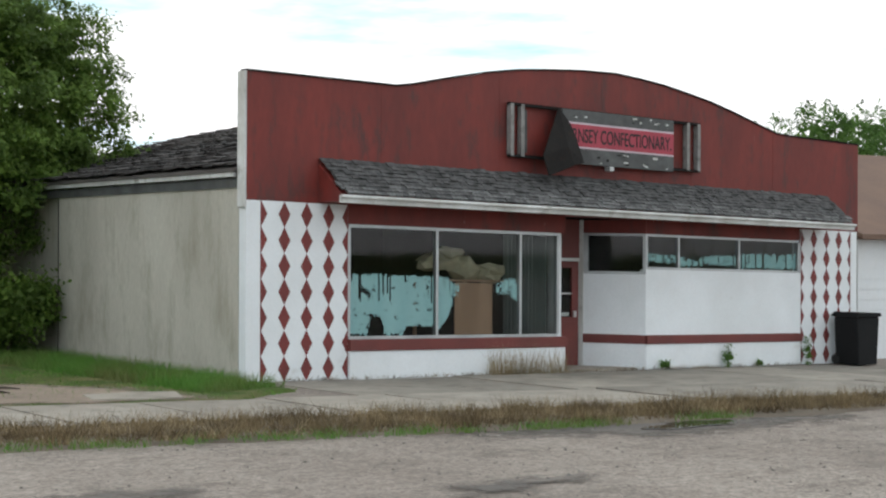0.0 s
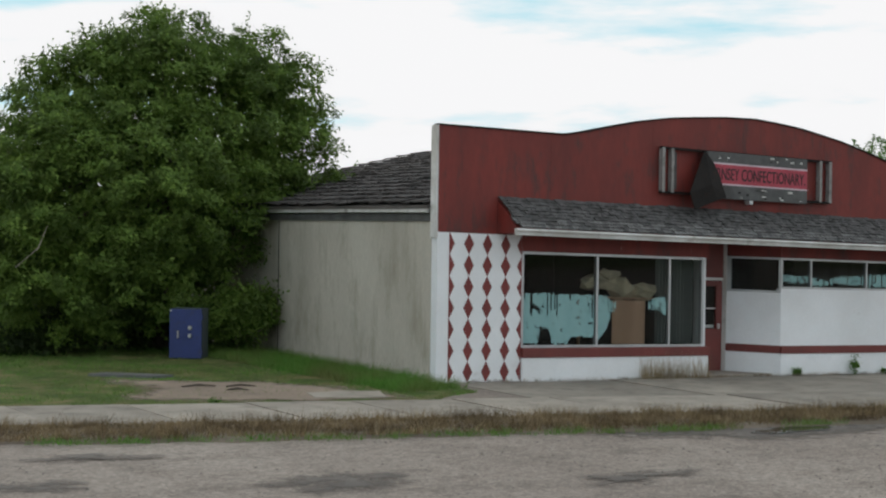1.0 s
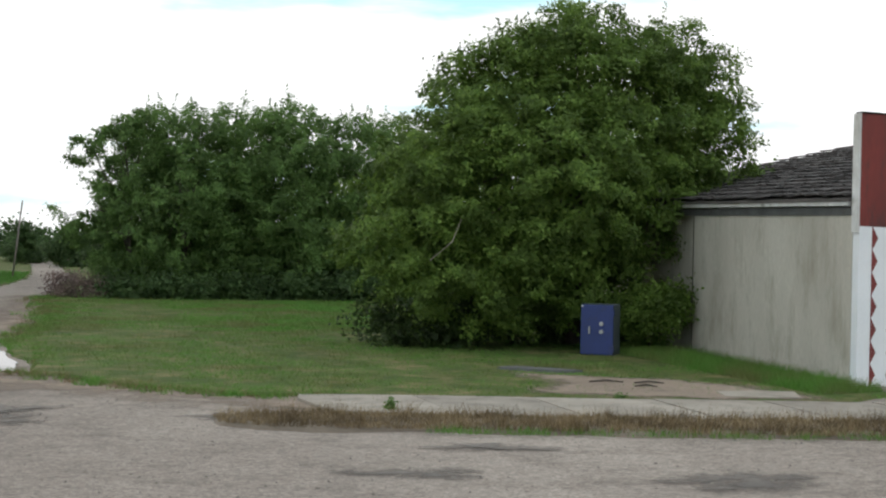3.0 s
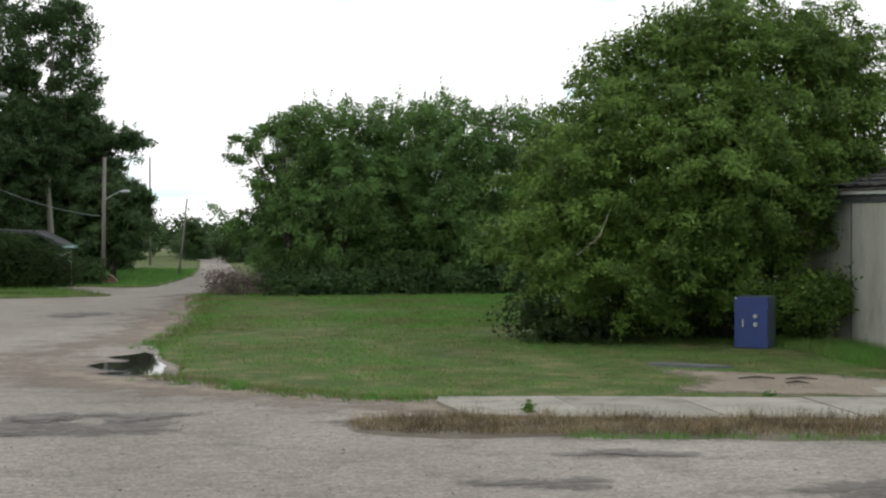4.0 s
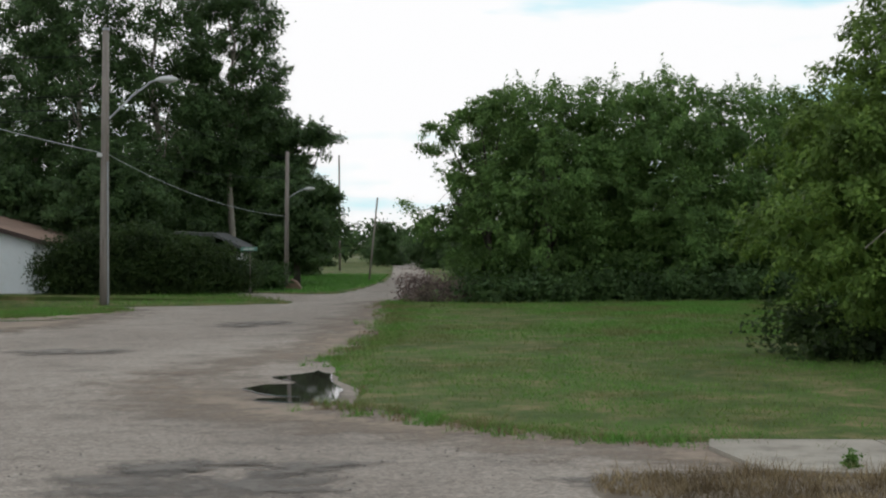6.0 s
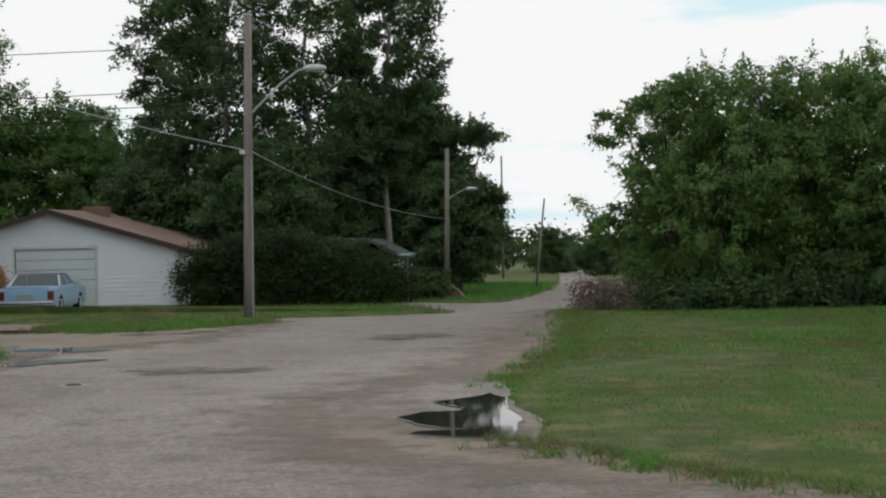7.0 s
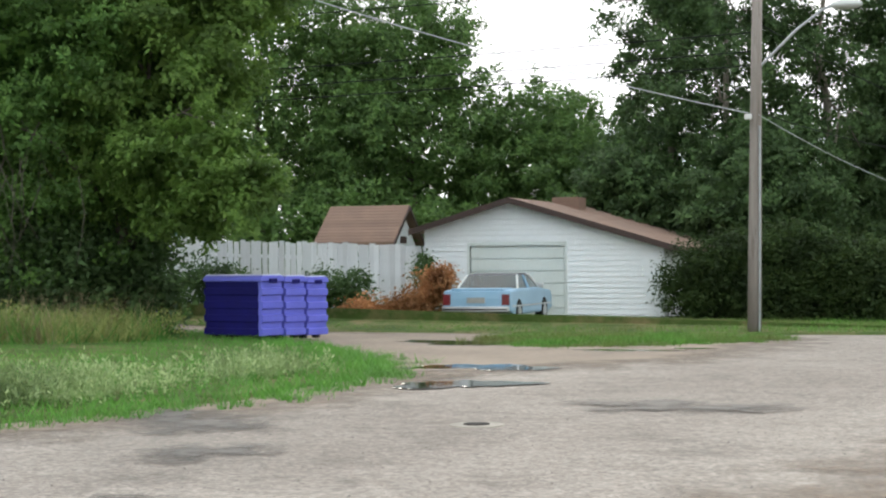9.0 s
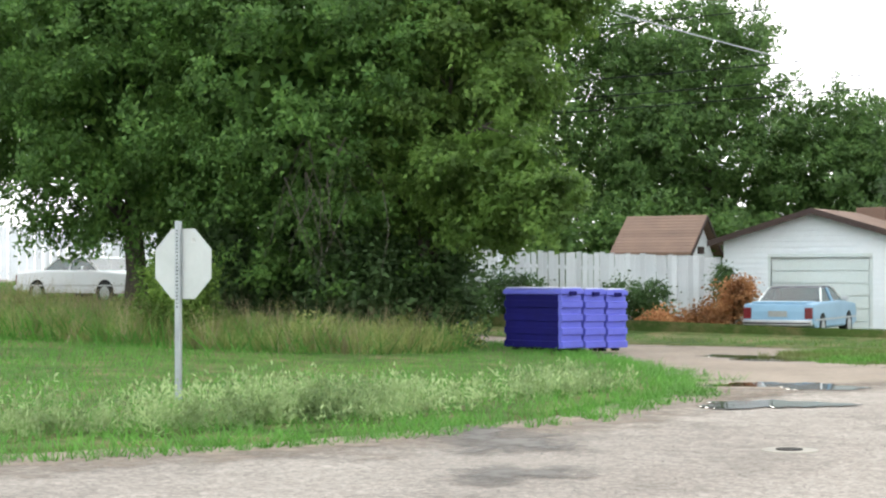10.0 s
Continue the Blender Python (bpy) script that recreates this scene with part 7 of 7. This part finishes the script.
def shoots_mesh(name, bases, heights, per, size, material):
    """thin upright shoots with small narrow leaves all along"""
    n = len(bases)
    o = np.repeat(np.arange(n), per)
    k = np.tile(np.linspace(0.12, 1, per), n)
    way = RNG.normal(size=(n, 3)) * (0.26, 0.26, 0) + (0, 0, 1)
    pts = bases[o] + way[o] * (heights[o] * k)[:, None] + RNG.normal(size=(n * per, 3)) * 0.025
    along = way[o] * 0.8 + RNG.normal(size=(n * per, 3)) * 0.6
    along /= np.linalg.norm(along, axis=1)[:, None]
    side = np.cross(along, units(n * per))
    q = (size * (0.7 + 0.6 * RNG.random(n * per)))[:, None]
    v = np.stack([pts, pts + along * q * 0.5 + side * q * 0.2, pts + along * q, pts + along * q * 0.5 - side * q * 0.2], 1)
    return fast_mesh(name, v.reshape(-1, 3), np.arange(len(pts) * 4).reshape(-1, 4), material)


def shoot_band(n, line, spread, tufts):
    """feet of shoots gathered in tufts along a line of the plan, taller where the line begins"""
    q = np.array(line, float)
    c = np.sort(RNG.random(tufts))
    which = RNG.integers(0, tufts, n)
    k = np.clip(c[which] + RNG.normal(size=n) * 0.008, 0, 1)
    steps = np.linspace(0, 1, len(q))
    p = np.column_stack([np.interp(k, steps, q[:, 0]), np.interp(k, steps, q[:, 1])]) + RNG.normal(size=(n, 2)) * spread
    tall = (0.55 + 0.9 * RNG.random(tufts))[which]
    return np.column_stack([p, np.full(n, 0.04)]), tall * (0.5 - 0.22 * k) * (0.6 + 0.5 * RNG.random(n))


SHOOT_LINE = [(-34.0, 5.0), (-31.0, 6.9), (-28.7, 8.1), (-27.5, 9.6), (-26.5, 12.0), (-26.0, 14.6), (-26.3, 17.0)]
feet, tall = shoot_band(1500, SHOOT_LINE, 0.34, 60)
tagged(new("silver_willow", shoots_mesh("silver_willow", feet, tall, 16, 0.075, M_LEAF_SILVER)), "pale silvery willow shoots along the road edge", "shrub", kind="stuff")

# trees east of the shop
for i, (x, y, h, r) in enumerate(((37.5, 27, 7.6, 2.6), (42.5, 26, 8.8, 3.0), (34, 30, 6.0, 2.2), (47, 28, 9, 3))):
    b = puffs(220 + i, r * 0.8, r * 0.8, 1.5, h - 0.8, 11, r * 0.5)
    tree("east_tree", "green tree beyond the neighbouring house", (x, y, -0.26), h, 0.16, b, 14000, 0.17, M_LEAF_MAPLE, seed=230 + i, clump=0.4)
tree("roof_tree", "leafy branches behind the shop roof", (3.0, 17.5, 0), 6.0, 0.14, puffs(240, 2.0, 1.8, 1.5, 5.3, 9, 1.2), 12000, 0.12, M_LEAF, seed=241)

# weeds at the shop wall and pavement
for x, y, n, h in ((8.75, -0.12, 60, 0.12), (10.35, -0.14, 110, 0.4), (11.2, -0.12, 50, 0.1), (12.55, -0.14, 110, 0.55), (-9.36, -3.6, 90, 0.16), (-5.3, -2.2, 60, 0.08)):
    w = thing("weed", "small green weed growing from a joint", "weed", (x, y, rise(x, y)), "weeds at the pavement")
    part("leaves", leaf_mesh("leaves", [(0, 0, h * 0.5 + 0.04, 0.05, 0.05, h * 0.5)], n * 2, 0.045, M_LEAF_MAPLE, 0.06, per_clump=10), M_LEAF_MAPLE, w, world=False)
    part("stem", tubed([(0, 0, 0), (0.01, 0, h)], [0.006, 0.003], 5), M_LEAF_MAPLE, w, world=False)
grown("straw_weeds", "dry straw weeds against the shop wall", "weeds", [(4.6, -0.3), (6.4, -0.3), (6.4, -0.08), (4.6, -0.08)], 520, 0.42, 0.008, M_STRAW, 0.02, 0.12, 0.35)
grown("wall_foot_weeds", "sparse dry weeds along the foot of the shop", "weeds", [(0.2, -0.25), (12.4, -0.25), (12.4, -0.05), (0.2, -0.05)], 900, 0.06, 0.01, M_GRASS_DRY, 0.02, 0.1, 0.5)

# clutter beyond the containers
panel = thing("notice_board", "white board with a green strip standing by the fence", "notice board", (-41.0, 41.6, rise(-41, 41)))
zp = rise(-41, 41) + 0.05
part("sheet", boxed(-42.4, -39.9, 41.5, 41.56, zp + 1.1, zp + 2.1), M_FENCE, panel)
part("strip", boxed(-41.4, -40.3, 41.52, 41.58, zp + 2.102, zp + 2.4), M_STREETSIGN, panel, "green strip")
for x in (-42.3, -40.1):
    part("leg", boxed(x, x + 0.08, 41.5, 41.56, zp - 0.1, zp + 1.098), M_FENCE, panel)
moved(panel, 1.1, -2.93)
pump = thing("blue_stand", "blue metal stand in the grass behind the containers", "stand", (-33.1, 24.9, 0.03))
for x in (-33.2, -33.0):
    part("leg", tubed([(x, 24.9, 0.0), (x, 24.9, 0.95)], 0.022, 8), M_SAFE, pump)
part("cross_bar", boxed(-33.26, -32.94, 24.87, 24.93, 0.92, 1.02, bevel=0.01), M_SAFE, pump)
moved(pump, -0.9, 2.4, 0.05)
